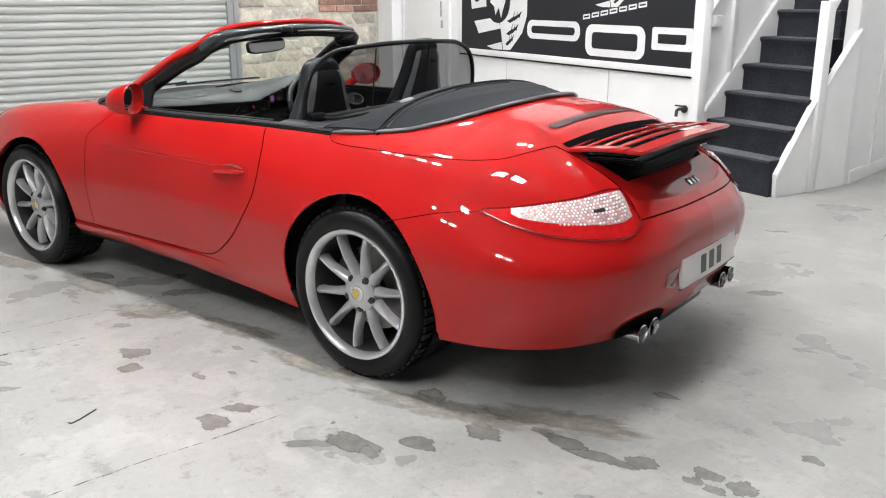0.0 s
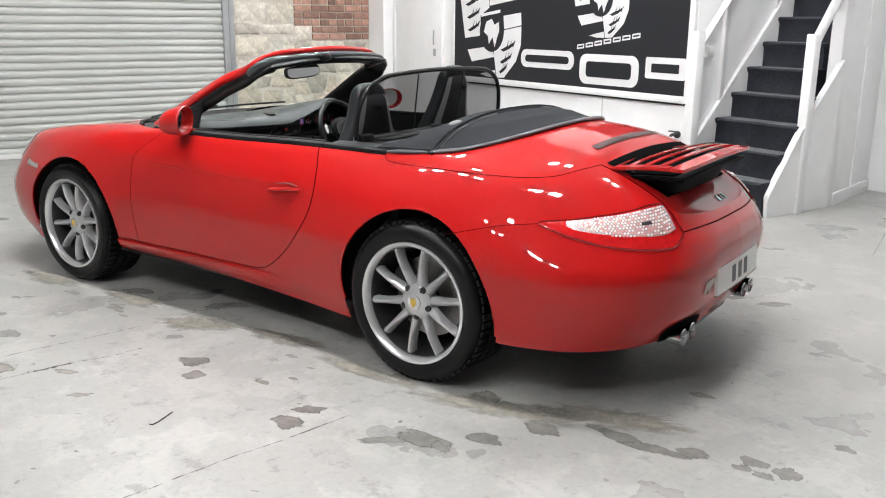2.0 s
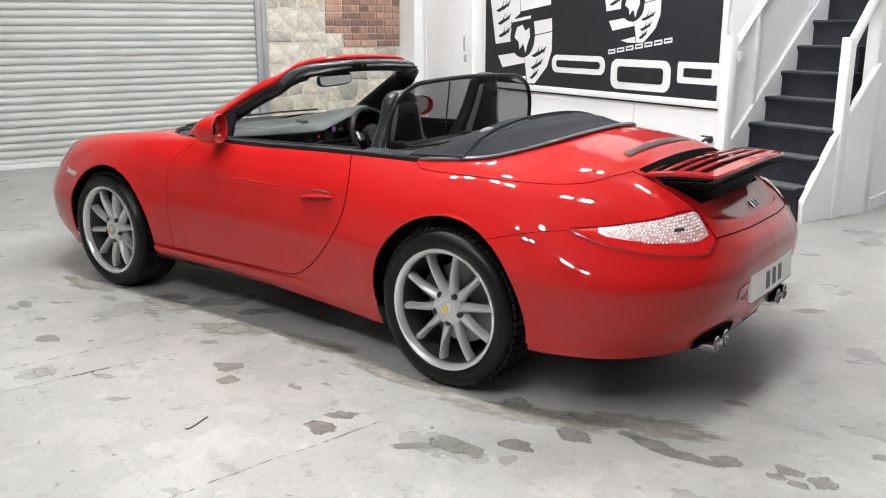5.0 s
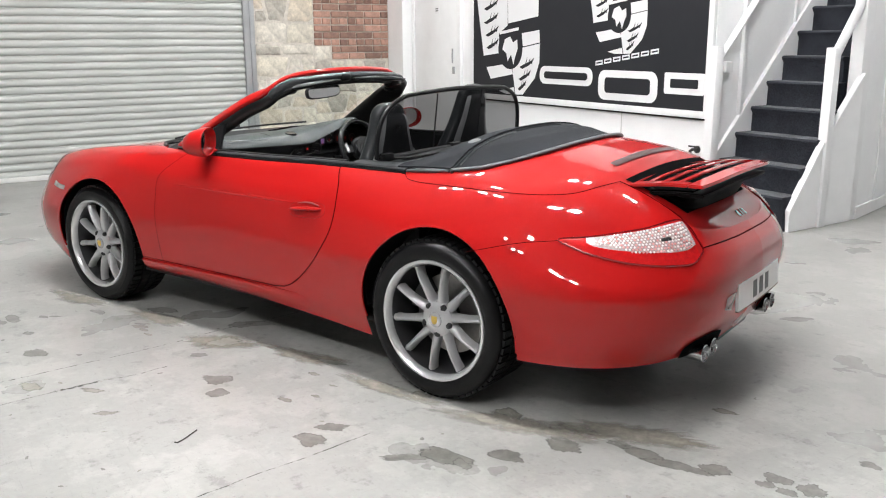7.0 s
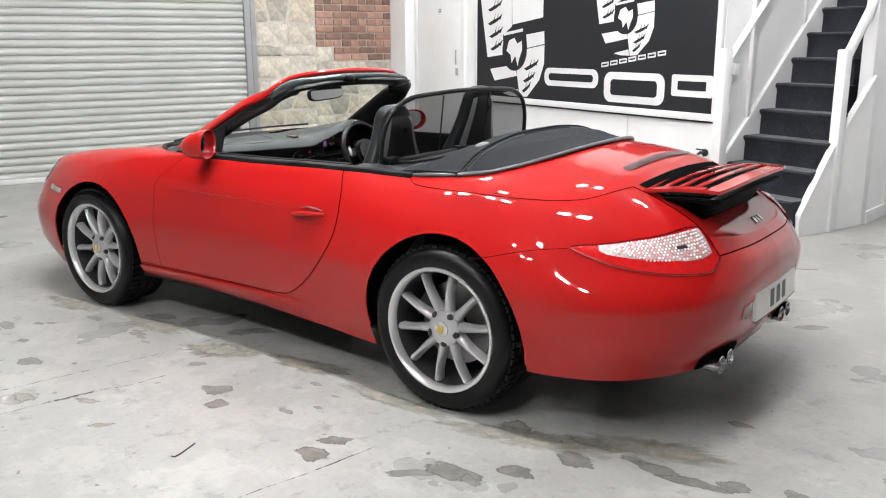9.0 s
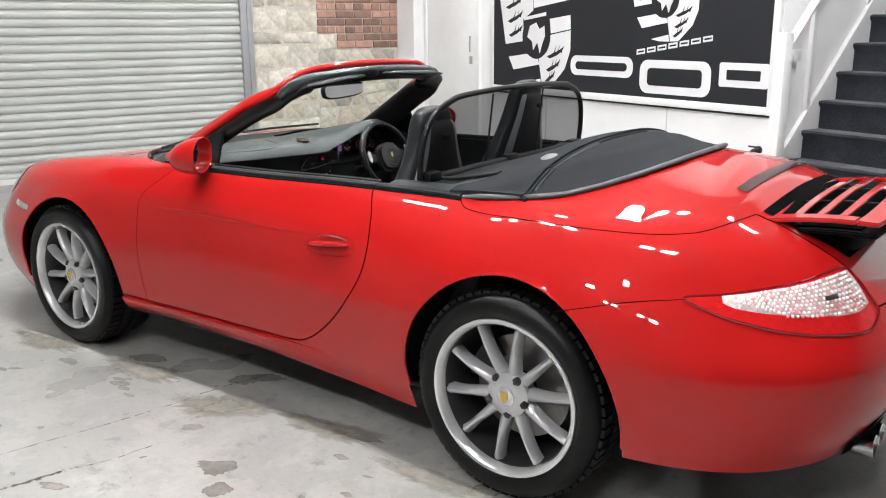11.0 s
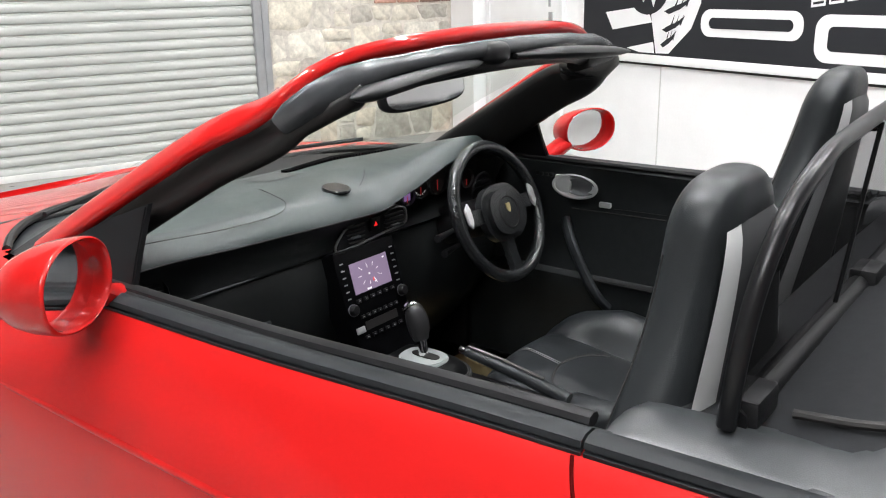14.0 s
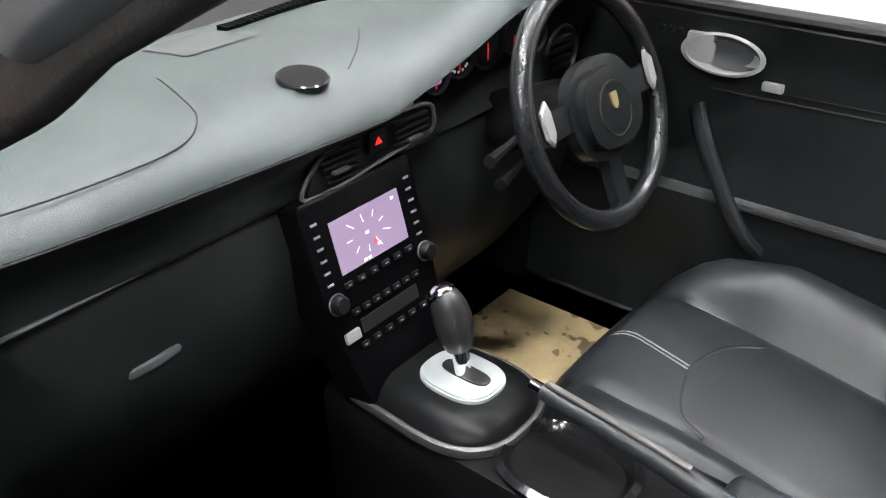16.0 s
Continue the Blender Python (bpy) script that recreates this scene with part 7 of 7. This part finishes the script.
# seats
def seat(y0, lean=0.20, rise=0.0, base_x=0.475):
    s = new("seat")
    s.parent = car
    s.location = (0, y0, 0)
    s["label"] = "black leather sports seat with integrated headrest"

    half_of = pchip((0.40, 0.50, 0.62, 0.74, 0.86, 0.95, 1.02, 1.08, 1.2), (0.200, 0.216, 0.220, 0.208, 0.174, 0.134, 0.110, 0.101, 0.099))
    thick_of = pchip((0.40, 0.70, 0.95, 1.08, 1.2), (0.072, 0.060, 0.047, 0.045, 0.044))
    bolster_of = pchip((0.40, 0.60, 0.80, 0.95, 1.2), (0.034, 0.030, 0.020, 0.002, 0.0))
    levels = [(z, 1.0) for z in np.linspace(0.40, 1.07, 22)] + [(1.07 + 0.072 * math.sin(a), max(0.06, math.cos(a) ** 0.62)) for a in np.linspace(0.12, 1.56, 10)]

    def slice_at(z, f, a0, a1, n, grow=0.0):
        h, th, bol = float(half_of(z)), float(thick_of(z)), float(bolster_of(z))
        xc = base_x + lean * (z - 0.40) / 0.74
        ring = []
        for k in range(n):
            a = a0 + (a1 - a0) * k / (n - 1 if a1 - a0 < 6 else n)
            cx, cy = math.cos(a), math.sin(a)
            yy = h * math.copysign(abs(cy) ** 0.60, cy)
            xx = th * math.copysign(abs(cx) ** 0.75, cx)
            if cx < 0:
                xx -= bol * (abs(yy) / h) ** 3
            ring.append((xc + (xx + grow * cx) * f, (yy + grow * cy) * f, z + rise * (z - 0.40) / 0.74))
        return ring
    back = part("backrest", loft([slice_at(z, f, 0, 2 * math.pi, 40) for z, f in levels]), LEATHER, s, "black leather backrest", angle=75)
    span = [(z, 1.0) for z in np.linspace(0.50, 1.05, 18)] + [(1.075, 0.93), (1.092, 0.78)]
    shell = loft([slice_at(z, f, -0.48, 0.48, 21, 0.012 + 0.010 * math.sin(math.pi * (z - 0.5) / 0.58)) for z, f in span], closed=False, caps=False)
    part("back_shell", shell, material("seat_shell_dark", (0.035, 0.036, 0.038), 0.36), s, "dark grey seat shell", angle=75)
    for a0, a1 in ((-0.84, -0.48), (0.48, 0.84)):
        rim = loft([slice_at(z, f, a0, a1, 6, 0.0125 + 0.010 * math.sin(math.pi * (z - 0.5) / 0.58)) for z, f in span], closed=False, caps=False)
        part("shell_rim", rim, material("seat_shell_silver", (0.58, 0.585, 0.59), 0.30, metal=0.4), s, "satin silver edge of the seat shell", angle=75)
    for a in (-2.15, 2.15):
        part("seat_seam", tube([slice_at(z, 1.0, a, a + 0.01, 2, -0.0005)[0] for z in np.linspace(0.44, 1.05, 20)], 0.0018, 6), BLACK_GAP, s)
    part("seat_lever", box(base_x + 0.052 + lean, base_x + 0.070 + lean, -0.014, 0.014, 1.025 + rise, 1.045 + rise, 0.005), PLASTIC, s)
    # cushion: centre panel, thigh panel and two bolsters
    cush = []
    out = 1 if y0 > 0 else -1
    for t in np.linspace(0, 1, 26):
        ring = []
        for u in np.linspace(-1, 1, 37):
            edge = abs(u)
            outer = u * out > 0
            w = 0.252 - 0.020 * (1 - min(1, t * 5)) ** 2
            x = -0.228 + 0.62 * t + 0.062 * (1 - t) * max(0, (edge - 0.35) / 0.65) ** 2
            base = 0.447 - 0.095 * t + 0.012 * math.sin(math.pi * t)
            g = 0.47 if outer else 0.66
            bolster = 0.0
            if edge > g:
                kk = (edge - g) / (1 - g)
                high = (0.092 if outer else 0.040) * min(1.0, 0.10 + t * 2.6) * (1 - 0.15 * t)
                bolster = high * math.sin(math.pi * min(1, kk * 0.80)) ** 0.85 - 0.16 * max(0, kk - 0.80) ** 1.2
            groove = -0.011 * math.exp(-((edge - g) / 0.030) ** 2)
            front = -0.10 * max(0, 1 - t / 0.16) ** 2
            wrinkle = 0.0012 * noise.noise(Vector((x * 22, u * 5, y0)))
            ring.append((x, u * w, base + bolster + groove + front + 0.010 * math.cos(u * 2.2) + wrinkle))
        x = ring[18][0]
        cush.append(ring + [(x + 0.03, 0.235, 0.26), (x + 0.03, -0.235, 0.26)])
    c = part("cushion", loft(cush), LEATHER, s, "black leather seat cushion", angle=55)
    arcs = smooth_path([(0.04, -0.155, 0), (-0.005, -0.135, 0), (-0.032, -0.07, 0), (-0.032, -0.02, 0), (-0.012, 0.04, 0), (0.03, 0.085, 0)] if y0 > 0 else [(0.04, 0.155, 0), (-0.005, 0.135, 0), (-0.032, 0.07, 0), (-0.032, 0.02, 0), (-0.012, -0.04, 0), (0.03, -0.085, 0)], 8)

    def zc(x, y):
        t = (x + 0.225) / 0.62
        return 0.447 - 0.095 * t + 0.012 * math.sin(math.pi * t) + 0.010 * math.cos(y / 0.25 * 2.2) - 0.10 * max(0, 1 - t / 0.16) ** 2
    part("seat_piping", tube([(p.x, p.y, zc(p.x, p.y) - 0.0025) for p in arcs], 0.0048, 8), BLACK_GAP, s)
    mid = smooth_path([(-0.19, -0.030, 0), (-0.12, -0.036, 0), (-0.036, -0.046, 0)], 6)
    for dy in (-0.004, 0.004):
        part("seat_stitch", tube([(p.x, p.y + dy, zc(p.x, p.y) + 0.0006) for p in mid], 0.0012, 6), material("stitch_grey", (0.16, 0.16, 0.165), 0.6), s)
    return s


seat(-0.395, 0.060, -0.008, 0.548)
seat(0.385, 0.175, 0.04, 0.365)


SATIN_SILVER = material("satin_silver_release", (0.60, 0.61, 0.62), 0.32, metal=0.4)
# door cards
for side in (-1, 1):
    y = side
    card = bmesh.new()
    cols = []
    for x in np.linspace(-0.60, 0.60, 25):
        w = float(LEVELS[6][1](x))
        cols.append([card.verts.new((x, y * yy, z)) for yy, z in ((w - 0.010, 0.878), (w - 0.035, 0.882), (w - 0.052, 0.868), (0.668 if x > -0.5 else 0.64, 0.80), (0.672, 0.72), (0.668, 0.560), (0.662, 0.555), (0.650, 0.548), (0.655, 0.49), (0.69, 0.40), (0.70, 0.19))])
    for a, b in zip(cols, cols[1:]):
        for k in range(10):
            card.faces.new((a[k], b[k], b[k + 1], a[k + 1]))
    dc = part("door_card", card, DOOR_LEATHER, car, "black leather door card", angle=35)
    part("door_sill_rail", tube([(x, y * (float(LEVELS[6][1](x)) - 0.040), float(LEVELS[6][0](x)) + 0.012) for x in np.linspace(-0.46, 0.56, 20)], 0.013, 8, flat=0.7), SEAL, dc, "black inner window seal")
    cup = lathe([(0.0, -0.004), (0.020, 0.0), (0.030, 0.010), (0.033, 0.016), (0.029, 0.018)], "y", 28)
    cup.transform(Matrix.Translation((-0.172, y * 0.650, 0.812)) @ Matrix.Diagonal((2.15, -y, 1.05, 1)))
    hs = part("door_release", cup, SATIN_SILVER, dc, "satin silver door release")
    hollow = lathe([(0.0, -0.002), (0.018, 0.001), (0.025, 0.0085)], "y", 24)
    hollow.transform(Matrix.Translation((-0.160, y * 0.6495, 0.810)) @ Matrix.Diagonal((2.0, -y, 0.95, 1)))
    part("release_cup", hollow, SATIN, hs, "dark hollow of the door release")
    part("release_lever", box(-0.240, -0.190, y * 0.648 - 0.008, y * 0.648 + 0.008, 0.788, 0.838, 0.007), SATIN_SILVER, dc, "silver release lever")
    part("lock_switch", box(-0.112, -0.078, y * 0.668 - 0.008, y * 0.668 + 0.008, 0.757, 0.772, 0.003), ALLOY, dc, "small silver lock switch")
    for k in range(4):
        part("mirror_switch", box(-0.262 - 0.016 * k, -0.250 - 0.016 * k, y * 0.66 - 0.008, y * 0.66 + 0.008, 0.826, 0.838, 0.003), PLASTIC, dc)
    pull = smooth_path([(-0.21, y * 0.655, 0.712), (-0.175, y * 0.628, 0.66), (-0.13, y * 0.622, 0.58), (-0.09, y * 0.628, 0.515), (-0.07, y * 0.65, 0.480)], 6)
    part("door_pull", tube(pull, 0.013, 10, flat=1.4), LEATHER, dc, "black leather pull handle")
    part("armrest_trim", tube([(x, y * 0.642, 0.556) for x in np.linspace(-0.13, 0.45, 10)], 0.007, 8), SEAL, dc, "grey armrest edge")
    part("card_seam", tube([(x, y * 0.669, 0.757 + 0.02 * x) for x in np.linspace(-0.07, 0.5, 8)], 0.0016, 6), SEAL, dc)
    part("card_seam", tube([(x, y * 0.670, 0.744 + 0.02 * x) for x in np.linspace(-0.20, 0.5, 8)], 0.002, 6), BLACK_GAP, dc)

# cabin shell, mat, glovebox, side vents
part("cabin_floor", box(-0.95, 0.72, -0.745, 0.745, 0.20, 0.235, 0.01), material("cabin_carpet", (0.010, 0.010, 0.011), 0.95, grain=0.4, grain_scale=200), car, "black cabin carpet")
part("bulkhead", box(-0.97, -0.93, -0.66, 0.66, 0.22, 0.86, 0.01), PLASTIC, car)
part("rear_bulkhead", box(0.78, 0.82, -0.64, 0.64, 0.22, 0.885, 0.01), LEATHER, car)
for side in (-1, 1):
    part("inner_quarter", box(0.50, 0.98, side * 0.64 - 0.015, side * 0.64 + 0.015, 0.24, 0.872, 0.01), PLASTIC, car)
    part("inner_front", box(-0.95, -0.55, side * 0.66 - 0.015, side * 0.66 + 0.015, 0.24, 0.85, 0.01), PLASTIC, car)
    v = lathe([(0.050, 0.010), (0.046, 0.014), (0.042, 0.004), (0.0, 0.004)], "x", 24, centre=(-0.421, side * 0.540, 0.793))
    part("side_vent", v, PLASTIC, dashboard, "round black side vent")
    for k in range(4):
        z = 0.793 - 0.024 + 0.016 * k
        half = 0.9 * math.sqrt(max(0.0, 0.042 ** 2 - (z - 0.793) ** 2))
        part("vent_slat", box(-0.417, -0.409, side * 0.540 - half, side * 0.540 + half, z - 0.003, z + 0.003), PLASTIC, dashboard, smooth=False)
latch = tube([(-0.418, -0.328, 0.650), (-0.408, -0.315, 0.655), (-0.404, -0.287, 0.657), (-0.408, -0.258, 0.657), (-0.420, -0.246, 0.654)], 0.005, 8, flat=1.3)
part("glovebox_latch", latch, SATIN, dashboard, "grey glovebox latch")
part("glovebox_seam", tube(smooth_path([(-0.424, -0.58, 0.70), (-0.423, -0.58, 0.60), (-0.440, -0.55, 0.54), (-0.440, -0.16, 0.54), (-0.423, -0.12, 0.60), (-0.424, -0.12, 0.70)], 4), 0.002, 6), BLACK_GAP, dashboard)
PAPER = material("stained_kraft_paper", (0.40, 0.31, 0.165), 0.8, grain=0.1, stain=0.15, stain_scale=9)
weather(PAPER, [(9, 3, (1, 1, 0), 0.36, 0.39, 0.30, 1.0), (26, 1, (1, 1, 0), 0.30, 0.33, 0.40, 1.0)])
paper = part("floor_mat_paper", box(-0.545, -0.28, 0.33, 0.60, 0.236, 0.240, 0.0), PAPER, smooth=False)
tagged(paper, "stained tan paper mat on the driver's floor", "mat")
for side in (-1, 1):
    b = part("seat_belt", box(0.30, 0.33, side * 0.640 - 0.003, side * 0.640 + 0.003, 0.30, 0.55, 0.002), PLASTIC, car, "black seat belt")


# ---- ceiling lamps ----
lamp_face = glow("led_panel_glow", (1.0, 1.0, 1.0), 272.0)


def panel_light(x, y, half_x, half_y, z=4.3):
    thing = new("ceiling_light")
    thing.matrix_world = pose(x, y, z)
    tagged(thing, "small white square LED panel under the unseen ceiling, lit; some added as fill", "lamp", "ceiling lights")
    part("housing", box(-half_x - 0.02, half_x + 0.02, -half_y - 0.02, half_y + 0.02, 0.03, 0.1, 0.01), GLOSSWHITE, thing)
    part("diffuser", box(-half_x, half_x, -half_y, half_y, 0.0, 0.035, 0.01), lamp_face, thing, "glowing white diffuser")


# most hang in pairs: a row over the left flank, a row over the open floor, a few towards the sign
for x, y, hx, hy in ((-1.45, -0.95, 0.10, 0.08), (-0.30, -0.88, 0.12, 0.10), (1.80, -0.92, 0.13, 0.10), (1.0, -4.9, 0.12, 0.10), (2.6, -5.0, 0.12, 0.10),
                     (-2.1, 3.3, 0.10, 0.085), (0.5, 1.95, 0.10, 0.085), (2.1, 2.4, 0.10, 0.085)):
    for dx in (-0.22, 0.22):
        panel_light(x + dx, y, hx, hy)
# unseen singles; (1.6, -3.0) and (0.3, -3.8) are added fill for floor and flank
for x, y in ((-0.35, 0.55), (1.6, -3.0), (0.3, -3.8), (-3.4, 1.3)):
    panel_light(x, y, 0.10, 0.10)
